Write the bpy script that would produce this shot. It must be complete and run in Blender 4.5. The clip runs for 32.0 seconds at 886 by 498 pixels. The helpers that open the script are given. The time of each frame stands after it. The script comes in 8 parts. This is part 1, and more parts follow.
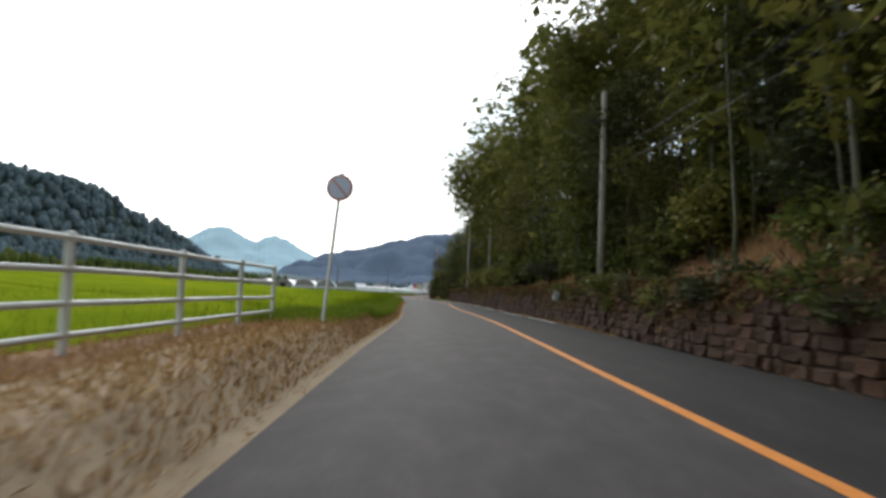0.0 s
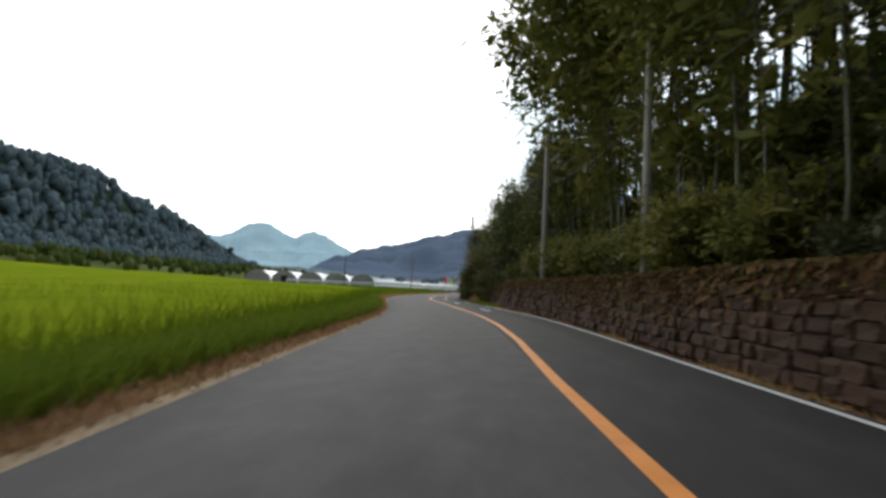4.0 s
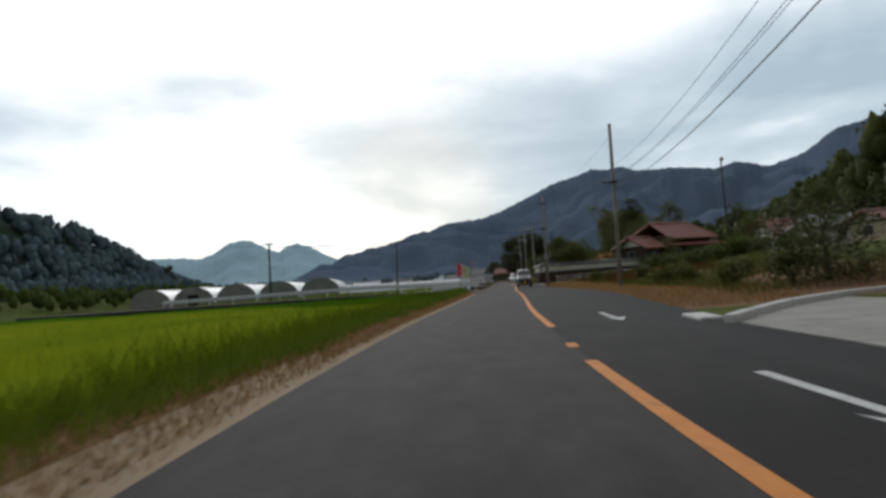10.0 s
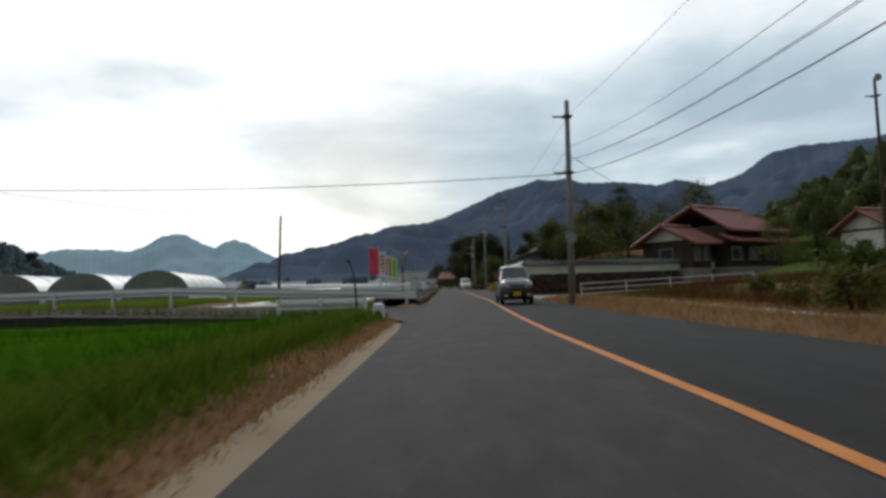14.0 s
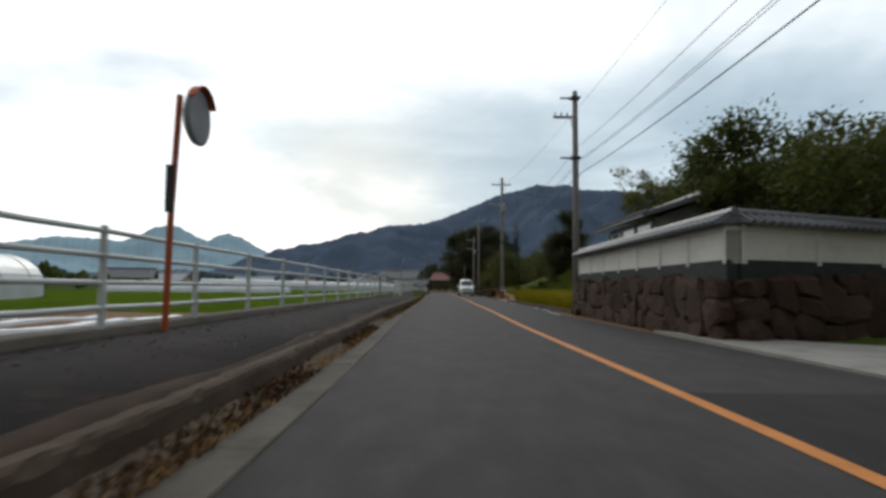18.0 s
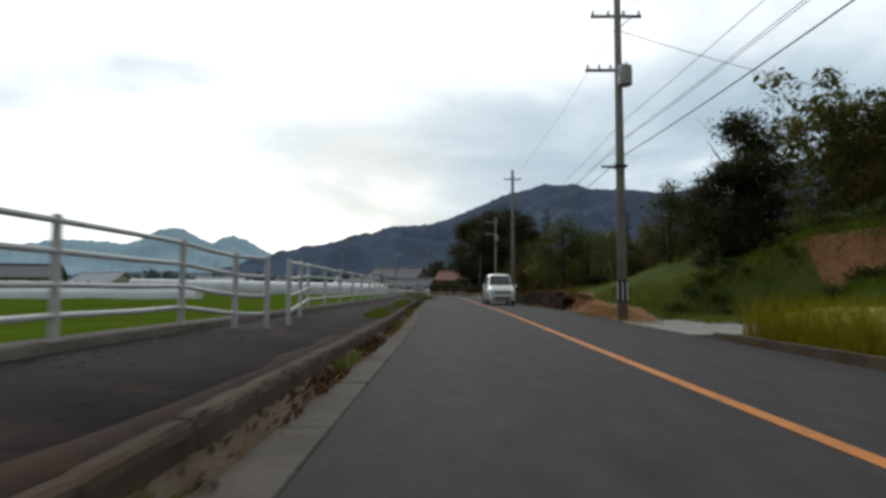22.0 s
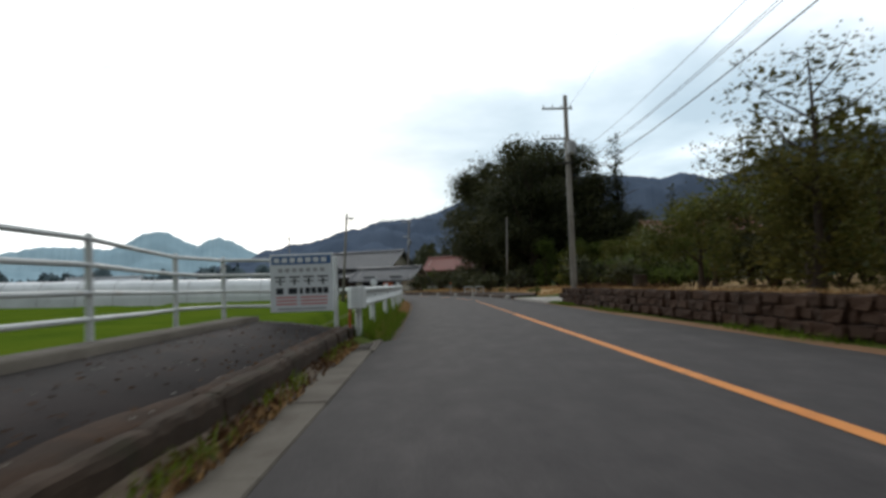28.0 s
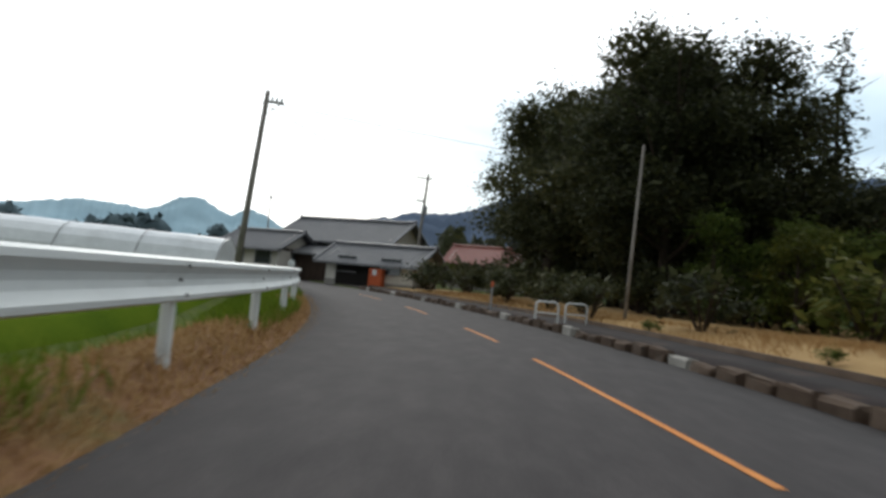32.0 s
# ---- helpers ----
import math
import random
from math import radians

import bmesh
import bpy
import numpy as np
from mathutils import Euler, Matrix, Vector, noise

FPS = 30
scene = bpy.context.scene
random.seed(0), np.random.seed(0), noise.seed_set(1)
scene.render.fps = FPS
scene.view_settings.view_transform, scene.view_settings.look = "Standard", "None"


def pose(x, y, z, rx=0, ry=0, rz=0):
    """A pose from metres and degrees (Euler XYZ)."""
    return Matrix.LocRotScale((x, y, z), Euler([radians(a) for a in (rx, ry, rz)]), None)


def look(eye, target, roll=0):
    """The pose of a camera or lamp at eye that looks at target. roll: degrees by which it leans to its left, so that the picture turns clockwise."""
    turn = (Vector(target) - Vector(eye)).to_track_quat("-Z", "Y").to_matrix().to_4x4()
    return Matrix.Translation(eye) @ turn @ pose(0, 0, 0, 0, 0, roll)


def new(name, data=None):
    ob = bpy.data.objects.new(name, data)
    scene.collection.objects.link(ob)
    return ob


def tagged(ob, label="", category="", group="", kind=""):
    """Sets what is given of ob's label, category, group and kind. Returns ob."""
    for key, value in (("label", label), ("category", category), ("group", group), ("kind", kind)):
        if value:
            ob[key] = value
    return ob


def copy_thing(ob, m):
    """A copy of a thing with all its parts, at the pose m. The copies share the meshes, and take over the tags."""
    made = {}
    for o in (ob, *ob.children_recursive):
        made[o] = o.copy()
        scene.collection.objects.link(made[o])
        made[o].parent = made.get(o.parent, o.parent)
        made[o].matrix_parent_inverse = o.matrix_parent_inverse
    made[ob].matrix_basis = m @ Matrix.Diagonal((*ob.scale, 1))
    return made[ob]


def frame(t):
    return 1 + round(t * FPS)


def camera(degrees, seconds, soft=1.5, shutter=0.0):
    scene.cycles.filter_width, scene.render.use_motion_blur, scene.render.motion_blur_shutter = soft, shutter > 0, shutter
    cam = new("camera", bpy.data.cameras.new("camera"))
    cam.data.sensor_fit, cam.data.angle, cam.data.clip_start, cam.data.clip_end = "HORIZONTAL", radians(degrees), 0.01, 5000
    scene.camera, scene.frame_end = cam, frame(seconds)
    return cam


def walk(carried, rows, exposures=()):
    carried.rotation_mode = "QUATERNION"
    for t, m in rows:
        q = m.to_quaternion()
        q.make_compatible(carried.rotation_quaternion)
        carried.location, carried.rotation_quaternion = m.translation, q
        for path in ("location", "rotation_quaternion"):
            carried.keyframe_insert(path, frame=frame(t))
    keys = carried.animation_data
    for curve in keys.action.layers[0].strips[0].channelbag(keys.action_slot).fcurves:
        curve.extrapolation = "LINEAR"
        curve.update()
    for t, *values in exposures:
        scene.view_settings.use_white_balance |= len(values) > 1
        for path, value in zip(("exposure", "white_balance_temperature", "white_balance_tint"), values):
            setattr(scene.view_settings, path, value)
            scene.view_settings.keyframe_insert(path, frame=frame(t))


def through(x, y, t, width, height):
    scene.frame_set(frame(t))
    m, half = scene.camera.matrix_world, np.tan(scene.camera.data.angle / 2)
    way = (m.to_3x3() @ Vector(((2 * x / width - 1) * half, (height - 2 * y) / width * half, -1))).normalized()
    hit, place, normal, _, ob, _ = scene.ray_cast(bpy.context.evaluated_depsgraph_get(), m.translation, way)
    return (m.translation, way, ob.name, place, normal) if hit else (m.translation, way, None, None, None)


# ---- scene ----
# The camera: on the handlebar of a moped, about 0.95 m over the asphalt.
cam = camera(72.5, 32.0, soft=3.1, shutter=0.3)
PATH = [
    (0.0, (1.45, -17.57, 0.95), (0.546, -7.637, 1.666), 2.28),
    (0.5, (1.04, -13.21, 0.95), (-0.122, -3.302, 1.605), 1.88),
    (1.0, (0.60, -8.85, 0.95), (-0.737, 1.033, 1.642), 2.98),
    (1.5, (0.15, -4.49, 0.95), (-1.123, 5.404, 1.628), 1.38),
    (2.0, (-0.25, -0.13, 0.95), (-1.342, 9.791, 1.641), 1.63),
    (2.5, (-0.63, 4.25, 0.95), (-1.715, 14.165, 1.666), 3.98),
    (4.5, (-2.36, 21.83, 0.95), (-4.034, 31.670, 1.561), 2.48),
    (5.0, (-3.02, 26.22, 0.95), (-4.847, 36.019, 1.600), 3.13),
    (5.5, (-3.68, 30.61, 0.95), (-5.851, 40.350, 1.579), 1.82),
    (6.0, (-4.54, 34.99, 0.95), (-7.060, 44.644, 1.567), 0.30),
    (6.5, (-5.50, 39.35, 0.95), (-7.910, 49.039, 1.591), -1.57),
    (7.0, (-6.57, 43.71, 0.95), (-8.843, 53.425, 1.597), -1.28),
    (7.5, (-7.68, 48.05, 0.95), (-9.902, 57.775, 1.593), -1.52),
    (8.0, (-8.74, 52.37, 0.95), (-11.017, 62.086, 1.581), -2.31),
    (8.5, (-9.81, 56.68, 0.95), (-11.924, 66.431, 1.576), -2.39),
    (9.0, (-10.65, 60.93, 0.95), (-12.562, 70.722, 1.595), -2.60),
    (9.5, (-11.36, 65.13, 0.95), (-12.886, 75.001, 1.535), -3.55),
    (10.0, (-11.96, 69.31, 0.95), (-13.259, 79.207, 1.519), -4.26),
    (10.5, (-12.45, 73.45, 0.95), (-13.482, 83.376, 1.543), -3.69),
    (11.0, (-12.81, 77.56, 0.95), (-13.462, 87.525, 1.541), -3.32),
    (11.5, (-13.11, 81.69, 0.95), (-13.396, 91.662, 1.564), 1.59),
    (12.0, (-13.36, 85.82, 0.95), (-13.754, 95.797, 1.498), 0.06),
    (12.5, (-13.60, 89.97, 0.95), (-14.201, 99.936, 1.495), -1.36),
    (13.0, (-13.80, 94.13, 0.95), (-14.284, 104.106, 1.532), 1.22),
    (13.5, (-14.00, 98.32, 0.95), (-14.463, 108.287, 1.568), 0.92),
    (14.0, (-14.18, 102.49, 0.95), (-14.553, 112.465, 1.548), -1.99),
    (14.5, (-14.33, 106.63, 0.95), (-14.494, 116.608, 1.543), -1.28),
    (15.0, (-14.50, 110.73, 0.95), (-14.749, 120.709, 1.525), 1.26),
    (15.5, (-14.62, 114.83, 0.95), (-14.766, 124.811, 1.511), 2.35),
    (17.5, (-14.87, 131.23, 0.95), (-15.140, 141.206, 1.589), 1.91),
    (18.0, (-15.05, 135.34, 0.95), (-15.348, 145.312, 1.593), 0.31),
    (18.5, (-15.28, 139.42, 0.95), (-15.719, 149.387, 1.607), 0.16),
    (19.0, (-15.48, 143.47, 0.95), (-15.880, 153.437, 1.626), 0.47),
    (19.5, (-15.67, 147.57, 0.95), (-15.903, 157.544, 1.585), 0.50),
    (20.0, (-15.85, 151.70, 0.95), (-15.972, 161.680, 1.588), 0.30),
    (20.5, (-16.05, 155.89, 0.95), (-16.388, 165.866, 1.598), 1.79),
    (21.0, (-16.19, 160.16, 0.95), (-16.513, 170.136, 1.608), 0.69),
    (21.5, (-16.33, 164.45, 0.95), (-16.701, 174.416, 1.623), 1.00),
    (22.0, (-16.50, 168.69, 0.95), (-16.892, 178.657, 1.619), 0.07),
    (22.5, (-16.69, 172.89, 0.95), (-16.971, 182.859, 1.616), 0.13),
    (23.0, (-16.88, 177.05, 0.95), (-17.193, 187.024, 1.605), 0.18),
    (23.5, (-17.07, 181.19, 0.95), (-17.349, 191.164, 1.628), 0.66),
    (24.0, (-17.25, 185.32, 0.95), (-17.453, 195.293, 1.595), 0.68),
    (24.5, (-17.44, 189.43, 0.95), (-17.546, 199.404, 1.640), -0.47),
    (25.0, (-17.63, 193.53, 0.95), (-17.798, 203.501, 1.630), 0.96),
    (25.5, (-17.82, 197.61, 0.95), (-18.100, 207.581, 1.629), 1.72),
    (26.0, (-17.99, 201.67, 0.95), (-18.249, 211.648, 1.604), 0.48),
    (26.5, (-18.16, 205.71, 0.95), (-18.375, 215.686, 1.652), 0.71),
    (28.5, (-18.76, 221.74, 0.95), (-18.997, 231.718, 1.507), -2.55),
    (29.0, (-18.90, 225.68, 0.95), (-18.950, 235.657, 1.545), 1.64),
    (29.5, (-19.04, 229.56, 0.95), (-19.594, 239.522, 1.556), 2.14),
    (30.0, (-19.20, 233.39, 0.95), (-19.518, 243.364, 1.619), -1.80),
    (30.5, (-19.32, 237.14, 0.95), (-19.609, 247.119, 1.578), -0.97),
    (31.0, (-19.42, 240.82, 0.95), (-19.752, 250.803, 1.494), 1.27),
    (31.5, (-19.52, 244.48, 0.95), (-19.904, 254.453, 1.490), 1.98),
    (32.0, (-19.61, 248.13, 0.95), (-20.314, 258.090, 1.483), 5.23),
]
walk(cam, [(t, look(eye, target, roll)) for t, eye, target, roll in PATH],
     exposures=[(0.0, 0.88), (2.5, 0.78), (5.0, 0.52), (7.0, 0.25), (9.0, -0.14), (11.0, -0.38), (12.5, -0.38), (15.0, -0.3), (19.0, -0.25), (26.0, -0.2), (29.0, 0.16), (30.0, 0.02), (31.0, 0.13), (32.0, 0.32)])

# ---- world and sun: overcast evening, brightest low ahead ----
world = bpy.data.worlds.new("world")
scene.world = world
world.use_nodes = True
wt = world.node_tree
wt.nodes.clear()


def wnode(kind, **values):
    n = wt.nodes.new(kind)
    for key, v in values.items():
        n.inputs[key].default_value = v
    return n


w_out = wt.nodes.new("ShaderNodeOutputWorld")
w_bg = wnode("ShaderNodeBackground", Strength=1.0)
w_sky = wt.nodes.new("ShaderNodeTexSky")
w_sky.sky_type, w_sky.sun_disc = "NISHITA", False
w_sky.sun_elevation, w_sky.sun_rotation = radians(24), radians(-14)
w_tc = wt.nodes.new("ShaderNodeTexCoord")
w_sep = wt.nodes.new("ShaderNodeSeparateXYZ")
wt.links.new(w_tc.outputs["Generated"], w_sep.inputs[0])
# the cloud deck: directions laid onto a flat ceiling, so that the clouds shrink towards the horizon
w_add = wt.nodes.new("ShaderNodeMath")
w_add.operation, w_add.inputs[1].default_value = "ADD", 0.16
w_max = wt.nodes.new("ShaderNodeMath")
w_max.operation, w_max.inputs[1].default_value = "MAXIMUM", 0.02
wt.links.new(w_sep.outputs["Z"], w_max.inputs[0])
wt.links.new(w_max.outputs[0], w_add.inputs[0])
w_dx, w_dy = wt.nodes.new("ShaderNodeMath"), wt.nodes.new("ShaderNodeMath")
for n, axis in ((w_dx, "X"), (w_dy, "Y")):
    n.operation = "DIVIDE"
    wt.links.new(w_sep.outputs[axis], n.inputs[0])
    wt.links.new(w_add.outputs[0], n.inputs[1])
w_flat = wt.nodes.new("ShaderNodeCombineXYZ")
wt.links.new(w_dx.outputs[0], w_flat.inputs[0])
wt.links.new(w_dy.outputs[0], w_flat.inputs[1])
w_flat.inputs[2].default_value = 3.7
w_n1 = wnode("ShaderNodeTexNoise", Scale=0.7, Detail=4.0, Roughness=0.48, Distortion=0.5)
w_n2 = wnode("ShaderNodeTexNoise", Scale=3.1, Detail=4.0, Roughness=0.6)
wt.links.new(w_flat.outputs[0], w_n1.inputs["Vector"])
wt.links.new(w_flat.outputs[0], w_n2.inputs["Vector"])
w_mixn = wt.nodes.new("ShaderNodeMix")
w_mixn.inputs[0].default_value = 0.16
wt.links.new(w_n1.outputs["Fac"], w_mixn.inputs[2])
wt.links.new(w_n2.outputs["Fac"], w_mixn.inputs[3])
w_ramp = wt.nodes.new("ShaderNodeValToRGB")
cr = w_ramp.color_ramp
cr.elements[0].position, cr.elements[0].color = 0.34, (0.53, 0.675, 0.78, 1)
cr.elements[1].position, cr.elements[1].color = 0.57, (1.34, 1.40, 1.44, 1)
e = cr.elements.new(0.45)
e.color = (0.765, 0.905, 0.995, 1)
# thin bright cloud overhead
w_high = wt.nodes.new("ShaderNodeMapRange")
w_high.interpolation_type = "SMOOTHSTEP"
w_high.inputs[1].default_value, w_high.inputs[2].default_value = 0.23, 0.39
w_high.inputs[3].default_value, w_high.inputs[4].default_value = 0.0, 0.22
wt.links.new(w_sep.outputs["Z"], w_high.inputs[0])
w_lift = wt.nodes.new("ShaderNodeMath")
w_lift.operation = "ADD"
wt.links.new(w_mixn.outputs[0], w_lift.inputs[0])
wt.links.new(w_high.outputs[0], w_lift.inputs[1])
# a heavy bank of cloud over the ridge ahead, its lower edge sloping down to the right
w_bank = wt.nodes.new("ShaderNodeVectorMath")
w_bank.operation, w_bank.inputs[1].default_value = "DOT_PRODUCT", (0.43, 0.0, 1.0)
wt.links.new(w_tc.outputs["Generated"], w_bank.inputs[0])
w_heavy = wt.nodes.new("ShaderNodeMapRange")
w_heavy.interpolation_type = "SMOOTHSTEP"
w_heavy.inputs[1].default_value, w_heavy.inputs[2].default_value = 0.02, 0.15
w_heavy.inputs[3].default_value, w_heavy.inputs[4].default_value = 0.05, -0.095
wt.links.new(w_bank.outputs["Value"], w_heavy.inputs[0])
w_both = wt.nodes.new("ShaderNodeMath")
w_both.operation = "ADD"
wt.links.new(w_lift.outputs[0], w_both.inputs[0])
wt.links.new(w_heavy.outputs[0], w_both.inputs[1])
wt.links.new(w_both.outputs[0], w_ramp.inputs[0])
w_mix = wt.nodes.new("ShaderNodeMix")
w_mix.data_type = "RGBA"
w_mix.inputs[0].default_value = 0.9
w_dim = wt.nodes.new("ShaderNodeVectorMath")
w_dim.operation, w_dim.inputs["Scale"].default_value = "SCALE", 0.12
wt.links.new(w_sky.outputs[0], w_dim.inputs[0])
wt.links.new(w_dim.outputs[0], w_mix.inputs[6])
wt.links.new(w_ramp.outputs[0], w_mix.inputs[7])
# brightest towards the veiled sun ahead, duller overhead and behind
w_dot = wt.nodes.new("ShaderNodeVectorMath")
w_dot.operation, w_dot.inputs[1].default_value = "DOT_PRODUCT", (-0.24, 0.95, 0.20)
wt.links.new(w_tc.outputs["Generated"], w_dot.inputs[0])
w_fall = wt.nodes.new("ShaderNodeMapRange")
w_fall.interpolation_type = "SMOOTHSTEP"
w_fall.inputs[1].default_value, w_fall.inputs[2].default_value = -0.35, 0.72
w_fall.inputs[3].default_value, w_fall.inputs[4].default_value = 0.34, 1.0
wt.links.new(w_dot.outputs["Value"], w_fall.inputs[0])
w_bright = wt.nodes.new("ShaderNodeVectorMath")
w_bright.operation = "SCALE"
wt.links.new(w_mix.outputs[2], w_bright.inputs[0])
wt.links.new(w_fall.outputs[0], w_bright.inputs["Scale"])
# warm light where the sun nears the ridge
w_low = wt.nodes.new("ShaderNodeVectorMath")
w_low.operation, w_low.inputs[1].default_value = "DOT_PRODUCT", (-0.172, 0.977, 0.122)
wt.links.new(w_tc.outputs["Generated"], w_low.inputs[0])
w_glow = wt.nodes.new("ShaderNodeMapRange")
w_glow.interpolation_type = "SMOOTHSTEP"
w_glow.inputs[1].default_value, w_glow.inputs[2].default_value = 0.982, 1.0
w_glow.inputs[3].default_value, w_glow.inputs[4].default_value = 0.0, 0.3
wt.links.new(w_low.outputs["Value"], w_glow.inputs[0])
w_warm = wt.nodes.new("ShaderNodeMix")
w_warm.data_type = "RGBA"
w_warm.inputs[7].default_value = (1.3, 1.2, 1.0, 1)
wt.links.new(w_glow.outputs[0], w_warm.inputs[0])
wt.links.new(w_bright.outputs[0], w_warm.inputs[6])
wt.links.new(w_warm.outputs[2], w_bg.inputs["Color"])
wt.links.new(w_bg.outputs[0], w_out.inputs[0])

sun = new("sun", bpy.data.lights.new("sun", "SUN"))
sun.data.energy, sun.data.angle, sun.data.color = 0.5, radians(25), (1.0, 0.95, 0.86)
sun.matrix_world = look((-20, 80, 42), (0, 0, 0))

# ---- materials ----
def material(name, stops, scale=3.0, rough=0.8, bump=0.2, fine=40.0, metal=0.0, island=0.0, stains=0.0, stain_scale=0.6, stain=(0.05, 0.04, 0.03), spec=0.3, stretch=(1, 1, 1), coat=0.0, sheen=0.0, through=0.0):
    """Colours from two noises (grain and patches), stains of a third, fine relief; all in metres."""
    m = bpy.data.materials.new(name)
    m.use_nodes = True
    t = m.node_tree
    b = t.nodes["Principled BSDF"]
    b.inputs["Roughness"].default_value, b.inputs["Metallic"].default_value = rough, metal
    b.inputs["Specular IOR Level"].default_value = spec
    b.inputs["Coat Weight"].default_value = coat
    b.inputs["Coat Roughness"].default_value = 0.08
    geo = t.nodes.new("ShaderNodeNewGeometry")
    mapping = t.nodes.new("ShaderNodeMapping")
    mapping.inputs["Scale"].default_value = stretch
    t.links.new(geo.outputs["Position"], mapping.inputs["Vector"])

    def noise_at(s, detail, r=0.6):
        n = t.nodes.new("ShaderNodeTexNoise")
        n.inputs["Scale"].default_value, n.inputs["Detail"].default_value, n.inputs["Roughness"].default_value = s, detail, r
        t.links.new(mapping.outputs[0], n.inputs["Vector"])
        return n.outputs["Fac"]

    def blend(fac, a, b2):
        n = t.nodes.new("ShaderNodeMix")
        if isinstance(fac, float):
            n.inputs[0].default_value = fac
        else:
            t.links.new(fac, n.inputs[0])
        t.links.new(a, n.inputs[2])
        t.links.new(b2, n.inputs[3])
        return n.outputs[0]

    coarse, grain = noise_at(scale, 4.0), noise_at(fine, 3.0, 0.7)
    value = blend(0.35, coarse, grain)
    if island:
        value = blend(island, value, geo.outputs["Random Per Island"])
        info = t.nodes.new("ShaderNodeObjectInfo")
        value = blend(island * 0.5, value, info.outputs["Random"])
    ramp = t.nodes.new("ShaderNodeValToRGB")
    els = ramp.color_ramp.elements
    span = (0.3, 0.7) if not island else (0.15, 0.85)
    for n, c in enumerate(stops):
        el = els[n] if n < 2 else els.new(0.5)
        el.position = span[0] + (span[1] - span[0]) * n / max(1, len(stops) - 1)
        el.color = (*c, 1)
    t.links.new(value, ramp.inputs[0])
    colour = ramp.outputs[0]
    if stains:
        gate = t.nodes.new("ShaderNodeMapRange")
        gate.inputs[1].default_value, gate.inputs[2].default_value = 0.55, 0.72
        gate.inputs[4].default_value = stains
        t.links.new(noise_at(stain_scale, 6.0, 0.68), gate.inputs[0])
        n = t.nodes.new("ShaderNodeMix")
        n.data_type = "RGBA"
        t.links.new(gate.outputs[0], n.inputs[0])
        t.links.new(colour, n.inputs[6])
        n.inputs[7].default_value = (*stain, 1)
        colour = n.outputs[2]
    t.links.new(colour, b.inputs["Base Color"])
    if bump:
        bn = t.nodes.new("ShaderNodeBump")
        bn.inputs["Strength"].default_value, bn.inputs["Distance"].default_value = bump, 0.6 / max(fine, 1)
        t.links.new(value if not island else grain, bn.inputs["Height"])
        t.links.new(bn.outputs[0], b.inputs["Normal"])
    if through:
        tr = t.nodes.new("ShaderNodeBsdfTranslucent")
        t.links.new(colour, tr.inputs[0])
        ms = t.nodes.new("ShaderNodeMixShader")
        ms.inputs[0].default_value = through
        t.links.new(b.outputs[0], ms.inputs[1])
        t.links.new(tr.outputs[0], ms.inputs[2])
        t.links.new(ms.outputs[0], t.nodes["Material Output"].inputs[0])
    return m


M_ASPHALT = material("asphalt", [(0.0245, 0.0215, 0.0225), (0.0395, 0.0348, 0.0352), (0.061, 0.054, 0.0535)], scale=3.0, fine=60, rough=0.88, bump=1.2, stains=0.45, stain_scale=1.2, stain=(0.030, 0.029, 0.029), stretch=(1, 0.4, 1))
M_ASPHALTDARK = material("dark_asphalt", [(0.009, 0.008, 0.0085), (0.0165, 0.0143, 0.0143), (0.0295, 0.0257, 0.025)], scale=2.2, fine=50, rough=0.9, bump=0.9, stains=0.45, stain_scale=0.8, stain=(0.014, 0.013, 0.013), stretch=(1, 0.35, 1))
M_GUTTER = material("stained_gutter_concrete", [(0.062, 0.052, 0.041), (0.145, 0.128, 0.105)], scale=1.5, fine=40, rough=0.95, bump=0.5, stains=0.8, stain_scale=1.6, stain=(0.055, 0.042, 0.032))
M_OLDPATCH = material("worn_concrete_patch", [(0.042, 0.039, 0.037), (0.066, 0.062, 0.057), (0.110, 0.104, 0.096)], scale=1.8, fine=45, rough=0.9, bump=0.6, stains=0.7, stain_scale=1.5, stain=(0.045, 0.043, 0.042))
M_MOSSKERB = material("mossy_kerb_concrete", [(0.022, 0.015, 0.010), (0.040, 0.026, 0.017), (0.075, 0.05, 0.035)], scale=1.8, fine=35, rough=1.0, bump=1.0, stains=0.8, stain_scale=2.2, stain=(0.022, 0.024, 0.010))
M_GUTTERBED = material("silted_gutter_bed", [(0.060, 0.040, 0.026), (0.12, 0.088, 0.062), (0.20, 0.165, 0.125)], scale=1.4, fine=22, rough=1.0, bump=0.9, stains=0.8, stain_scale=1.1, stain=(0.050, 0.028, 0.016))
M_SILT = material("moss_and_soil", [(0.016, 0.010, 0.006), (0.032, 0.017, 0.009), (0.062, 0.030, 0.015)], scale=2.5, fine=30, rough=1.0, bump=0.9, stains=0.6, stain_scale=2.0, stain=(0.03, 0.022, 0.016))
M_WOODFLOOR = material("wooded_slope", [(0.020, 0.034, 0.024), (0.046, 0.066, 0.044)], scale=0.2, fine=3, rough=1.0, bump=0.6, spec=0.0)
M_WALKWAY = material("old_asphalt", [(0.006, 0.0045, 0.0045), (0.0165, 0.0122, 0.012), (0.038, 0.027, 0.025)], scale=0.9, fine=40, rough=0.95, bump=0.8, stains=0.7, stain_scale=0.7, stain=(0.075, 0.048, 0.034))
M_ORANGE = material("orange_paint", [(0.50, 0.17, 0.03), (0.66, 0.26, 0.06)], scale=2.0, fine=50, rough=0.7, stains=0.7, stain_scale=5.0, stain=(0.16, 0.09, 0.05))
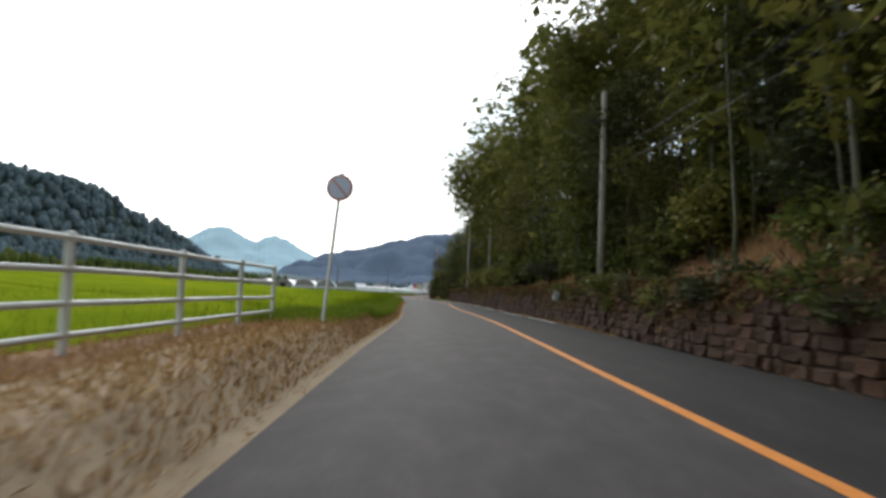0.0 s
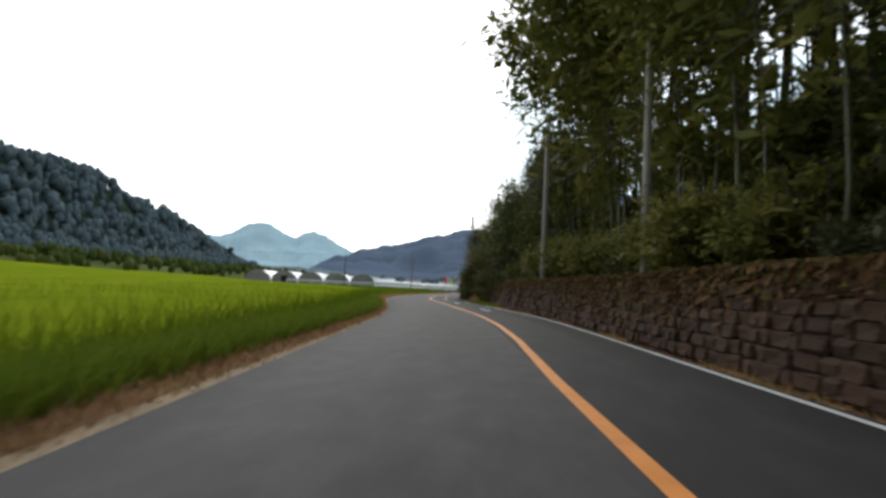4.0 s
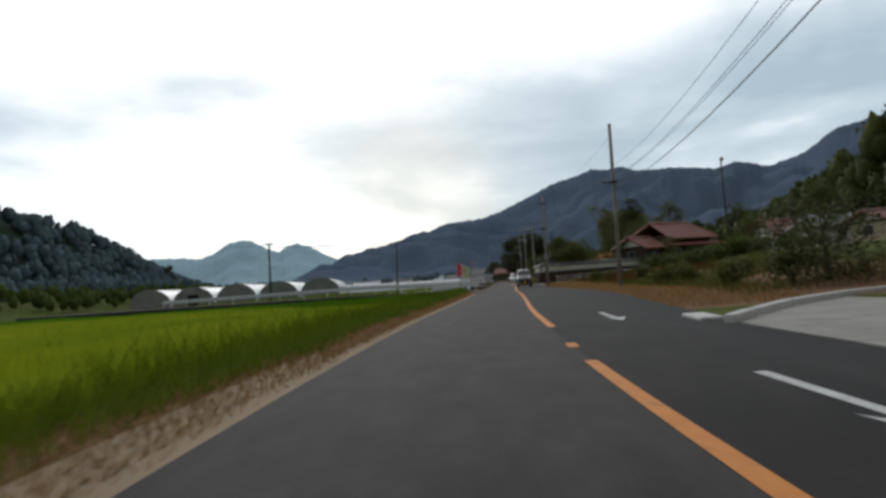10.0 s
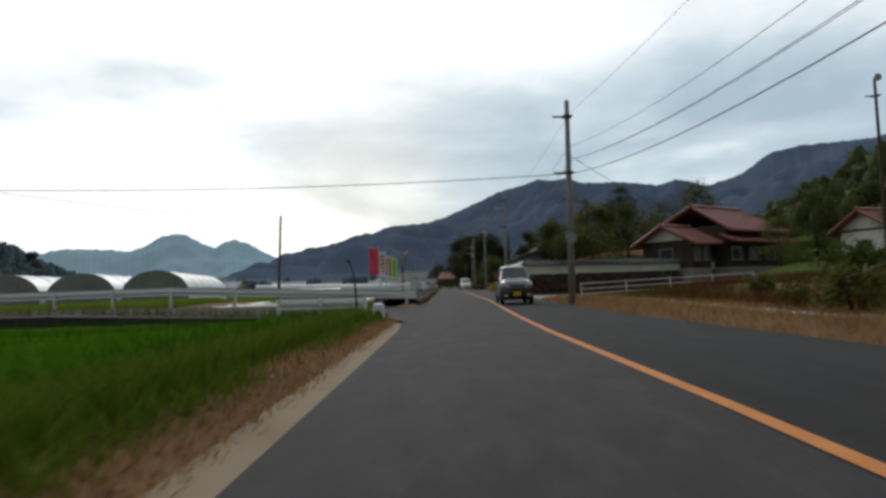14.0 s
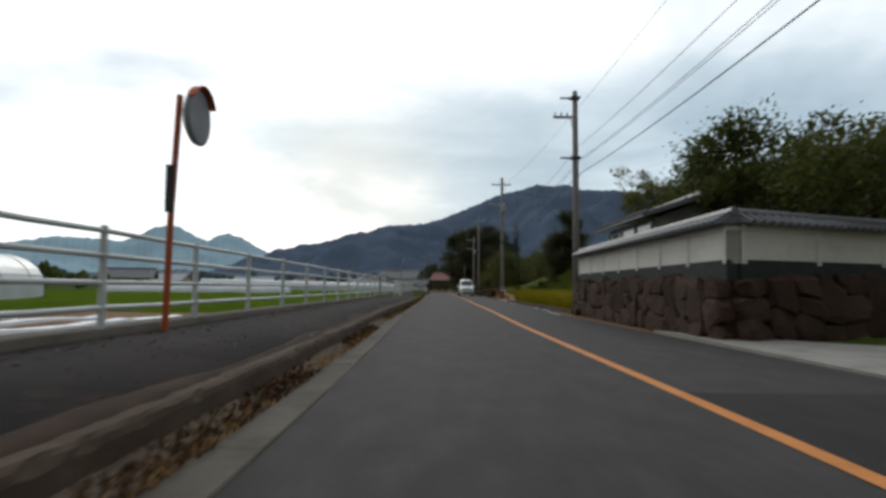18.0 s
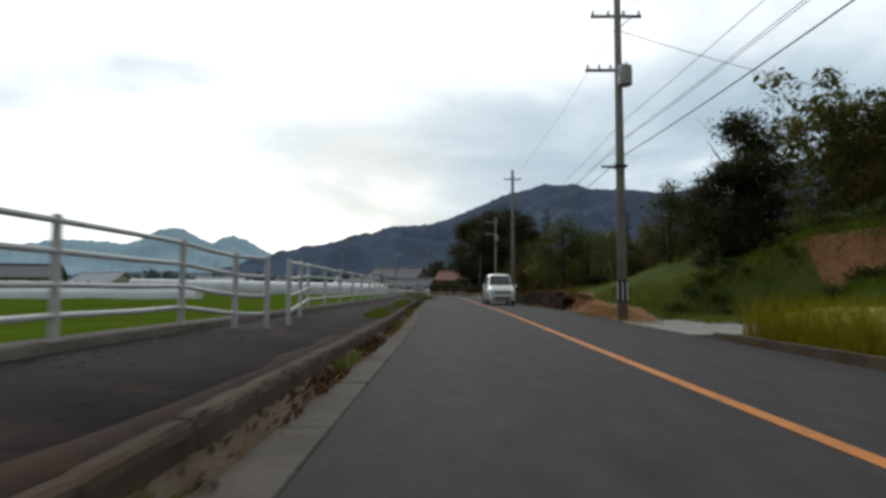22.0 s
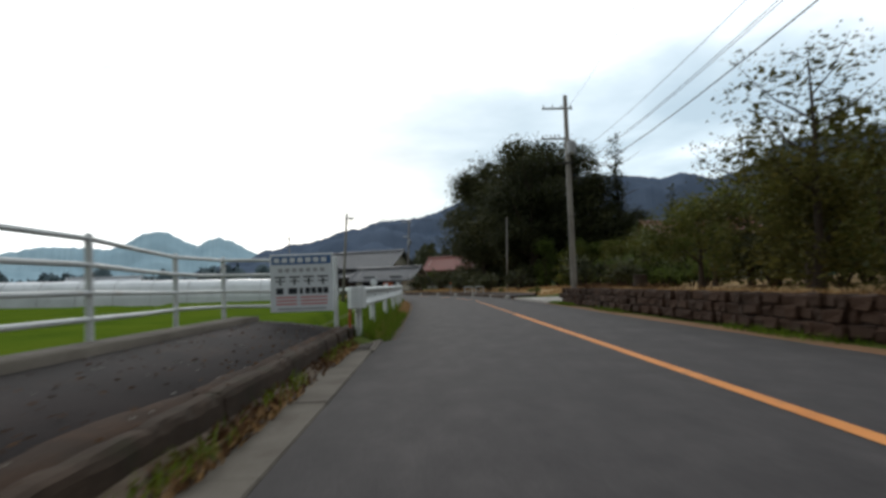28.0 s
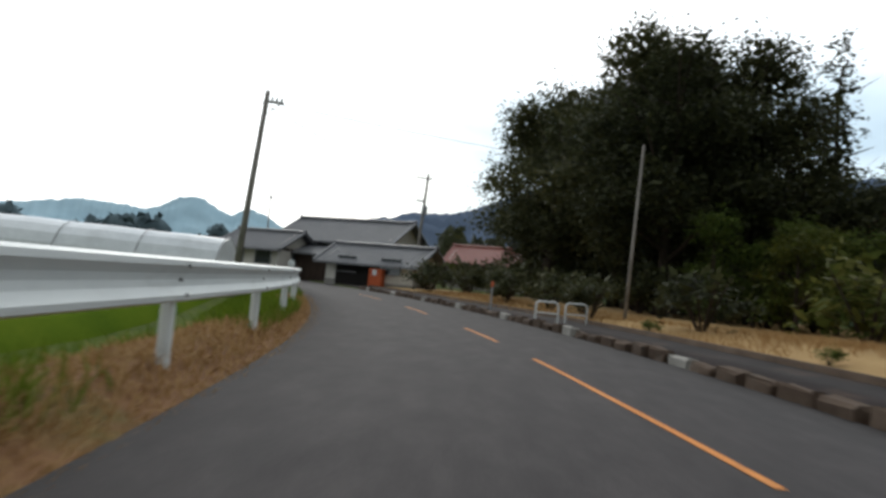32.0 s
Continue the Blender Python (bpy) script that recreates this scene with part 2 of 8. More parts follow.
M_WHITELINE = material("white_paint", [(0.42, 0.42, 0.41), (0.62, 0.62, 0.60)], scale=2.0, fine=50, rough=0.75, stains=0.6, stain_scale=4.0, stain=(0.12, 0.12, 0.12))
M_CONCRETE = material("concrete", [(0.20, 0.19, 0.17), (0.34, 0.33, 0.30)], scale=1.2, fine=60, rough=0.9, bump=0.4, stains=0.5, stain_scale=1.5, stain=(0.08, 0.07, 0.055))
M_KERB = material("kerb_concrete", [(0.036, 0.024, 0.016), (0.075, 0.050, 0.034), (0.13, 0.098, 0.072)], scale=1.6, fine=50, rough=0.95, bump=0.9, stains=0.8, stain_scale=3.2, stain=(0.040, 0.036, 0.030))
M_SAND = material("sand", [(0.22, 0.165, 0.11), (0.36, 0.28, 0.19)], scale=1.0, fine=50, rough=1.0, bump=0.5, stains=0.5, stain_scale=1.0, stain=(0.15, 0.09, 0.05))
M_EARTH = material("earth", [(0.115, 0.058, 0.026), (0.225, 0.118, 0.055)], scale=0.8, fine=30, rough=1.0, bump=0.7, stains=0.6, stain_scale=0.5, stain=(0.09, 0.11, 0.025))
M_GRASSGROUND = material("grassy_ground", [(0.030, 0.048, 0.010), (0.065, 0.088, 0.018), (0.11, 0.12, 0.03)], scale=1.2, fine=14, rough=1.0, bump=0.8, stains=0.6, stain_scale=0.15, stain=(0.12, 0.085, 0.035), spec=0.05)
M_FORESTFLOOR = material("forest_floor", [(0.075, 0.036, 0.016), (0.19, 0.092, 0.042)], scale=0.7, fine=20, rough=1.0, bump=0.8, stains=0.5, stain_scale=0.4, stain=(0.03, 0.04, 0.010))
M_RICE = material("ripening_rice", [(0.085, 0.128, 0.008), (0.132, 0.172, 0.010), (0.185, 0.205, 0.014)], scale=0.35, fine=14, rough=0.8, bump=0.9, stretch=(1, 0.6, 1), stains=0.35, stain_scale=0.08, stain=(0.25, 0.24, 0.004), spec=0.0)
M_RICEBLADE = material("rice_blade", [(0.078, 0.130, 0.008), (0.132, 0.178, 0.010), (0.195, 0.212, 0.018)], scale=0.5, fine=9, rough=0.8, bump=0, island=0.5, through=0.3, spec=0.0)
M_OLIVERICE = material("olive_rice", [(0.044, 0.080, 0.010), (0.074, 0.116, 0.012), (0.104, 0.140, 0.016)], scale=0.4, fine=14, rough=0.8, bump=0.9, spec=0.0)
M_RUSTWEED = material("rusty_dock_stalks", [(0.055, 0.024, 0.012), (0.120, 0.050, 0.022), (0.190, 0.090, 0.040)], scale=0.5, fine=9, rough=0.9, bump=0, island=0.5, through=0.15, spec=0.03)
M_GREENRICE = material("green_rice", [(0.022, 0.062, 0.006), (0.040, 0.096, 0.005), (0.064, 0.124, 0.008)], scale=0.4, fine=14, rough=0.8, bump=0.9, spec=0.0)
M_GREENBLADE = material("green_rice_blade", [(0.020, 0.060, 0.006), (0.048, 0.112, 0.006), (0.080, 0.150, 0.012)], scale=0.5, fine=9, rough=0.8, bump=0, island=0.5, through=0.25, spec=0.0)
M_RIPERICE = material("ripe_rice", [(0.150, 0.140, 0.008), (0.225, 0.200, 0.011), (0.300, 0.250, 0.020)], scale=0.35, fine=14, rough=0.8, bump=0.9, stains=0.35, stain_scale=0.3, stain=(0.13, 0.15, 0.012))
M_RIPEBLADE = material("ripe_rice_ears", [(0.120, 0.125, 0.008), (0.230, 0.200, 0.012), (0.330, 0.265, 0.030)], scale=0.5, fine=9, rough=0.8, bump=0, island=0.5, through=0.3, spec=0.0)
M_SLOPEGRASS = material("tawny_slope_grass", [(0.085, 0.105, 0.016), (0.165, 0.180, 0.030), (0.270, 0.240, 0.060)], scale=0.5, fine=9, rough=0.8, bump=0, island=0.5, through=0.25, spec=0.05)
M_REDEARTH = material("red_earth", [(0.120, 0.055, 0.024), (0.225, 0.108, 0.046), (0.330, 0.175, 0.085)], scale=1.4, fine=16, rough=1.0, bump=1.4, stains=0.7, stain_scale=0.9, stain=(0.085, 0.070, 0.022))
M_DRYGRASS = material("dry_grass", [(0.214, 0.118, 0.047), (0.363, 0.225, 0.100), (0.492, 0.338, 0.165)], scale=0.8, fine=12, rough=0.9, bump=0, island=0.5, through=0.15, spec=0.05)
M_GRASS = material("grass_blade", [(0.060, 0.105, 0.012), (0.115, 0.180, 0.016), (0.19, 0.225, 0.03)], scale=0.5, fine=9, rough=0.8, bump=0, island=0.5, through=0.25, spec=0.05)
M_LEAF = material("broad_leaves", [(0.030, 0.045, 0.011), (0.076, 0.094, 0.023), (0.156, 0.150, 0.038)], scale=0.6, fine=7, rough=0.55, bump=0, island=0.55, through=0.4, spec=0.12)
M_LEAFDARK = material("dark_leaves", [(0.023, 0.027, 0.017), (0.053, 0.060, 0.026), (0.105, 0.101, 0.043)], scale=0.6, fine=7, rough=0.6, bump=0, island=0.55, through=0.3, spec=0.12)
M_LEAFYELLOW = material("yellowing_leaves", [(0.040, 0.050, 0.010), (0.085, 0.095, 0.018), (0.15, 0.135, 0.03)], scale=0.6, fine=7, rough=0.6, bump=0, island=0.55, through=0.35, spec=0.12)
M_BAMBOOLEAF = material("bamboo_leaves", [(0.050, 0.062, 0.016), (0.120, 0.125, 0.030), (0.235, 0.205, 0.055)], scale=0.5, fine=7, rough=0.55, bump=0, island=0.55, through=0.45, spec=0.12)
M_BANKLEAF = material("brownish_leaves", [(0.040, 0.042, 0.012), (0.100, 0.094, 0.026), (0.19, 0.155, 0.05)], scale=0.5, fine=7, rough=0.7, bump=0, island=0.55, through=0.4, spec=0.1)
M_DRYBROWN = material("dead_leaves", [(0.050, 0.026, 0.014), (0.10, 0.055, 0.028), (0.16, 0.09, 0.045)], scale=0.8, fine=10, rough=0.95, bump=0, island=0.5, spec=0.05)
M_CULM = material("bamboo_culm", [(0.030, 0.034, 0.014), (0.075, 0.075, 0.032)], scale=2.0, fine=12, rough=0.45, bump=0.1)
M_BARK = material("bark", [(0.025, 0.018, 0.014), (0.067, 0.051, 0.038)], scale=3.0, fine=25, rough=1.0, bump=0.8, stretch=(1, 1, 0.25))
# leaf colour lightened and blued to stand in for air haze over far woods
M_FARLEAF = material("haze_tinted_woods", [(0.062, 0.092, 0.110), (0.088, 0.126, 0.142), (0.122, 0.162, 0.166)], scale=0.12, fine=2, rough=1.0, bump=0, island=0.22, spec=0.12)
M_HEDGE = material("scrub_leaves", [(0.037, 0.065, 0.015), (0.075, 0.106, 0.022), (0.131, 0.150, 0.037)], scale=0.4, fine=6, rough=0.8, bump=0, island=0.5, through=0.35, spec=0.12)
# wooded green shifted to slate blue: aerial haze put into the colour
M_MTN = material("haze_blue_mountain", [(0.076, 0.104, 0.152), (0.104, 0.134, 0.184)], scale=0.008, fine=0.09, rough=1.0, bump=0.0, spec=0.0)
# the distance haze is mixed into this pale blue base colour
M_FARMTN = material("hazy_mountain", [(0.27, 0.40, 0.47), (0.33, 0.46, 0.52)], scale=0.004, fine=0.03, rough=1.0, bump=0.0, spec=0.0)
M_POLE = material("pole_concrete", [(0.20, 0.185, 0.17), (0.33, 0.31, 0.285)], scale=1.5, fine=30, rough=0.85, bump=0.2, stains=0.5, stain_scale=0.8, stain=(0.11, 0.095, 0.085))
M_WOODPOLE = material("weathered_wood_pole", [(0.05, 0.036, 0.028), (0.115, 0.085, 0.065)], scale=2.0, fine=40, rough=0.9, bump=0.5, stretch=(1, 1, 0.15))
M_STEEL = material("galvanised_steel", [(0.26, 0.27, 0.28), (0.42, 0.43, 0.44)], scale=4.0, fine=40, rough=0.5, metal=0.6, bump=0.1, stains=0.4, stain_scale=3.0, stain=(0.16, 0.10, 0.06))
M_DARKSTEEL = material("dark_steel", [(0.030, 0.030, 0.032), (0.065, 0.062, 0.06)], scale=4.0, fine=40, rough=0.6, metal=0.3, bump=0.1)
M_WHITEPAINT = material("white_painted_steel", [(0.50, 0.53, 0.53), (0.68, 0.71, 0.70)], scale=1.5, fine=30, rough=0.5, bump=0.05, stains=0.55, stain_scale=1.8, stain=(0.30, 0.22, 0.16))
M_RAIL = material("guard_rail_paint", [(0.62, 0.66, 0.66), (0.76, 0.80, 0.79)], scale=1.0, fine=30, rough=0.45, bump=0.05, stains=0.5, stain_scale=1.2, stain=(0.42, 0.44, 0.42), stretch=(1, 1, 3))
M_WIRE = material("black_cable", [(0.015, 0.015, 0.016), (0.03, 0.03, 0.032)], scale=5, fine=30, rough=0.6, bump=0)
M_PLASTER = material("white_plaster", [(0.58, 0.56, 0.50), (0.74, 0.72, 0.65)], scale=0.8, fine=30, rough=0.9, bump=0.1, stains=0.4, stain_scale=0.7, stain=(0.40, 0.37, 0.31))
M_TILE = material("grey_roof_tile", [(0.075, 0.078, 0.085), (0.16, 0.165, 0.175)], scale=2.5, fine=25, rough=0.4, bump=0.2, island=0.3, stains=0.4, stain_scale=1.0, stain=(0.05, 0.05, 0.05), spec=0.5)
M_REDTILE = material("red_roof_tile", [(0.16, 0.048, 0.036), (0.30, 0.105, 0.08)], scale=1.5, fine=20, rough=0.45, bump=0.2, island=0.3, stains=0.3, stain_scale=0.8, stain=(0.10, 0.04, 0.035), spec=0.5)
M_STONE = material("field_stone", [(0.012, 0.007, 0.005), (0.038, 0.020, 0.012), (0.100, 0.062, 0.044)], scale=2.2, fine=14, rough=0.95, bump=1.2, island=0.4, stains=0.65, stain_scale=1.6, stain=(0.03, 0.024, 0.018))
M_WALLSTONE = material("mossy_wall_stone", [(0.016, 0.0085, 0.0045), (0.035, 0.0175, 0.0095), (0.062, 0.032, 0.018)], scale=0.9, fine=16, rough=1.0, bump=0.8, island=0.5, stains=0.5, stain_scale=0.8, stain=(0.025, 0.018, 0.011))
M_DARKWOOD = material("dark_timber", [(0.027, 0.018, 0.013), (0.069, 0.045, 0.033)], scale=2.0, fine=30, rough=0.8, bump=0.3, stretch=(1, 1, 0.3))
M_FILM = material("greenhouse_film", [(0.52, 0.56, 0.58), (0.74, 0.78, 0.80)], scale=0.5, fine=6, rough=0.3, bump=0.15, stains=0.4, stain_scale=0.4, stain=(0.36, 0.38, 0.38), spec=0.5)
M_FILMEND = material("greenhouse_end_film", [(0.14, 0.155, 0.15), (0.27, 0.285, 0.28)], scale=0.6, fine=8, rough=0.35, bump=0.1, stains=0.4, stain_scale=0.9, stain=(0.07, 0.085, 0.07), spec=0.5)
M_BLACK = material("black_rubber", [(0.012, 0.012, 0.012), (0.028, 0.028, 0.028)], scale=5, fine=40, rough=0.8, bump=0.2)
# near-black for car panel gaps, and for shade painted into open bays and doorways
M_DARKGAP = material("gap_and_inner_shade", [(0.010, 0.009, 0.008), (0.022, 0.020, 0.018)], scale=2, fine=20, rough=1.0, bump=0)
M_VERMILION = material("orange_post_paint", [(0.42, 0.075, 0.02), (0.56, 0.13, 0.045)], scale=2, fine=30, rough=0.55, bump=0.05, stains=0.4, stain_scale=5, stain=(0.28, 0.08, 0.04))
M_MIRROR = material("mirror_back", [(0.16, 0.17, 0.18), (0.26, 0.27, 0.28)], scale=3, fine=25, rough=0.5, bump=0.05)
M_PINK = material("pink_banner_cloth", [(0.78, 0.055, 0.16), (0.88, 0.10, 0.22)], scale=2, fine=60, rough=0.8, bump=0.1, through=0.35)
M_LIME = material("lime_banner_cloth", [(0.42, 0.78, 0.035), (0.54, 0.88, 0.07)], scale=2, fine=60, rough=0.8, bump=0.1, through=0.35)
M_PALECLOTH = material("pale_banner_cloth", [(0.52, 0.62, 0.40), (0.64, 0.72, 0.50)], scale=2, fine=60, rough=0.8, bump=0.1, through=0.35)
M_REDINK = material("red_print", [(0.55, 0.10, 0.09), (0.64, 0.16, 0.13)], scale=3, fine=40, rough=0.8, bump=0)
M_BLACKINK = material("black_print", [(0.02, 0.025, 0.03), (0.045, 0.05, 0.055)], scale=3, fine=40, rough=0.7, bump=0)
M_BLUEINK = material("blue_print", [(0.030, 0.10, 0.25), (0.05, 0.14, 0.32)], scale=3, fine=40, rough=0.6, bump=0)
M_BOARD = material("white_sign_board", [(0.60, 0.64, 0.66), (0.72, 0.76, 0.78)], scale=1.5, fine=25, rough=0.5, bump=0.03, stains=0.3, stain_scale=2, stain=(0.48, 0.50, 0.50))
M_STRAW = material("straw", [(0.272, 0.168, 0.068), (0.400, 0.272, 0.120)], scale=1.0, fine=14, rough=1.0, bump=0.7, stains=0.4, stain_scale=0.7, stain=(0.20, 0.11, 0.05))
M_VANWHITE = material("pearl_white_car_paint", [(0.68, 0.735, 0.675), (0.74, 0.79, 0.73)], scale=0.8, fine=4, rough=0.25, bump=0, coat=0.8, spec=0.5)
M_CARBLACK = material("black_car_paint", [(0.010, 0.011, 0.012), (0.018, 0.019, 0.02)], scale=0.8, fine=4, rough=0.2, bump=0, coat=1.0, spec=0.5)
M_GLASS = material("tinted_car_glass", [(0.022, 0.028, 0.030), (0.040, 0.048, 0.050)], scale=2, fine=5, rough=0.06, bump=0, spec=0.8)
M_PRIVACY = material("clear_car_glass", [(0.030, 0.030, 0.032), (0.055, 0.056, 0.060)], scale=1.2, fine=3, rough=0.05, bump=0, spec=0.35)
M_CHROME = material("chrome", [(0.50, 0.51, 0.52), (0.64, 0.65, 0.66)], scale=4, fine=20, rough=0.18, metal=0.95, bump=0)
M_ALLOY = material("bronze_alloy", [(0.36, 0.25, 0.11), (0.52, 0.38, 0.19)], scale=6, fine=30, rough=0.4, metal=0.25, bump=0)
M_LAMP = material("clear_lamp_glass", [(0.52, 0.55, 0.56), (0.66, 0.68, 0.68)], scale=5, fine=20, rough=0.1, bump=0, spec=0.8)
M_REDLAMP = material("red_lamp_glass", [(0.38, 0.02, 0.015), (0.5, 0.04, 0.03)], scale=5, fine=20, rough=0.15, bump=0, spec=0.7)
M_AMBER = material("amber_plate", [(0.62, 0.36, 0.02), (0.70, 0.42, 0.04)], scale=5, fine=30, rough=0.4, bump=0)
M_METALROOF = material("pale_metal_roof", [(0.40, 0.43, 0.46), (0.56, 0.59, 0.62)], scale=1, fine=10, rough=0.4, bump=0.05, spec=0.5, stains=0.3, stain_scale=0.8, stain=(0.30, 0.28, 0.26))
M_OCHRE = material("ochre_render", [(0.36, 0.30, 0.19), (0.46, 0.39, 0.26)], scale=1, fine=14, rough=0.9, bump=0.1, stains=0.4, stain_scale=0.9, stain=(0.24, 0.19, 0.12))
M_WINDOW = material("window_glass", [(0.03, 0.035, 0.04), (0.06, 0.068, 0.075)], scale=2, fine=8, rough=0.08, bump=0, spec=0.8)

# ---- building helpers ----
rng = np.random.default_rng(7)
LINE_Y = [-160, -60, -13.8, -8.4, 3.8, 9, 14, 24, 30, 38.5, 42.5, 47.6, 53.4, 58, 61.5, 64.3, 69.7, 74, 80.5, 86, 94, 107.3, 120, 138.5, 145.8, 155, 163.6, 171.5, 185, 197, 204.7, 215, 225.2, 232.7, 240.5, 246.5, 250.5, 256.8, 262, 268, 275, 285, 300, 320, 340]
LINE_X = [17.8, 7.8, 3.2, 2.55, 1.42, 0.62, -0.15, -1.6, -2.4, -3.6, -4.57, -5.91, -7.38, -8.61, -9.4, -9.97, -10.83, -11.22, -11.63, -11.88, -12.03, -12.42, -12.82, -13.04, -13.34, -13.66, -13.91, -14.29, -14.77, -15.17, -15.56, -16.02, -16.42, -16.89, -17.27, -17.74, -18.09, -18.87, -20.12, -22.02, -24.72, -29.62, -38.62, -53.12, -70.12]
_y = np.arange(-160, 340.5, 0.5)
_k = np.exp(-0.5 * (np.arange(-16, 17) / 6.0) ** 2)
_x = np.interp(_y, LINE_Y, LINE_X)
_x = np.convolve(np.r_[np.full(16, _x[0]), _x, np.full(16, _x[-1])], _k / _k.sum(), "valid")


def line_x(y):
    """The road's centre line: x at y."""
    return np.interp(y, _y, _x)


def at(y, u, z=0.0):
    """A place u metres to the right of the centre line (square to it), beside the line's point at y."""
    s = (line_x(y + 0.5) - line_x(y - 0.5))
    n = math.hypot(1, s)
    return Vector((float(line_x(y) + u / n), float(y - u * s / n), z))


def heading(y):
    """Degrees by which the road at y turns to the left of +y."""
    return math.degrees(math.atan2(-(line_x(y + 0.5) - line_x(y - 0.5)), 1))


def step(v, a, b):
    t = np.clip((v - a) / (b - a), 0, 1)
    return t * t * (3 - 2 * t)


class Shape:
    """Collects vertices and faces of one mesh."""

    def __init__(self):
        self.v, self.f = [], []

    def add(self, verts, faces):
        n = len(self.v)
        self.v += [tuple(p) for p in verts]
        self.f += [tuple(i + n for i in f) for f in faces]
        return self

    def box(self, x0, x1, y0, y1, z0, z1, m=None, bevel=0.0):
        b = min(bevel, (x1 - x0) / 2.2, (y1 - y0) / 2.2, (z1 - z0) / 2.2)
        if b <= 0:
            vs = [(x, y, z) for z in (z0, z1) for x, y in ((x0, y0), (x1, y0), (x1, y1), (x0, y1))]
            fs = [(3, 2, 1, 0), (4, 5, 6, 7)] + [(i, (i + 1) % 4, (i + 1) % 4 + 4, i + 4) for i in range(4)]
        else:
            def ring(z, i):
                return [(x0 + i, y0 + b, z), (x0 + b, y0 + i, z), (x1 - b, y0 + i, z), (x1 - i, y0 + b, z), (x1 - i, y1 - b, z), (x1 - b, y1 - i, z), (x0 + b, y1 - i, z), (x0 + i, y1 - b, z)]
            vs = ring(z0, b * 0.8) + ring(z0 + b, 0) + ring(z1 - b, 0) + ring(z1, b * 0.8)
            fs = [tuple(range(7, -1, -1)), tuple(range(24, 32))]
            fs += [(8 * r + i, 8 * r + (i + 1) % 8, 8 * r + 8 + (i + 1) % 8, 8 * r + 8 + i) for r in range(3) for i in range(8)]
        if m is not None:
            vs = [m @ Vector(p) for p in vs]
        return self.add(vs, fs)

    def tube(self, points, radii, n=8, cap=True):
        pts = [Vector(p) for p in points]
        if isinstance(radii, (int, float)):
            radii = [radii] * len(pts)
        vs, fs = [], []
        side = None
        for i, p in enumerate(pts):
            d = (pts[min(i + 1, len(pts) - 1)] - pts[max(i - 1, 0)]).normalized()
            if side is None:
                side = d.orthogonal().normalized()
            side = (side - d * side.dot(d)).normalized()
            up = d.cross(side)
            vs += [p + radii[i] * (math.cos(a) * side + math.sin(a) * up) for a in (2 * math.pi * k / n for k in range(n))]
        for i in range(len(pts) - 1):
            fs += [(i * n + k, i * n + (k + 1) % n, (i + 1) * n + (k + 1) % n, (i + 1) * n + k) for k in range(n)]
        if cap:
            fs += [tuple(range(n - 1, -1, -1)), tuple(range((len(pts) - 1) * n, len(pts) * n))]
        return self.add(vs, fs)

    def lathe(self, profile, n=16, m=None):
        vs, fs = [], []
        for r, z in profile:
            vs += [(r * math.cos(2 * math.pi * k / n), r * math.sin(2 * math.pi * k / n), z) for k in range(n)]
        for i in range(len(profile) - 1):
            fs += [(i * n + k, i * n + (k + 1) % n, (i + 1) * n + (k + 1) % n, (i + 1) * n + k) for k in range(n)]
        fs += [tuple(range(n - 1, -1, -1)), tuple(range((len(profile) - 1) * n, len(profile) * n))]
        if m is not None:
            vs = [m @ Vector(p) for p in vs]
        return self.add(vs, fs)

    def loft(self, rings, close=True, caps=True):
        """Rings of equally many points, joined in order."""
        n = len(rings[0])
        vs = [p for r in rings for p in r]
        last = n if close else n - 1
        fs = [(i * n + k, i * n + (k + 1) % n, (i + 1) * n + (k + 1) % n, (i + 1) * n + k) for i in range(len(rings) - 1) for k in range(last)]
        if caps and close:
            fs += [tuple(range(n - 1, -1, -1)), tuple(range((len(rings) - 1) * n, len(rings) * n))]
        return self.add(vs, fs)

    def mesh(self, name, mat, smooth=False):
        me = bpy.data.meshes.new(name)
        me.from_pydata(self.v, [], self.f)
        me.update()
        bm = bmesh.new()
        bm.from_mesh(me)
        bmesh.ops.recalc_face_normals(bm, faces=bm.faces)
        bm.to_mesh(me)
        bm.free()
        if smooth:
            me.shade_smooth()
        me.materials.append(mat)
        return me


def part(name, shape, mat, parent=None, label="", smooth=False):
    """One mesh object, under a thing or a part of it."""
    ob = new(name, shape.mesh(name, mat, smooth) if isinstance(shape, Shape) else shape)
    if parent is not None:
        ob.parent = parent
    return tagged(ob, label)


def thing(name, label, category, group="", m=None, kind=""):
    ob = new(name)
    ob.empty_display_size = 0.2
    if m is not None:
        ob.matrix_basis = m
    return tagged(ob, label, category, group, kind)


def big_mesh(name, verts, faces, mats, index=None, smooth=False):
    """A mesh from numpy arrays: verts (n, 3), faces (m, 3 or 4)."""
    me = bpy.data.meshes.new(name)
    verts, faces = np.asarray(verts, np.float32), np.asarray(faces, np.int32)
    k = faces.shape[1]
    me.vertices.add(len(verts))
    me.vertices.foreach_set("co", verts.ravel())
    me.loops.add(faces.size)
    me.loops.foreach_set("vertex_index", faces.ravel())
    me.polygons.add(len(faces))
    me.polygons.foreach_set("loop_start", np.arange(0, faces.size, k, dtype=np.int32))
    for m in mats if isinstance(mats, (list, tuple)) else [mats]:
        me.materials.append(m)
    if index is not None:
        me.polygons.foreach_set("material_index", np.asarray(index, np.int32))
    me.update(calc_edges=True)
    if smooth:
        me.shade_smooth()
    return me


def grid_faces(rows, cols):
    i = (np.arange(rows - 1)[:, None] * cols + np.arange(cols - 1)[None]).ravel()
    return np.stack([i, i + 1, i + cols + 1, i + cols], 1)


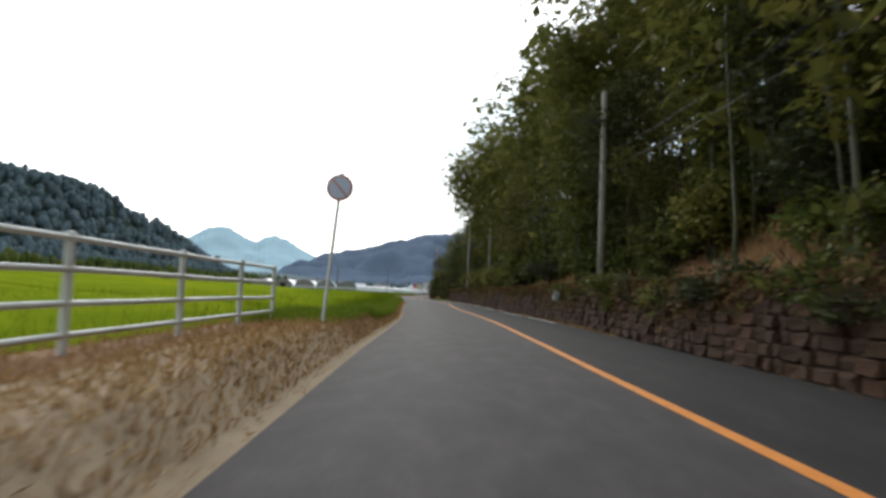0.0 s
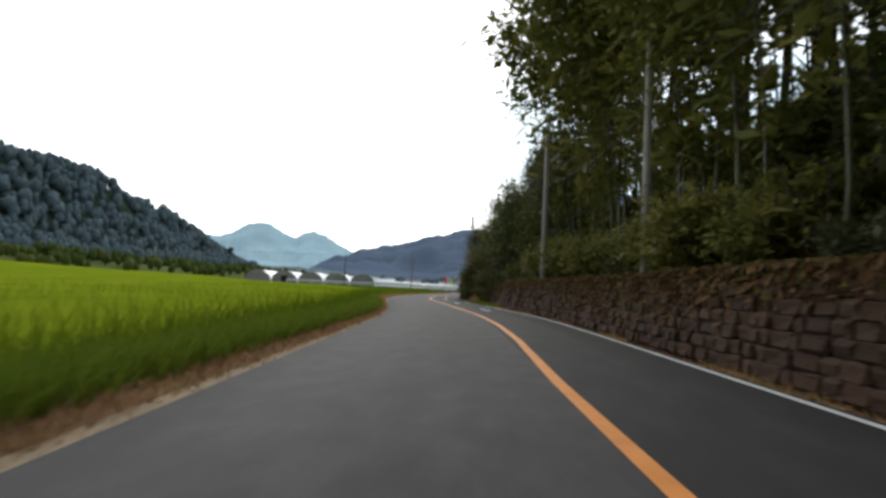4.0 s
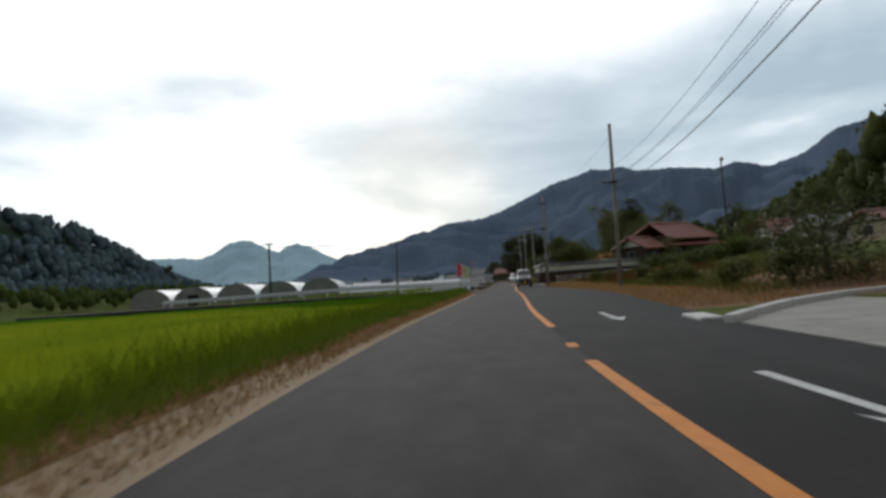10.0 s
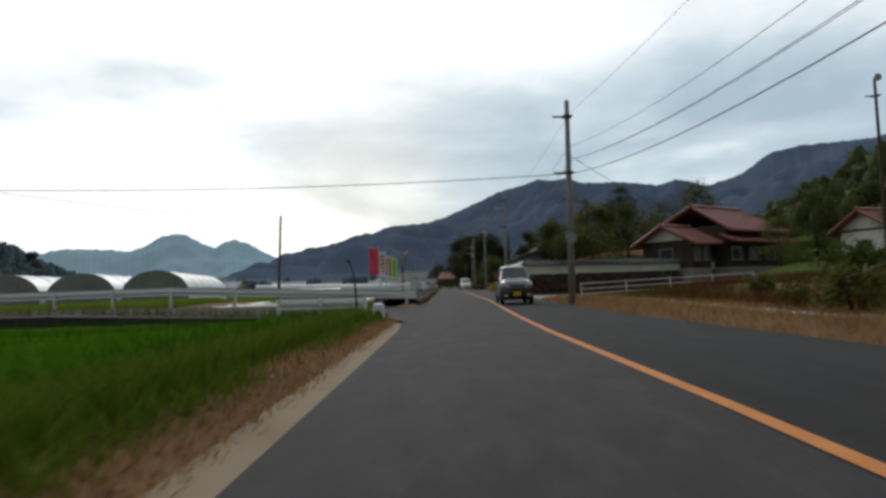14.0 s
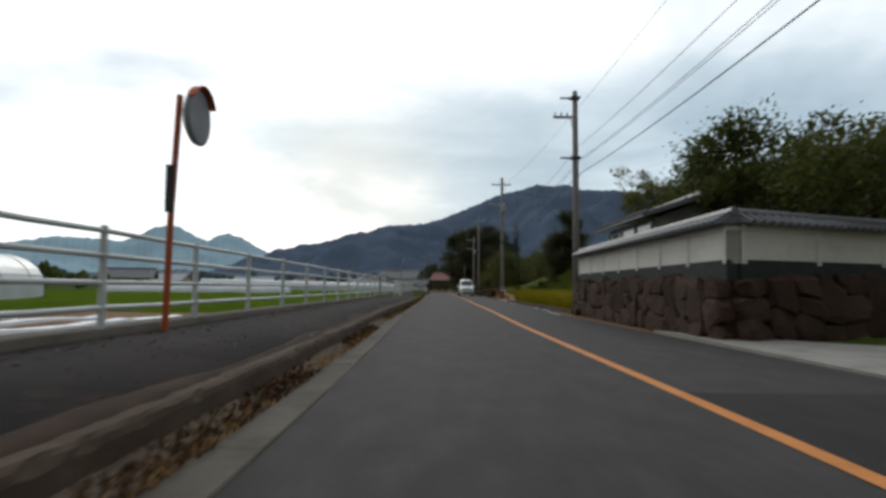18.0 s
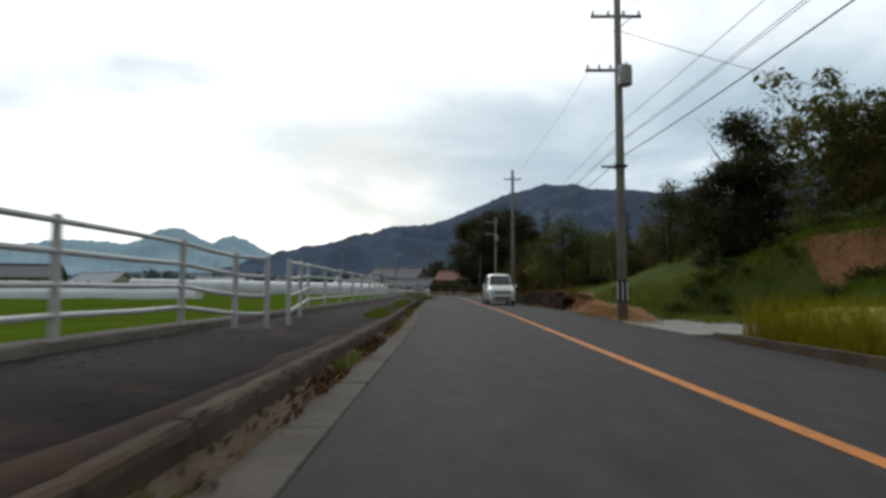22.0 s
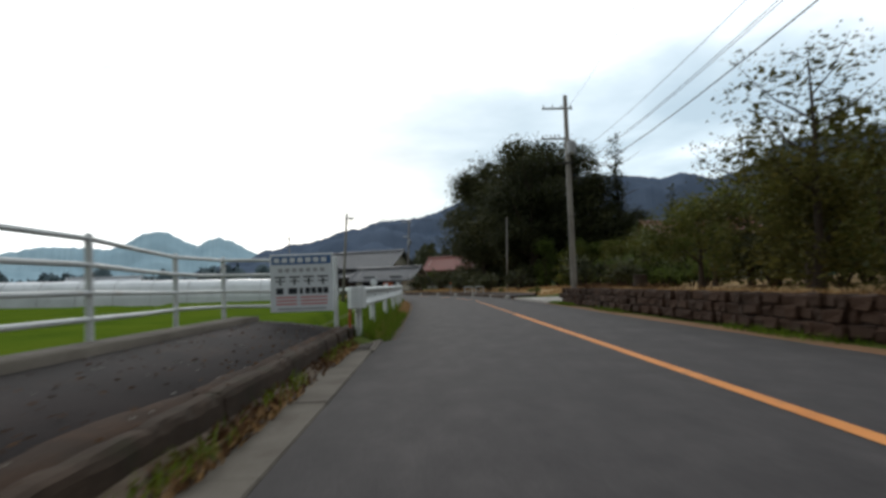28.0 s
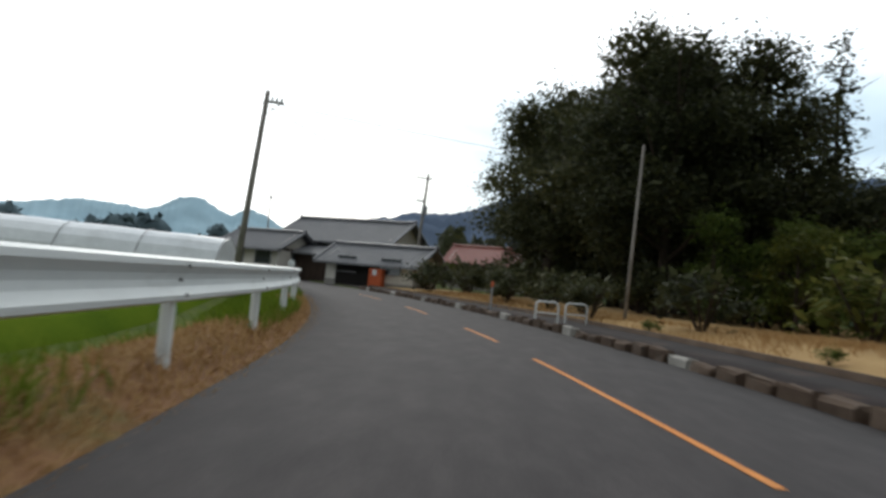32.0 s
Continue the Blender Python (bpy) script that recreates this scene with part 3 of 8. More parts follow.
def soft_noise(x, y, scale, seed=0):
    """Smooth value noise in -1..1 on arrays."""
    r = np.random.default_rng(1000 + seed)
    table = r.uniform(-1, 1, (64, 64))
    gx, gy = np.asarray(x) / scale, np.asarray(y) / scale
    ix, iy = np.floor(gx).astype(int), np.floor(gy).astype(int)
    fx, fy = gx - ix, gy - iy
    fx, fy = fx * fx * (3 - 2 * fx), fy * fy * (3 - 2 * fy)
    a, b = table[ix % 64, iy % 64], table[(ix + 1) % 64, iy % 64]
    c, d = table[ix % 64, (iy + 1) % 64], table[(ix + 1) % 64, (iy + 1) % 64]
    return (a * (1 - fx) + b * fx) * (1 - fy) + (c * (1 - fx) + d * fx) * fy


# ---- the lie of the land ----
WALL_END = 73.6       # end of the bank with the bamboo
HILL_Y = [-200, 60, 120, 150, 165, 181, 192, 213, 226, 234, 250, 268, 280, 290, 300, 308, 316]
HILL_Z = [14, 19, 24.5, 29, 31.5, 30.5, 31.5, 31, 24.5, 24, 24, 20.5, 14, 10, 7, 3, 0]


def edge_u(y):
    """The asphalt's right edge."""
    return np.interp(y, [-10, 4, 42, 66, 76, 85, 93, 103, 112, 122, 140, 150, 157, 163, 185, 194, 201, 207, 216, 232, 244, 254], [2.8, 2.6, 2.45, 2.6, 2.85, 3.4, 3.9, 4.2, 3.5, 2.9, 2.8, 2.55, 2.45, 2.85, 2.95, 3.45, 3.2, 2.9, 2.6, 2.4, 2.5, 2.55])


def kerb_shift(y):
    """How far the asphalt's left edge, gutter and kerb wander off their mean line."""
    return np.interp(y, [40, 54, 70, 85, 100, 116, 119.4, 126, 138, 146, 155, 163, 171, 180, 187, 193, 200, 226, 234], [0, 0.06, 0.09, 0.13, 0.16, 0.16, 0, 0, 0.09, 0.06, -0.06, 0.0, 0.1, 0.12, 0.06, -0.12, -0.2, -0.2, 0])


def wall_u(y):
    """Foot of the bank's wall: it steps back behind a grass strip before the headland."""
    return 2.98 + 1.1 * step(y, 49, 53) * (1 - step(y, 62.5, 66.5)) - 0.2 * step(y, 66, 70)


def ground_z(y, u):
    y, u = np.broadcast_arrays(np.asarray(y, float), np.asarray(u, float))
    x = line_x(y) + u
    z = np.full(y.shape, -0.07)
    # left: verge, then down to the fields, which rise gently away from the road
    left = -u
    field = -0.45 + step(y, -40, -5) * 0.0 + (0.030 * (1 - step(y, 80, 104)) + 0.004) * np.maximum(left - 7, 0)
    field = field + 0.4 * step(y, 132, 134) * (1 - step(y, 158, 166))
    rise = 0.34 - 0.24 * step(y, -4, 6) + 0.05 * step(y, 228, 232)
    zl = -0.07 + (rise + 0.07) * step(left, 3.25, 3.9) + (field - rise) * (step(left, 5.4, 6.6) * (1 - step(y, -4, 3)) + step(left, 4.3, 5.3) * step(y, -4, 3))
    zl = np.where(y > 227.5, -0.07 + (rise + 0.07) * step(left, 3.3, 3.75) + (field - rise) * step(left, 4.2, 5.4), zl)
    side = step(y, 120.5, 121.5) * (1 - step(y, 129.5, 130.5))
    zl = zl * (1 - side) + side * (-0.07 + 0.42 * step(left, 6, 15))
    pave = step(y, 132, 133) * (1 - step(y, 227.2, 227.9))
    zl = np.where(pave > 0, np.where(left < 5.7, -0.07 + 0 * zl, 0.3 + (field - 0.3) * step(left, 5.7, 7.2)), zl)
    hill = np.interp(y, HILL_Y, HILL_Z) * step(-x, 118, 164) + 3.0 * step(-x, 76, 98) * (1 - step(y, 245, 270))
    zl = zl + hill
    z = np.where(u < -3.2, zl, z)
    # right
    bank = step(y, -60, -20) * (1 - step(y, WALL_END - 0.8, WALL_END + 0.3))
    back = wall_u(y) - 2.98
    high = 1.05 + (4.6 + 1.5 * (1 - step(y, 18, 34))) * step(u - back, 3.3, 11.0) + 0.12 * np.maximum(u - 11, 0) + 10 * step(u, 9, 26) * (1 - step(y, 22, 34))
    zr = np.where(u > 3.25 + back, high * bank + z * (1 - bank), z)
    open_r = step(y, 84, 88) * (1 - step(y, 138, 142))
    zr = zr + open_r * (0.14 * step(u, edge_u(y) + 0.1, edge_u(y) + 0.8) + 0.55 * step(u, 6.5, 12) + 0.9 * step(u, 13, 18))
    plot = step(y - (146.9 + 0.463 * (x + 10.02)), 0.3, 0.9) * (1 - step(y, 158, 159))
    zr = zr + plot * 1.2 * step(u, 4.0, 4.6) * (1 - step(u, 34, 40))
    cut = step(y, 181.4, 182.2) * (1 - step(y, 186, 196))
    zr = zr + cut * 1.2 * step(u, 8.6, 11.0)
    terr = step(y, 160, 162) * (1 - step(y, 181, 184))
    zr = zr + terr * (2.6 * step(u, 13.5, 18) + 1.6 * step(u, 22, 30))
    slope = step(y, 190.1, 191.4) * (1 - step(y, 203, 214))
    zr = zr + slope * (2.2 * step(u, 4.6, 12.5) + 1.3 * step(u, 13, 24))
    low = step(y, 189.6, 190.4) * (1 - step(y, 243, 244))
    zr = zr + low * ((0.42 + 0.13 * step(y, 192, 197) + 0.25 * step(y, 197, 200.5) * (1 - step(y, 209, 214))) * step(u, 3.4, 3.8 + 1.4 * (1 - step(y, 196, 198.5))) + 0.8 * step(u, 10, 20))
    end = step(y, 251, 254)
    zr = zr + end * (0.14 * step(u, 2.55, 2.85) + 0.2 * step(u, 4.6, 7))
    far = 14 * step(u, 60, 170) + 26 * step(u, 150, 330)
    zr = zr + far * step(y, 40, 90)
    # a wooded spur behind the farmhouses
    zr = zr + 15 * step(u, 46, 92) * step(y, 150, 215) * (1 - step(y, 235, 275)) + 14 * step(u, 54, 68) * step(y, 140, 162) * (1 - step(y, 176, 192))
    z = np.where(u > 2.85, zr, z)
    rough = 0.06 * soft_noise(x, y, 2.3, 1) + 0.12 * soft_noise(x, y, 9, 2)
    z = z + rough * step(np.abs(u), 4.2, 8)
    return z


def stand(y, u):
    p = at(y, u)
    p.z = float(ground_z(p.y, p.x - line_x(p.y)))
    return p


# ---- ground ----
u_cols = np.r_[[-3000, -1800, -1000, -600, -420, -320, -260], np.arange(-220, -90, 8), np.arange(-90, -40, 5), np.arange(-40, -12, 2.0), np.arange(-12, -3.7, 0.3), [-3.72, -3.45],
               [-3.2, -1.5, 0, 1.5, 2.2, 2.5, 2.55, 2.85, 3.2, 3.3], np.arange(3.6, 12, 0.4), np.arange(12, 34, 1.5), np.arange(34, 80, 6), [90, 110, 140, 180, 230, 300, 420, 650, 1000, 1800, 3000]]
y_rows = np.r_[[-1500, -700, -350, -220], np.arange(-160, -30, 8), np.arange(-30, 300, 1.0), np.arange(300, 340, 4), [350, 380, 420, 500, 650, 900, 1400, 2200, 3400]]
Y, U = np.meshgrid(y_rows, u_cols, indexing="ij")
Z = ground_z(Y, U)
X = line_x(Y) + U
gf = grid_faces(len(y_rows), len(u_cols))
my, mu = Y.ravel()[gf].mean(1), U.ravel()[gf].mean(1)
gi = np.zeros(len(gf), int)
gi[(mu > 3.1) & (mu < 60) & (my > -60) & (my < WALL_END)] = 1
gi[(mu > 2.2) & (mu < 3.2) & (my < 260)] = 2
gi[(mu > 2.8) & (mu < 4.05) & (my > 50) & (my < 66)] = 2
gi[(mu > -6.2) & (mu < -3.2) & (my < 132)] = 2
gi[(mu > -6.2) & (mu < -4.2) & (my > 0) & (my < 100)] = 0
gi[(mu > -6.2) & (mu < -3.72) & (my > 0) & (my < 44)] = 0
gi[(mu > -3.45) & (mu < -1.4) & (my < 119)] = 4
gi[(mu > -3.72) & (mu < -3.2) & (my > 50) & (my < 78)] = 4
gi[(mu > -4.5) & (mu < -3.2) & (my < -7)] = 4
gi[(mu < -112) & (my > -100) & (my < 305)] = 5
gi[(mu > 55) & (my > 60)] = 5
gi[(mu > 10.6) & (mu < 30) & (my > 189.6) & (my < 192)] = 6
gi[(mu > 3.1) & (mu < 5.0) & (my > 186) & (my < 209)] = 6
gi[(mu > 3.5) & (mu < 5.6) & (my > 199) & (my < 209)] = 6
gi[(mu > -4.6) & (mu < -3.2) & (my > 229)] = 2
gi[(mu > 2.8) & (mu < 12) & (my > 84) & (my < 141)] = 2
gi[(mu > 4.6) & (mu < 40) & (my > 254) & (my < 300)] = 3
gi[(mu > 3.5) & (mu < 16) & (my > 208) & (my < 244)] = 3
gi[(mu > 15) & (mu < 26) & (my > 163) & (my < 180)] = 2
gi[(mu < -7) & (mu > -60) & (my > 133) & (my < 160)] = 2
ground = new("ground", big_mesh("ground", np.stack([X, Y, Z], -1).reshape(-1, 3), gf, [M_GRASSGROUND, M_FORESTFLOOR, M_EARTH, M_STRAW, M_SAND, M_WOODFLOOR, M_REDEARTH], gi, smooth=True))
tagged(ground, "uneven grassy valley floor with fields, banks and dry verges", "ground", kind="structure")


def ribbon(name, y0, y1, edges, mat, dy=1.0, z=None, thick=0.0, label="", category="", smooth=True):
    """A strip along the road. edges: lateral places with heights (u, z), from left to right."""
    ys = np.arange(y0, y1 + dy * 0.5, dy)
    vs, cols = [], len(edges)
    for yy in ys:
        for u, zz in edges:
            vs.append(at(yy, u, zz))
    return new(name, big_mesh(name, [tuple(v) for v in vs], grid_faces(len(ys), cols), mat, smooth=smooth))


ys = np.arange(-150, 336.5, 1.0)
rv = [tuple(at(y, u, z)) for y in ys for u, z in ((-3.2 + float(kerb_shift(y)), -0.1), (-3.2 + float(kerb_shift(y)), -0.012), (-1.6, 0.0), (0.02, 0.008), (float(edge_u(y)) * 0.55, 0.0), (float(edge_u(y)), -0.012), (float(edge_u(y)), -0.1))]
rf = grid_faces(len(ys), 7)
# faces right of the centre line take the darker colour before y = 141
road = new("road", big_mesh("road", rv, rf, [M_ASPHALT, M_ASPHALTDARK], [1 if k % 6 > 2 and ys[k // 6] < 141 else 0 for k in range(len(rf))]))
tagged(road, "worn grey asphalt carriageway of a narrow country road", "road", kind="structure")
SIDE = [(119.5, -3.19, -0.008), (121.2, -6, 0.03), (120.6, -14, 0.4), (119.6, -45, 0.62), (126.0, -45, 0.62), (127.4, -14, 0.42), (130, -6, 0.03), (133, -3.19, -0.008)]
side_road = new("side_road", Shape().add([at(*q) for q in SIDE] + [at(a, b, c - 0.3) for a, b, c in SIDE], [(0, 1, 6, 7), (1, 2, 5, 6), (2, 3, 4, 5)] + [(i, (i + 1) % 8, (i + 1) % 8 + 8, i + 8) for i in range(8)]).mesh("side_road", M_ASPHALT))
tagged(side_road, "asphalt side road joining the main road", "road", kind="structure")

def strip_mesh(name, y0, y1, u, w, mat, z=-0.004, dy=0.5, shift=lambda y: 0.0):
    ys = np.arange(y0, y1 + 0.01, dy)
    vs = [tuple(at(yy, uu + shift(yy), z)) for yy in ys for uu in (u - w / 2, u + w / 2)]
    return big_mesh(name, vs, grid_faces(len(ys), 2), mat)


# painted lines lie 4 mm over the asphalt
centre = thing("centre_line", "continuous orange no-overtaking centre line, worn in places", "road marking", kind="structure")
for y0, y1 in ((-150, 76.2), (77.3, 78.1), (80.6, 236.0), (236.01, 250.0), (251.5, 256.5), (258.5, 261.0), (265.0, 268.0), (272, 276)):
    part("stripe", strip_mesh("stripe", y0, y1, 0.0, 0.14 if y1 < 240 else 0.075, M_ORANGE, z=0.0125, shift=lambda y: float(np.interp(y, [-20, -6, 4, 16, 24, 29, 33, 37, 43, 54, 60, 70, 76, 81, 88, 100, 107, 114, 138, 150, 165, 190, 196, 205, 215, 225, 240, 247, 251, 254, 258, 262], [0.05, 0.1, -0.02, -0.05, 0.05, 0.2, 0.2, 0.1, 0.02, 0.12, 0.05, 0.0, 0.0, 0.08, 0.05, 0.1, 0.12, 0.0, 0.1, 0.0, 0.04, 0.15, 0.12, 0.0, -0.03, -0.06, 0.05, 0.2, 0.34, 0.2, 0.08, 0.03]))), M_ORANGE, centre)
edge_line = thing("edge_line", "thin broken white edge line at the roadside", "road marking", kind="structure")


for y0, y1 in ((4.5, 9.5), (11, 18), (19, 51.5), (57.5, 59.5), (157.5, 160), (161.5, 163.2), (164.5, 165.6), (172, 173), (174.3, 175.4)):
    part("stripe", strip_mesh("stripe", y0, y1, 2.36 if y1 < 60 else 2.3 if y1 < 161 else 2.62, 0.1, M_WHITELINE), M_WHITELINE, edge_line)


def arrow_mark(y):
    """A slim painted half arrow in the far lane, pointing towards the camera."""
    a = heading(y)
    s = Shape()
    s.add([(-0.06, 1.3, 0), (0.06, 1.3, 0), (0.05, -0.6, 0), (-0.05, -0.6, 0)], [(0, 1, 2, 3)])
    s.add([(0.0, -1.3, 0), (0.22, -0.45, 0), (0.08, -0.5, 0), (-0.08, -0.5, 0), (-0.2, -0.3, 0), (-0.14, -0.6, 0)], [(0, 1, 2, 3, 4, 5)])
    p = at(y, 1.47 if y > 80 else 1.2, 0.0085)
    ob = tagged(new("painted_arrow", s.mesh("painted_arrow", M_WHITELINE)), "worn white arrow painted on the asphalt", "road marking", group="painted arrows", kind="structure")
    ob.matrix_basis = pose(p.x, p.y, p.z, 0, 0, a)


for yy in (44.9, 55.0, 63.7, 73.4, 82.4):
    arrow_mark(yy)

# ---- pavement, kerb and gutter beside the later half ----
Y0, Y1 = 133.0, 228.4
gutter = thing("gutter", "pale concrete gutter slabs along the kerb", "gutter", kind="structure")
ys = np.arange(Y0, Y1 + 0.5, 1.0)
pavement = new("pavement", big_mesh("pavement", [tuple(at(y, u + f * float(kerb_shift(y)), z)) for y in ys for u, f, z in ((-5.72, 0, -0.4), (-5.72, 0, 0.49), (-4.8, 0, 0.41), (-3.87, 1, 0.285), (-3.87, 1, -0.1))], grid_faces(len(ys), 5), M_WALKWAY))
tagged(pavement, "dark worn asphalt pavement raised behind the kerb", "pavement", kind="structure")
kerb = thing("kerb", "weathered brown concrete kerb stones", "kerb", kind="structure")


def worn_kerb(seed):
    """A kerb stone with a crumbled, rounded top edge."""
    r = random.Random(seed)
    rings = []
    for k in range(9):
        e = 0.008 if k in (0, 8) else 0.0
        chip = r.uniform(0.0, 0.02) * (0 < k < 8 and r.random() < 0.5)
        prof = [(-0.085, -0.12), (0.085, -0.12), (0.082, 0.12), (0.076 - e, 0.225 - chip), (0.062 - chip, 0.262 - e - chip * 0.7), (0.03, 0.281 - e), (-0.05, 0.285 - e), (-0.085, 0.278 - e)]
        rings.append([Vector((x + r.uniform(-0.003, 0.003), -0.4995 + 0.999 * k / 8, z + r.uniform(-0.004, 0.004))) for x, z in prof])
    return rings


kerb_mesh = [Shape().loft(worn_kerb(40 + k)).mesh("kerb_stone", M_KERB) for k in range(6)]
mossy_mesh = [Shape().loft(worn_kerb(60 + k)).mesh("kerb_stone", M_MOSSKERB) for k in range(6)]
slab_mesh = [Shape().box(-0.195, 0.195, -0.994, 0.994, -0.12, 0.006 + 0.004 * k, bevel=0.014).mesh("slab", M_GUTTER) for k in range(2)]
grate_mesh = Shape()
for k in range(9):
    grate_mesh.box(-0.12, 0.12, -0.48 + k * 0.115, -0.465 + k * 0.115, -0.04, 0.0)
for k in range(5):
    grate_mesh.box(-0.14 + 0.066 * k, -0.124 + 0.066 * k, -0.5, 0.5, -0.05, 0.006)
grate_mesh = grate_mesh.mesh("grate", material("rusty_grate", [(0.07, 0.06, 0.052), (0.15, 0.13, 0.115)], scale=6, fine=40, rough=0.7, metal=0.3, bump=0.2))
yy, n = Y0, 0
while yy < Y1:
    p = at(yy + 0.5, -3.79 + float(kerb_shift(yy + 0.5)))
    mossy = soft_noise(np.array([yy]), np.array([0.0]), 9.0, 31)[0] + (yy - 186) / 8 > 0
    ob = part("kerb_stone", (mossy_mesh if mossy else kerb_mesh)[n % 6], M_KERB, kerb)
    ob.matrix_basis = pose(p.x, p.y, random.uniform(-0.006, 0.006), 0, random.uniform(-0.6, 0.6), heading(yy) + random.uniform(-0.2, 0.2))
    if n % 2 == 0:
        p = at(yy + 1, -3.4 + float(kerb_shift(yy + 1)))
        ob = part("slab", slab_mesh[(n // 2) % 2], M_GUTTER, gutter)
        ob.matrix_basis = pose(p.x, p.y, random.uniform(-0.008, 0.0), 0, random.uniform(-0.6, 0.6), heading(yy + 1))
    yy, n = yy + 1.0, n + 1
for yy in (157.5, 197.5, 204.0, 227.6):
    p = at(yy, -3.42 + float(kerb_shift(yy)), 0.016)
    ob = part("grate", grate_mesh, M_DARKSTEEL, gutter, "dark steel drain grating")
    ob.matrix_basis = pose(p.x, p.y, p.z, 0, 0, heading(yy))


ys = np.arange(Y0, Y1 + 0.01, 0.4)
wide = 0.06 + 0.12 * soft_noise(ys, 0 * ys, 1.7, 21) + 0.07 * soft_noise(ys, 0 * ys, 0.6, 22)
dirt = new("pavement_dirt", big_mesh("pavement_dirt", [tuple(at(y, u + float(kerb_shift(y)), z)) for y, w in zip(ys, wide) for u, z in ((-3.90 - max(0.03, w) * 1.3, 0.285 + 0.17 * max(0.03, w)), (-3.90 - max(0.0, w) * 0.5, 0.302 + 0.06 * max(0.0, w)), (-3.87, 0.298 + 0.02 * w), (-3.835 + 0.04 * w, 0.280))], grid_faces(len(ys), 4), M_SILT, smooth=True))
tagged(dirt, "ragged brown strip of moss and soil behind the kerb", "soil", kind="structure")
silt = new("gutter_silt", big_mesh("gutter_silt", [tuple(at(y, u + float(kerb_shift(y)), z)) for y, w in zip(ys, wide) for u, z in ((-3.74, -0.1), (-3.72, 0.10 + 0.25 * w), (-3.66, 0.045 + 0.1 * w), (-3.58 + 0.25 * w, 0.014), (-3.57 + 0.25 * w, -0.1))], grid_faces(len(ys), 5), M_GUTTERBED, smooth=True))
tagged(silt, "brown silt and rotted leaves between kerb and gutter", "silt", kind="structure")


footing = ribbon("fence_footing", Y0 - 1, Y1, [(-5.72, 0.3), (-5.72, 0.535), (-5.33, 0.53), (-5.33, 0.3)], M_GUTTER, dy=1.0, smooth=False)
tagged(footing, "pale weathered concrete footing under the railing", "footing", kind="structure")


def slab_poly(name, corners, z, label, mat=None, depth=0.25):
    """A flat cast slab from its corners (y, u)."""
    top = [at(a, b, z) for a, b in corners]
    low = [at(a, b, z - depth) for a, b in corners]
    n = len(corners)
    s = Shape().add(top + low, [tuple(range(n)), tuple(range(2 * n - 1, n - 1, -1))] + [(i, (i + 1) % n, (i + 1) % n + n, i + n) for i in range(n)])
    ob = new(name, s.mesh(name, mat or M_CONCRETE))
    return tagged(ob, label, "driveway", kind="structure")


slab_poly("driveway_1", [(74.2, 2.86), (79.2, 2.86), (80.3, 3.6), (82.2, 5.0), (84.2, 7.4), (86, 14), (74.5, 14)], 0.0, "pale concrete apron of a farm entrance")
slab_poly("driveway_2", [(136.5, 2.9), (149.5, 2.9), (147.6, 3.6), (143.5, 7.8), (143, 26), (136, 26)], 0.005, "cracked pale concrete forecourt")
slab_poly("driveway_3", [(181.6, 2.9), (186.8, 2.9), (188.5, 6), (195, 14), (190, 16), (184, 8), (181.8, 5)], 0.01, "pale concrete lane leading uphill")
slab_poly("driveway_4", [(244.5, 2.9), (252.4, 2.9), (252.2, 9), (250, 20), (244.5, 20)], 0.01, "pale concrete entrance slab")

white_kerb = thing("entrance_kerb", "white painted kerb curving into a farm entrance", "kerb", kind="structure")
for (y0, u0), (y1, u1) in zip(((79.3, 2.75), (80.3, 3.5), (82.1, 4.95), (83.9, 7.1), (84.9, 9.4)), ((80.2, 3.42), (82.0, 4.88), (83.85, 7.02), (84.85, 9.3), (85.6, 12.0))):
    a, b = at(y0, u0), at(y1, u1)
    part("kerb_stone", Shape().box(0, (b - a).length, -0.09, 0.09, -0.1, 0.13, Matrix.Translation(a) @ pose(0, 0, 0, 0, 0, math.degrees(math.atan2(b.y - a.y, b.x - a.x))), bevel=0.02), M_WHITELINE, white_kerb)
part("kerb_stone", Shape().box(-0.2, 0.2, -0.6, 0.6, -0.1, 0.05, Matrix.Translation(at(80.6, 2.75)), bevel=0.02), M_WHITELINE, white_kerb)

patch = slab_poly("road_patch", [(203.4, -3.38)] + [(203.4 + 7.6 * k / 24, -3.38 + 1.5 * math.sin(math.pi * k / 24) ** 0.6 + random.uniform(-0.11, 0.11)) for k in range(1, 24)] + [(211.0, -3.38)], 0.004, "worn pale concrete patch beside the gutter", M_OLDPATCH, depth=0.1)
tagged(patch, "worn pale concrete patch beside the gutter", "road patch", kind="structure")
headwall = new("ditch_headwall", Shape().box(-0.12, 0.12, -0.2, 10.5, -0.9, 0.1, Matrix.Translation(at(119.4, -4.6, 0)) @ pose(0, 0, 0, 0, 0, 87), bevel=0.02).mesh("ditch_headwall", M_KERB))
tagged(headwall, "dark stained concrete headwall of a ditch", "headwall", kind="structure")

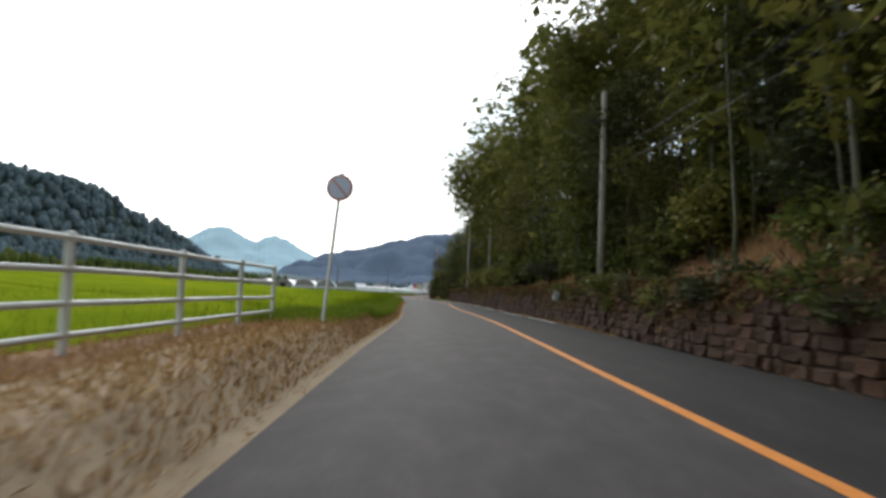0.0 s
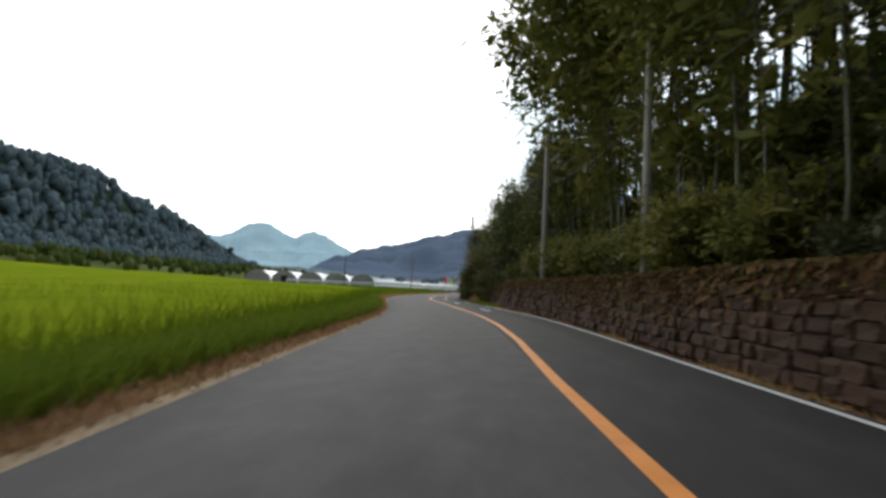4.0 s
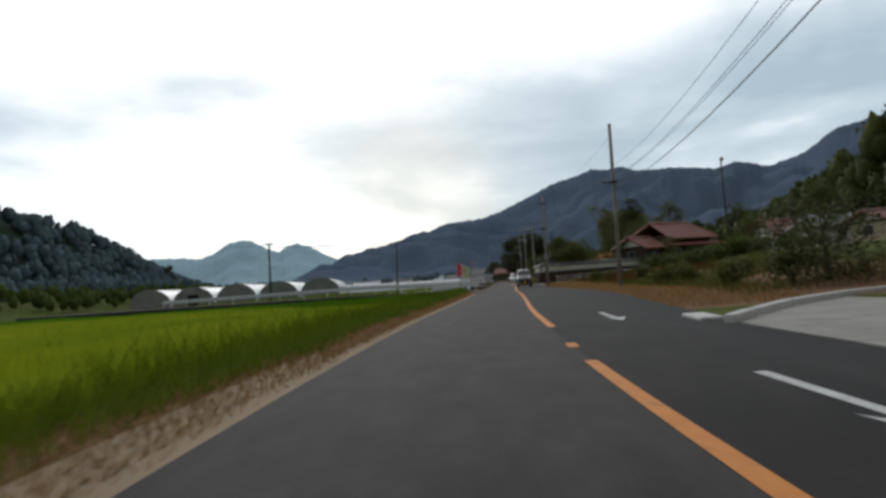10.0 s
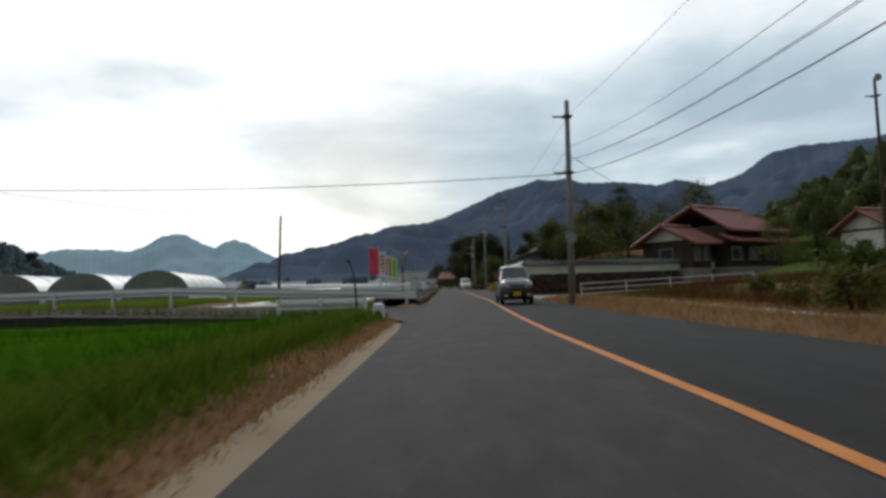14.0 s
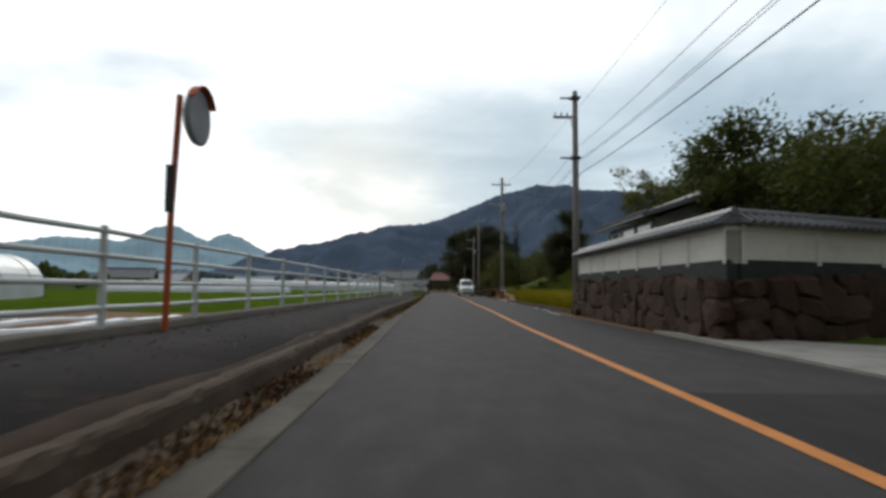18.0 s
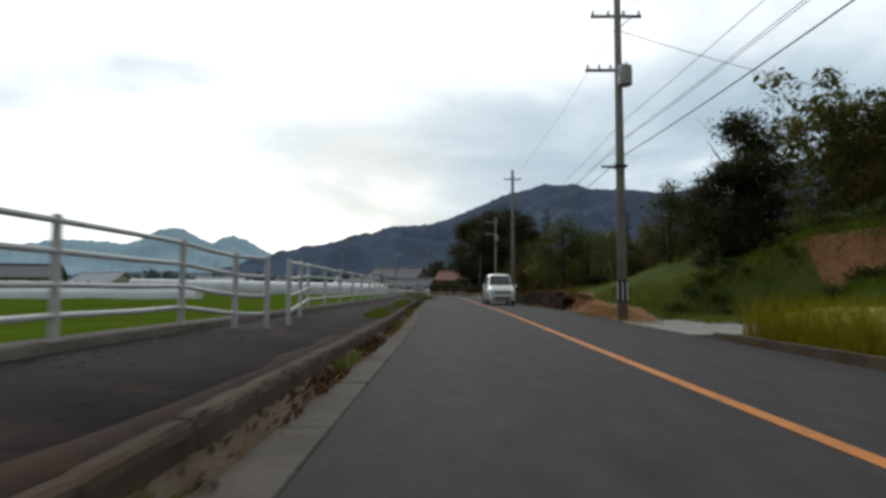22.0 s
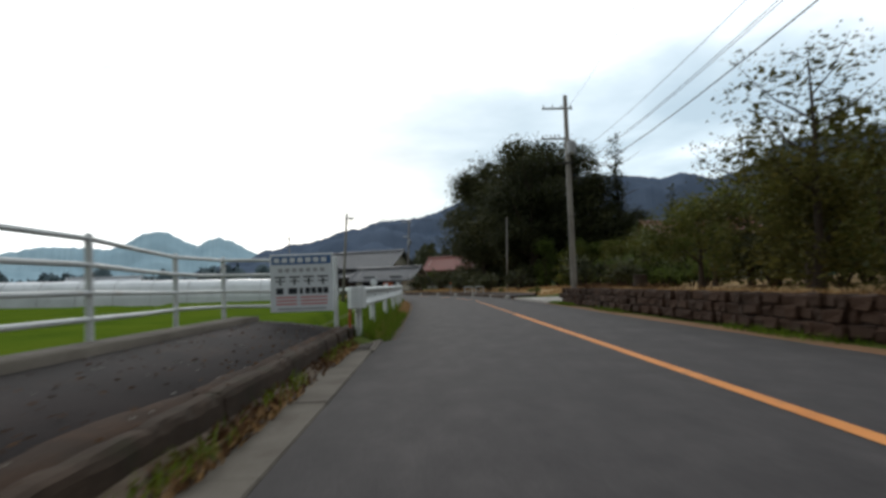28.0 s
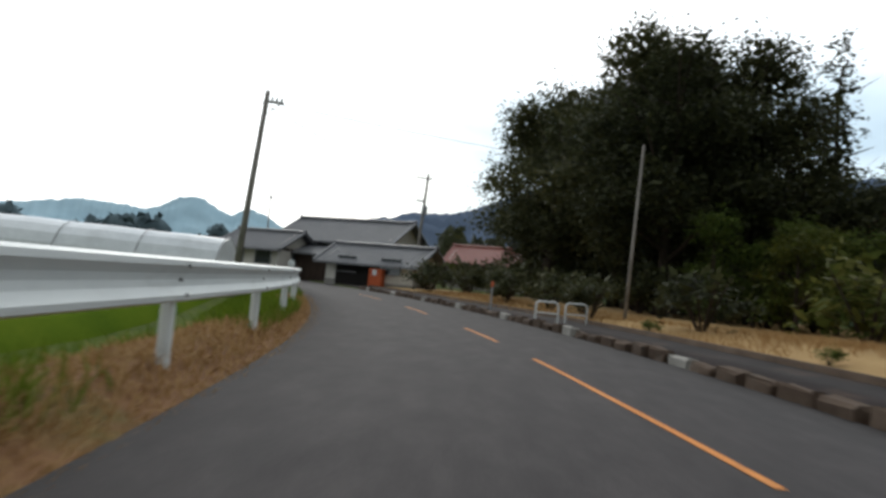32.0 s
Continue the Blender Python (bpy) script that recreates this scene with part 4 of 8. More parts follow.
# ---- mountains: ridges seen round the valley ----
def ridge(name, eye, far, foot, bearings, heights, mat, label, rows=40, cols=700, seed=3):
    """A wooded ridge. bearings: degrees to the right of +y as seen from eye; heights: of its crest in metres."""
    b = np.linspace(bearings[0], bearings[-1], cols)
    h = np.interp(b, bearings, heights)
    k = np.hanning(7)
    h = np.convolve(np.r_[[h[0]] * 3, h, [h[-1]] * 3], k / k.sum(), "valid")
    t = np.r_[np.linspace(0, 1, rows), [1.05, 1.3]]
    B, T = np.meshgrid(np.radians(b), t)
    R = foot + (far - foot) * T
    px, py = eye[0] + R * np.sin(B), eye[1] + R * np.cos(B)
    up = np.clip(T, 0, 1) ** 1.2
    folds = soft_noise(px, py, far * 0.10, seed) + 0.6 * soft_noise(px, py, far * 0.045, seed + 1) + 0.35 * soft_noise(px, py, far * 0.018, seed + 4)
    Zz = h[None] * up + np.clip(T * (1 - T) * 4, 0, 1) * folds * h.mean() * 0.17
    Zz = np.where(T > 1.2, h[None] * 0.4, Zz)
    crest = np.abs(soft_noise(np.degrees(B), T * 0, 0.55, seed + 2)) + 0.6 * soft_noise(np.degrees(B), T * 0, 0.17, seed + 3)
    Zz = Zz + crest * far * 0.0016 * up - 3
    v = np.stack([eye[0] + R * np.sin(B), eye[1] + R * np.cos(B), Zz], -1).reshape(-1, 3)
    ob = new(name, big_mesh(name, v, grid_faces(len(t), cols), mat, smooth=True))
    return tagged(ob, label, "mountain", kind="structure")


EYE = (-13.0, 94.0)
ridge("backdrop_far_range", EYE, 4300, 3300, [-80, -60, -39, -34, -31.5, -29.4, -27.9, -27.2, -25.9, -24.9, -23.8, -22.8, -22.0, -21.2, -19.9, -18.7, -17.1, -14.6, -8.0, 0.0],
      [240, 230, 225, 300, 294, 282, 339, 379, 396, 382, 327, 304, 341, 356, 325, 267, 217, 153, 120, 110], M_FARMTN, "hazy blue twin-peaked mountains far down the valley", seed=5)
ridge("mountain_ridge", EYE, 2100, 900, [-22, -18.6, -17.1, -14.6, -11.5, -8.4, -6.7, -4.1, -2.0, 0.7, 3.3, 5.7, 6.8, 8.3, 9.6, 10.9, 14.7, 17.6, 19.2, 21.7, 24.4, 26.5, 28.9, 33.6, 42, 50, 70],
      [20, 70, 103, 137, 166, 193, 209, 217, 237, 278, 319, 338, 356, 346, 355, 335, 326, 306, 321, 291, 317, 371, 384, 379, 430, 420, 400], M_MTN, "wooded mountain ridge with blue distance haze in its colour", seed=8)
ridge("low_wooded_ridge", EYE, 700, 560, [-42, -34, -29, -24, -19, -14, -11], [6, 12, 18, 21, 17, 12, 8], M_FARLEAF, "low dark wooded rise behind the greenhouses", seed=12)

# ---- plants ----
def leaf_mesh(name, c, length, width, mat, seed=0, droop=0.0, spread=1.0):
    """Kite-shaped leaves at the places c (n, 3), turned at random."""
    r = np.random.default_rng(seed)
    n = len(c)
    a = r.uniform(0, 2 * np.pi, n)
    tilt = r.uniform(-0.5, 0.9, n) * spread - droop
    d = np.stack([np.cos(a) * np.cos(tilt), np.sin(a) * np.cos(tilt), np.sin(tilt)], 1)
    s = np.cross(d, r.normal(size=(n, 3)) * 0.6 + np.array([0, 0, 1.0]))
    s /= np.linalg.norm(s, axis=1, keepdims=True) + 1e-9
    ln = (length * r.uniform(0.6, 1.3, n))[:, None]
    wd = (width * r.uniform(0.6, 1.3, n))[:, None]
    v = np.stack([c, c + d * ln * 0.45 + s * wd / 2, c + d * ln, c + d * ln * 0.45 - s * wd / 2], 1).reshape(-1, 3)
    return big_mesh(name, v, np.arange(4 * n).reshape(-1, 4), mat)


def clumps(blobs, count, per, radius, seed, shell=0.55):
    """Places in clumps over a set of ellipsoids (x, y, z, rx, ry, rz), most of them near the surface."""
    r = np.random.default_rng(seed)
    blobs = np.array(blobs, float)
    w = (blobs[:, 3] * blobs[:, 4] * blobs[:, 5]) ** 0.67
    pick = r.choice(len(blobs), count, p=w / w.sum())
    d = r.normal(size=(count, 3))
    d /= np.linalg.norm(d, axis=1, keepdims=True)
    k = r.uniform(shell, 1.08, count)[:, None]
    c = blobs[pick, :3] + d * blobs[pick, 3:] * k
    off = r.normal(size=(count, per, 3)) * radius * np.array([1, 1, 0.6]) * r.uniform(0.6, 1.3, (count, 1, 1))
    return (c[:, None] + off).reshape(-1, 3)


def foliage(name, blobs, count, per, spread, leaf, width, mat, seed, droop=0.0, shell=0.55, core=0.2):
    """Small leaves round the blobs, and fewer large ones inside that close the crown."""
    r = np.random.default_rng(seed + 5000)
    outer = clumps(blobs, count, per, spread, seed, shell)
    n = int(count * per * core)
    b = np.array(blobs, float)
    w = b[:, 3] * b[:, 4] * b[:, 5]
    k = r.choice(len(b), n, p=w / w.sum())
    d = r.normal(size=(n, 3))
    d *= (r.random(n) ** 0.4 * 0.72)[:, None] / np.linalg.norm(d, axis=1, keepdims=True)
    inner = b[k, :3] + d * b[k, 3:]
    c = np.concatenate([outer, inner])
    big = np.r_[np.ones(len(outer)), np.full(n, 2.0)]
    return leaf_mesh(name, c, leaf * big, leaf * width * big, mat, seed, droop)


def trunk_shape(h, r0, limbs, seed, lean=0.04, fork=0.45):
    """A tapered trunk with limbs and twigs."""
    r = random.Random(seed)
    s = Shape()
    top = [(0, 0, -0.3)]
    for k in range(1, 7):
        top.append((top[-1][0] + r.uniform(-lean, lean) * h / 6, top[-1][1] + r.uniform(-lean, lean) * h / 6, h * k / 6))
    s.tube(top, [r0 * 1.35] + [r0 * (1 - 0.85 * k / 6) for k in range(1, 7)], 8)
    for k in range(limbs):
        t = r.uniform(fork, 0.95)
        i = min(5, int(t * 6))
        base = Vector(top[i]).lerp(Vector(top[i + 1]), t * 6 - i)
        a, l = r.uniform(0, 6.283), h * r.uniform(0.18, 0.36)
        p1 = base + Vector((math.cos(a) * l * 0.5, math.sin(a) * l * 0.5, l * 0.25))
        p2 = base + Vector((math.cos(a) * l * 0.95, math.sin(a) * l * 0.95, l * r.uniform(0.4, 0.8)))
        rr = r0 * (1 - 0.8 * t) * 0.6
        s.tube([base, p1, p2], [rr, rr * 0.65, rr * 0.2], 5)
    return s


def make_tree(name, label, h, r0, blobs, mat, count, per, spread, leaf, seed, category="tree", limbs=9, fork=0.35, droop=0.0, width=0.5):
    t = thing(name, label, category)
    part("trunk", trunk_shape(h * 0.86, r0, limbs, seed, fork=fork), M_BARK, t)
    part("crown", foliage("crown", blobs, count, per, spread, leaf, width, mat, seed, droop), mat, t)
    return t


def scatter_blobs(n, h0, h1, reach, size, seed):
    r = random.Random(seed)
    out = []
    for _ in range(n):
        a, t = r.uniform(0, 6.283), r.random()
        z = h0 + (h1 - h0) * t
        k = reach * math.sqrt(max(0.05, 1 - abs(2 * t - 0.75) ** 2.2 * 0.75)) * r.uniform(0.35, 0.95)
        q = size * r.uniform(0.7, 1.3)
        out.append((math.cos(a) * k, math.sin(a) * k, z, q, q, q * 0.8))
    return out


def place(proto, y, u, scale=1.0, turn=None, z=None, squash=1.0, label=""):
    """A copy of a plant at a place by the road."""
    p = stand(y, u)
    turn = random.uniform(0, 360) if turn is None else turn
    m = pose(p.x, p.y, p.z if z is None else z, random.uniform(-2, 2), random.uniform(-2, 2), turn)
    c = copy_thing(proto, m @ Matrix.Diagonal((scale, scale, scale * squash, 1)))
    if label:
        c["label"] = label
    return c


def drop(proto):
    """Takes a pattern plant out of the scene once it has been copied."""
    for o in (*proto.children_recursive, proto):
        bpy.data.objects.remove(o)


def bamboo_proto(k, low=0.2, bend=None):
    r = random.Random(40 + k)
    h = r.uniform(11, 13.5)
    t = thing("bamboo", "tall leaning bamboo with dark culm and feathery foliage", "bamboo", "bamboo grove")
    bend = bend or r.uniform(0.6, 2.6)
    pts = [(bend * (z / h) ** 3.0, 0.1 * math.sin(z), z - 0.4) for z in np.linspace(0, h, 9)]
    part("culm", Shape().tube(pts, [0.055 * (1 - 0.75 * i / 8) for i in range(9)], 6), M_CULM, t)
    g = np.random.default_rng(60 + k)
    n = 145
    zz = h * (low + (1 - low) * g.random(n) ** 0.75)
    cx0 = bend * (zz / h) ** 3.0
    a, l = g.uniform(0, 6.283, n), (0.35 + 1.05 * np.sin(np.pi * np.clip((zz / h - 0.3) / 0.75, 0, 1))) * g.uniform(0.4, 1.1, n)
    c = np.stack([cx0 + np.cos(a) * l, np.sin(a) * l, zz - 0.25 * l], 1)
    c = (c[:, None] + g.normal(size=(n, 7, 3)) * np.array([0.26, 0.26, 0.17])).reshape(-1, 3)
    inner = c[::9] * np.array([0.96, 0.8, 1.0])
    size = np.r_[np.ones(len(c)), np.full(len(inner), 2.4)]
    c = np.concatenate([c, inner])
    part("foliage", leaf_mesh("foliage", c, 0.30 * size, 0.10 * size ** 1.3, M_BAMBOOLEAF, k, droop=0.45), M_BAMBOOLEAF, t)
    return t


def bush_proto(k, mat, label, leaf=0.15, count=62, name="bush"):
    t = thing(name, label, "bush")
    r = random.Random(80 + k)
    stems = Shape()
    for _ in range(7):
        a, l = r.uniform(0, 6.283), r.uniform(0.35, 0.8)
        stems.tube([(0, 0, -0.15), (math.cos(a) * l * 0.5, math.sin(a) * l * 0.5, 0.5), (math.cos(a) * l, math.sin(a) * l, 1.0)], [0.03, 0.02, 0.008], 5)
    part("stem", stems, M_BARK, t)
    blobs = [(r.uniform(-0.5, 0.5), r.uniform(-0.5, 0.5), r.uniform(0.35, 0.9), 0.5, 0.5, 0.42) for _ in range(6)]
    part("foliage", foliage("foliage", blobs, count, 9, 0.12, leaf, 0.5, mat, 90 + k, shell=0.3), mat, t)
    return t


BAMBOO = [bamboo_proto(k) for k in range(5)]
BARE = [bamboo_proto(5 + k, 0.6) for k in range(2)]
LEANING = [bamboo_proto(8 + k, 0.25, 3.6 + 0.6 * k) for k in range(2)]
BUSH = [bush_proto(k, M_LEAF, "dark green roadside shrub on the bank") for k in range(3)]
FROND = [bush_proto(40 + k, M_BAMBOOLEAF, "olive bamboo undergrowth on the bank", leaf=0.12, count=210, name="bamboo_undergrowth") for k in range(2)]
SCRUB = [bush_proto(10 + k, M_HEDGE, "low green scrub bush in rough grass", name="scrub_bush") for k in range(3)]
DARKBUSH = [bush_proto(20 + k, M_LEAFDARK, "dense dark evergreen shrub under trees", name="evergreen_shrub") for k in range(2)]
YELLOWBUSH = [bush_proto(30 + k, M_LEAFYELLOW, "yellowing shrub beside the road", name="yellow_shrub") for k in range(2)]
BROAD = [make_tree("broadleaf_tree", "spreading green broadleaf tree with dense crown", 6.5, 0.16, scatter_blobs(20, 1.6, 6.2, 2.5, 1.0, 200 + k), M_LEAF, 520, 9, 0.2, 0.15, 210 + k) for k in range(3)]
DARK = [make_tree("evergreen_tree", "tall dark evergreen broadleaf tree", 14, 0.32, scatter_blobs(26, 2.5, 13.2, 4.0, 1.7, 230 + k), M_LEAFDARK, 1050, 11, 0.36, 0.27, 240 + k, limbs=14, fork=0.2) for k in range(3)]
ORCHARD = [make_tree("fruit_tree", "low spreading orchard tree with dense leaves", 4.2, 0.14, scatter_blobs(14, 1.3, 3.9, 2.1, 0.85, 260 + k), M_LEAF, 440, 9, 0.18, 0.14, 270 + k, fork=0.2) for k in range(2)]
YELLOW = [make_tree("small_tree", "small tree with yellowing leaves", 4.0, 0.10, scatter_blobs(11, 1.0, 3.8, 1.5, 0.7, 290 + k), M_LEAFYELLOW, 330, 9, 0.17, 0.14, 300 + k, fork=0.2) for k in range(2)]
CONE = make_tree("cypress_tree", "narrow conical dark cypress tree", 9, 0.14, [(0, 0, 0.8 + 0.55 * k, 1.05 - 0.062 * k, 1.05 - 0.062 * k, 0.6) for k in range(15)], M_LEAFDARK, 330, 9, 0.13, 0.16, 333, limbs=4)

CURTAIN = [make_tree("bank_tree", "dense evergreen tree leaning out over the bank", 7.5, 0.15, scatter_blobs(24, 0.5, 7.0, 1.9, 1.0, 400 + k), (M_LEAF, M_BANKLEAF, M_LEAFDARK)[k], 560, 9, 0.22, 0.16, 410 + k, fork=0.15) for k in range(3)]
PINE = [make_tree("pine_tree", "tall bare-trunked tree with a high loose crown", 14, 0.2, scatter_blobs(16, 8.5, 13.6, 2.3, 1.0, 430 + k), M_LEAFDARK, 300, 9, 0.26, 0.22, 440 + k, limbs=8, fork=0.55) for k in range(2)]

HEDGETREE = [make_tree("hedge_tree", "dense trimmed green hedge tree in a row", 4.2, 0.1, scatter_blobs(14, 0.6, 3.7, 0.6, 0.75, 460 + k), M_HEDGE, 300, 9, 0.12, 0.13, 465 + k, fork=0.1) for k in range(2)]

# the bamboo bank on the right
for k in range(215):
    yy = random.uniform(-24, 62)
    uu = 4.4 + 11 * random.random() ** 1.7
    if 27 < yy < 47 and uu > 4.9 or yy > 44 and uu < 8.5:
        continue
    a = heading(yy) + 180 + random.uniform(-60, 60)
    place(BAMBOO[k % 5], yy, uu, random.uniform(0.85, 1.2) if yy < 44 else random.uniform(0.5, 0.7), a)
for k in range(9):
    yy = 36.5 + 1.0 * k
    place(LEANING[k % 2], yy, 4.5 + 0.5 * random.random(), random.uniform(0.9, 1.1), heading(yy) + 180 + random.uniform(-25, 25), label="tall bamboo arching out over the road")
for k in range(34):
    yy = random.uniform(35, 48)
    place(BARE[k % 2], yy, random.uniform(4.6, 11), random.uniform(0.8, 1.1), heading(yy) + 180 + random.uniform(-80, 80), label="tall bare bamboo culm with foliage high up")
for k in range(17):
    yy = -23 + 3.4 * k + random.uniform(-1, 1)
    place(CURTAIN[k % 3], yy, random.uniform(4.9, 6.4), random.uniform(0.25, 0.4) if yy > 30 else random.uniform(0.7, 1.15))
for yy, uu, sc in ((46.0, 5.0, 1.15), (49.5, 5.4, 1.15), (51.5, 6.2, 1.3), (54.0, 4.3, 1.0), (56.5, 5.2, 1.25), (59.0, 4.2, 0.9), (60.5, 6.0, 1.35), (63.0, 5.0, 0.95), (64.8, 6.2, 1.3), (66.9, 4.3, 0.95), (68.6, 4.2, 1.0), (70.2, 4.3, 0.85), (70.8, 5.6, 0.9), (69.5, 6.6, 1.2), (68.0, 7.8, 1.25), (70.8, 8.4, 0.95), (67.0, 10.2, 1.3), (69, 12.0, 1.0), (66.0, 13.5, 1.3), (62.5, 9.5, 1.5), (58, 9, 1.6)):
    place(CURTAIN[int(yy * 2) % 3], yy, uu, sc * float(np.interp(yy, [46, 58, 63, 71], [0.8, 0.68, 0.74, 0.73])))
for k in range(16):
    place(PINE[k % 2], random.uniform(31, 47), random.uniform(7.5, 17), random.uniform(0.85, 1.15))
for k in range(110):
    yy = random.uniform(-24, 72)
    place((BUSH + DARKBUSH)[k % 5], yy, float(wall_u(yy)) + (1.0 if yy < 46 else 0.5) + 3.0 * random.random(), random.uniform(0.7, 1.7))
for k in range(50):
    yy = random.uniform(-22, 34)
    place((BUSH + YELLOWBUSH + SCRUB)[k % 8], yy, 4.5 + 6 * random.random(), random.uniform(1.1, 2.2))
for k in range(70):
    yy = random.uniform(-22, 50)
    place(FROND[k % 2], yy, 4.6 + 5.5 * random.random(), random.uniform(1.1, 1.8))
for k in range(34):
    yy = 27.5 + 0.58 * k
    place(FROND[k % 2], yy, 3.9 + 1.3 * random.random(), random.uniform(0.9, 1.6))
for k in range(30):
    yy = -20 + 0.9 * k
    place((DARKBUSH + BUSH)[k % 5], yy, float(wall_u(yy)) + random.uniform(0.15, 0.5), random.uniform(0.6, 1.0), z=random.uniform(0.35, 0.8))
for k in range(16):
    yy = 60.5 + 0.42 * k
    place((DARKBUSH + BUSH)[k % 5], yy, float(wall_u(yy)) - 0.1, random.uniform(0.42, 0.6), z=random.uniform(0.1, 0.55))
for yy, uu, sc in ((54.0, 6.9, 0.6), (57.5, 7.6, 0.54)):
    place(DARK[int(yy) % 3], yy, uu, sc, label="tall dark evergreen tree on the bank")
for k in range(16):
    place((DARKBUSH + BUSH)[k % 5], 66.5 + 5.4 * random.random(), 3.5 + 1.3 * random.random(), random.uniform(1.0, 1.9))

for k in range(22):
    yy = 61.5 + 0.5 * k
    place((DARKBUSH + BUSH)[k % 5], yy, float(wall_u(yy)) + random.uniform(0.35, 0.6), random.uniform(0.75, 1.1), z=random.uniform(0.35, 0.7))
# clipped hedge block at the farm entrance
hedge_block = thing("clipped_hedge", "tall dark clipped hedge block with rounded top", "hedge", m=Matrix.Translation(at(87.2, 8.3, 0.0)))
part("foliage", foliage("foliage", [(x, y, z, 0.75, 0.75, 0.6) for x in (-0.9, 0, 0.9) for y in (-0.8, 0.3, 1.2) for z in (0.45, 1.2, 1.95)], 620, 9, 0.08, 0.09, 0.5, M_LEAFDARK, 471, shell=0.8), M_LEAFDARK, hedge_block)
part("stem", Shape().tube([(0, 0, -0.2), (0, 0, 1.2)], [0.12, 0.05], 7), M_BARK, hedge_block)

# big dark grove at the last bend
for x, y, sc in ((-7.4, 280.0, 0.98), (-5.4, 284.0, 1.05), (-3.0, 279.0, 0.82), (-1.6, 283.5, 0.85), (-9.0, 288.0, 1.05), (-0.4, 280.5, 0.62), (2.6, 282.0, 0.56)):
    copy_thing(DARK[int(y) % 3], pose(x - 2.12, y, 0.3, 0, 0, 97 * y) @ Matrix.Diagonal((sc * 1.06, sc * 1.06, sc, 1)))
for yy, uu, sc in ((272, 7.5, 1.0), (276, 9.5, 1.12), (281, 8.0, 0.95), (279, 14, 1.2), (285, 11, 1.15), (273, 13.5, 1.05), (270, 17, 0.5), (291, 15, 1.1), (280, 17.5, 0.95), (286, 15.5, 1.0), (268, 21.5, 0.42)):
    place(DARK[int(yy) % 3], yy, uu + 5.6, sc * 0.99)
for k in range(34):
    place(DARKBUSH[k % 2], random.uniform(269, 296), 9.0 + 15 * random.random(), random.uniform(1.5, 2.8))
for p, sc in (((0.4, 281.0), 1.72), ((-4.5, 280.0), 1.45), ((10.0, 292.0), 1.3)):
    c = copy_thing(CONE, pose(p[0] - 2.12, p[1], 0.3, 0, 0, 40) @ Matrix.Diagonal((sc * 1.3, sc * 1.3, sc * 1.05, 1)))
    c["label"] = "tall slender feathery tree standing above the grove"

# ---- woods on the hills, far off ----
def woods(name, xs, ys, count, size, mat, label, seed, keep=None, per=70, leaf=1.0):
    """Many far trees in one mesh of leaf clumps over trunks too far to tell apart."""
    r = np.random.default_rng(seed)
    x, y = r.uniform(*xs, count), r.uniform(*ys, count)
    if keep is not None:
        k = keep(x, y)
        x, y = x[k], y[k]
    n = len(x)
    z = ground_z(y, x - line_x(y))
    h = size * r.uniform(0.75, 1.3, n)
    w = h * r.uniform(0.26, 0.42, n)
    d = r.normal(size=(n, per, 3))
    d /= np.linalg.norm(d, axis=2, keepdims=True)
    t = d[:, :, 2:3]
    taper = np.where(t > 0, 1 - 0.55 * t, 1.0)
    lump = 1 + 0.22 * np.sin(d[:, :, 0:1] * 5 + x[:, None, None]) * np.cos(d[:, :, 1:2] * 4 + y[:, None, None])
    c = d * np.stack([w, w, h * 0.52], 1)[:, None] * taper * lump * r.uniform(0.75, 1.05, (n, per, 1))
    c = c + np.stack([x, y, z + h * 0.52], 1)[:, None]
    leaves = leaf_mesh(name, c.reshape(-1, 3), leaf * size * 0.13, leaf * size * 0.10, mat, seed)
    lv = np.empty(len(leaves.vertices) * 3, np.float32)
    leaves.vertices.foreach_get("co", lv)
    lf = np.arange(len(lv) // 3).reshape(-1, 4)
    # closed inner crowns of eight sides
    a = np.linspace(0, 2 * np.pi, 9)[:-1]
    rings = [(-1.0, 0.45), (-0.6, 0.85), (-0.1, 0.95), (0.35, 0.85), (0.68, 0.6), (0.9, 0.25)]
    unit = np.array([(np.cos(t) * q, np.sin(t) * q, zz) for zz, q in rings for t in a])
    wob = 1 + 0.16 * r.normal(size=(n, len(unit), 1))
    cv = unit[None] * np.stack([w, w, h * 0.5], 1)[:, None] * wob * 0.68 + np.stack([x, y, z + h * 0.5], 1)[:, None]
    k8 = np.arange(8)
    cf = np.concatenate([np.stack([8 * q + k8, 8 * q + (k8 + 1) % 8, 8 * q + 8 + (k8 + 1) % 8, 8 * q + 8 + k8], 1) for q in range(5)])
    cf = (cf[None] + (np.arange(n) * len(unit))[:, None, None]).reshape(-1, 4) + len(lv) // 3
    ob = new(name, big_mesh(name, np.concatenate([lv.reshape(-1, 3), cv.reshape(-1, 3)]), np.concatenate([lf, cf]), mat, smooth=True))
    bpy.data.meshes.remove(leaves)
    return tagged(ob, label, "woods", kind="stuff")


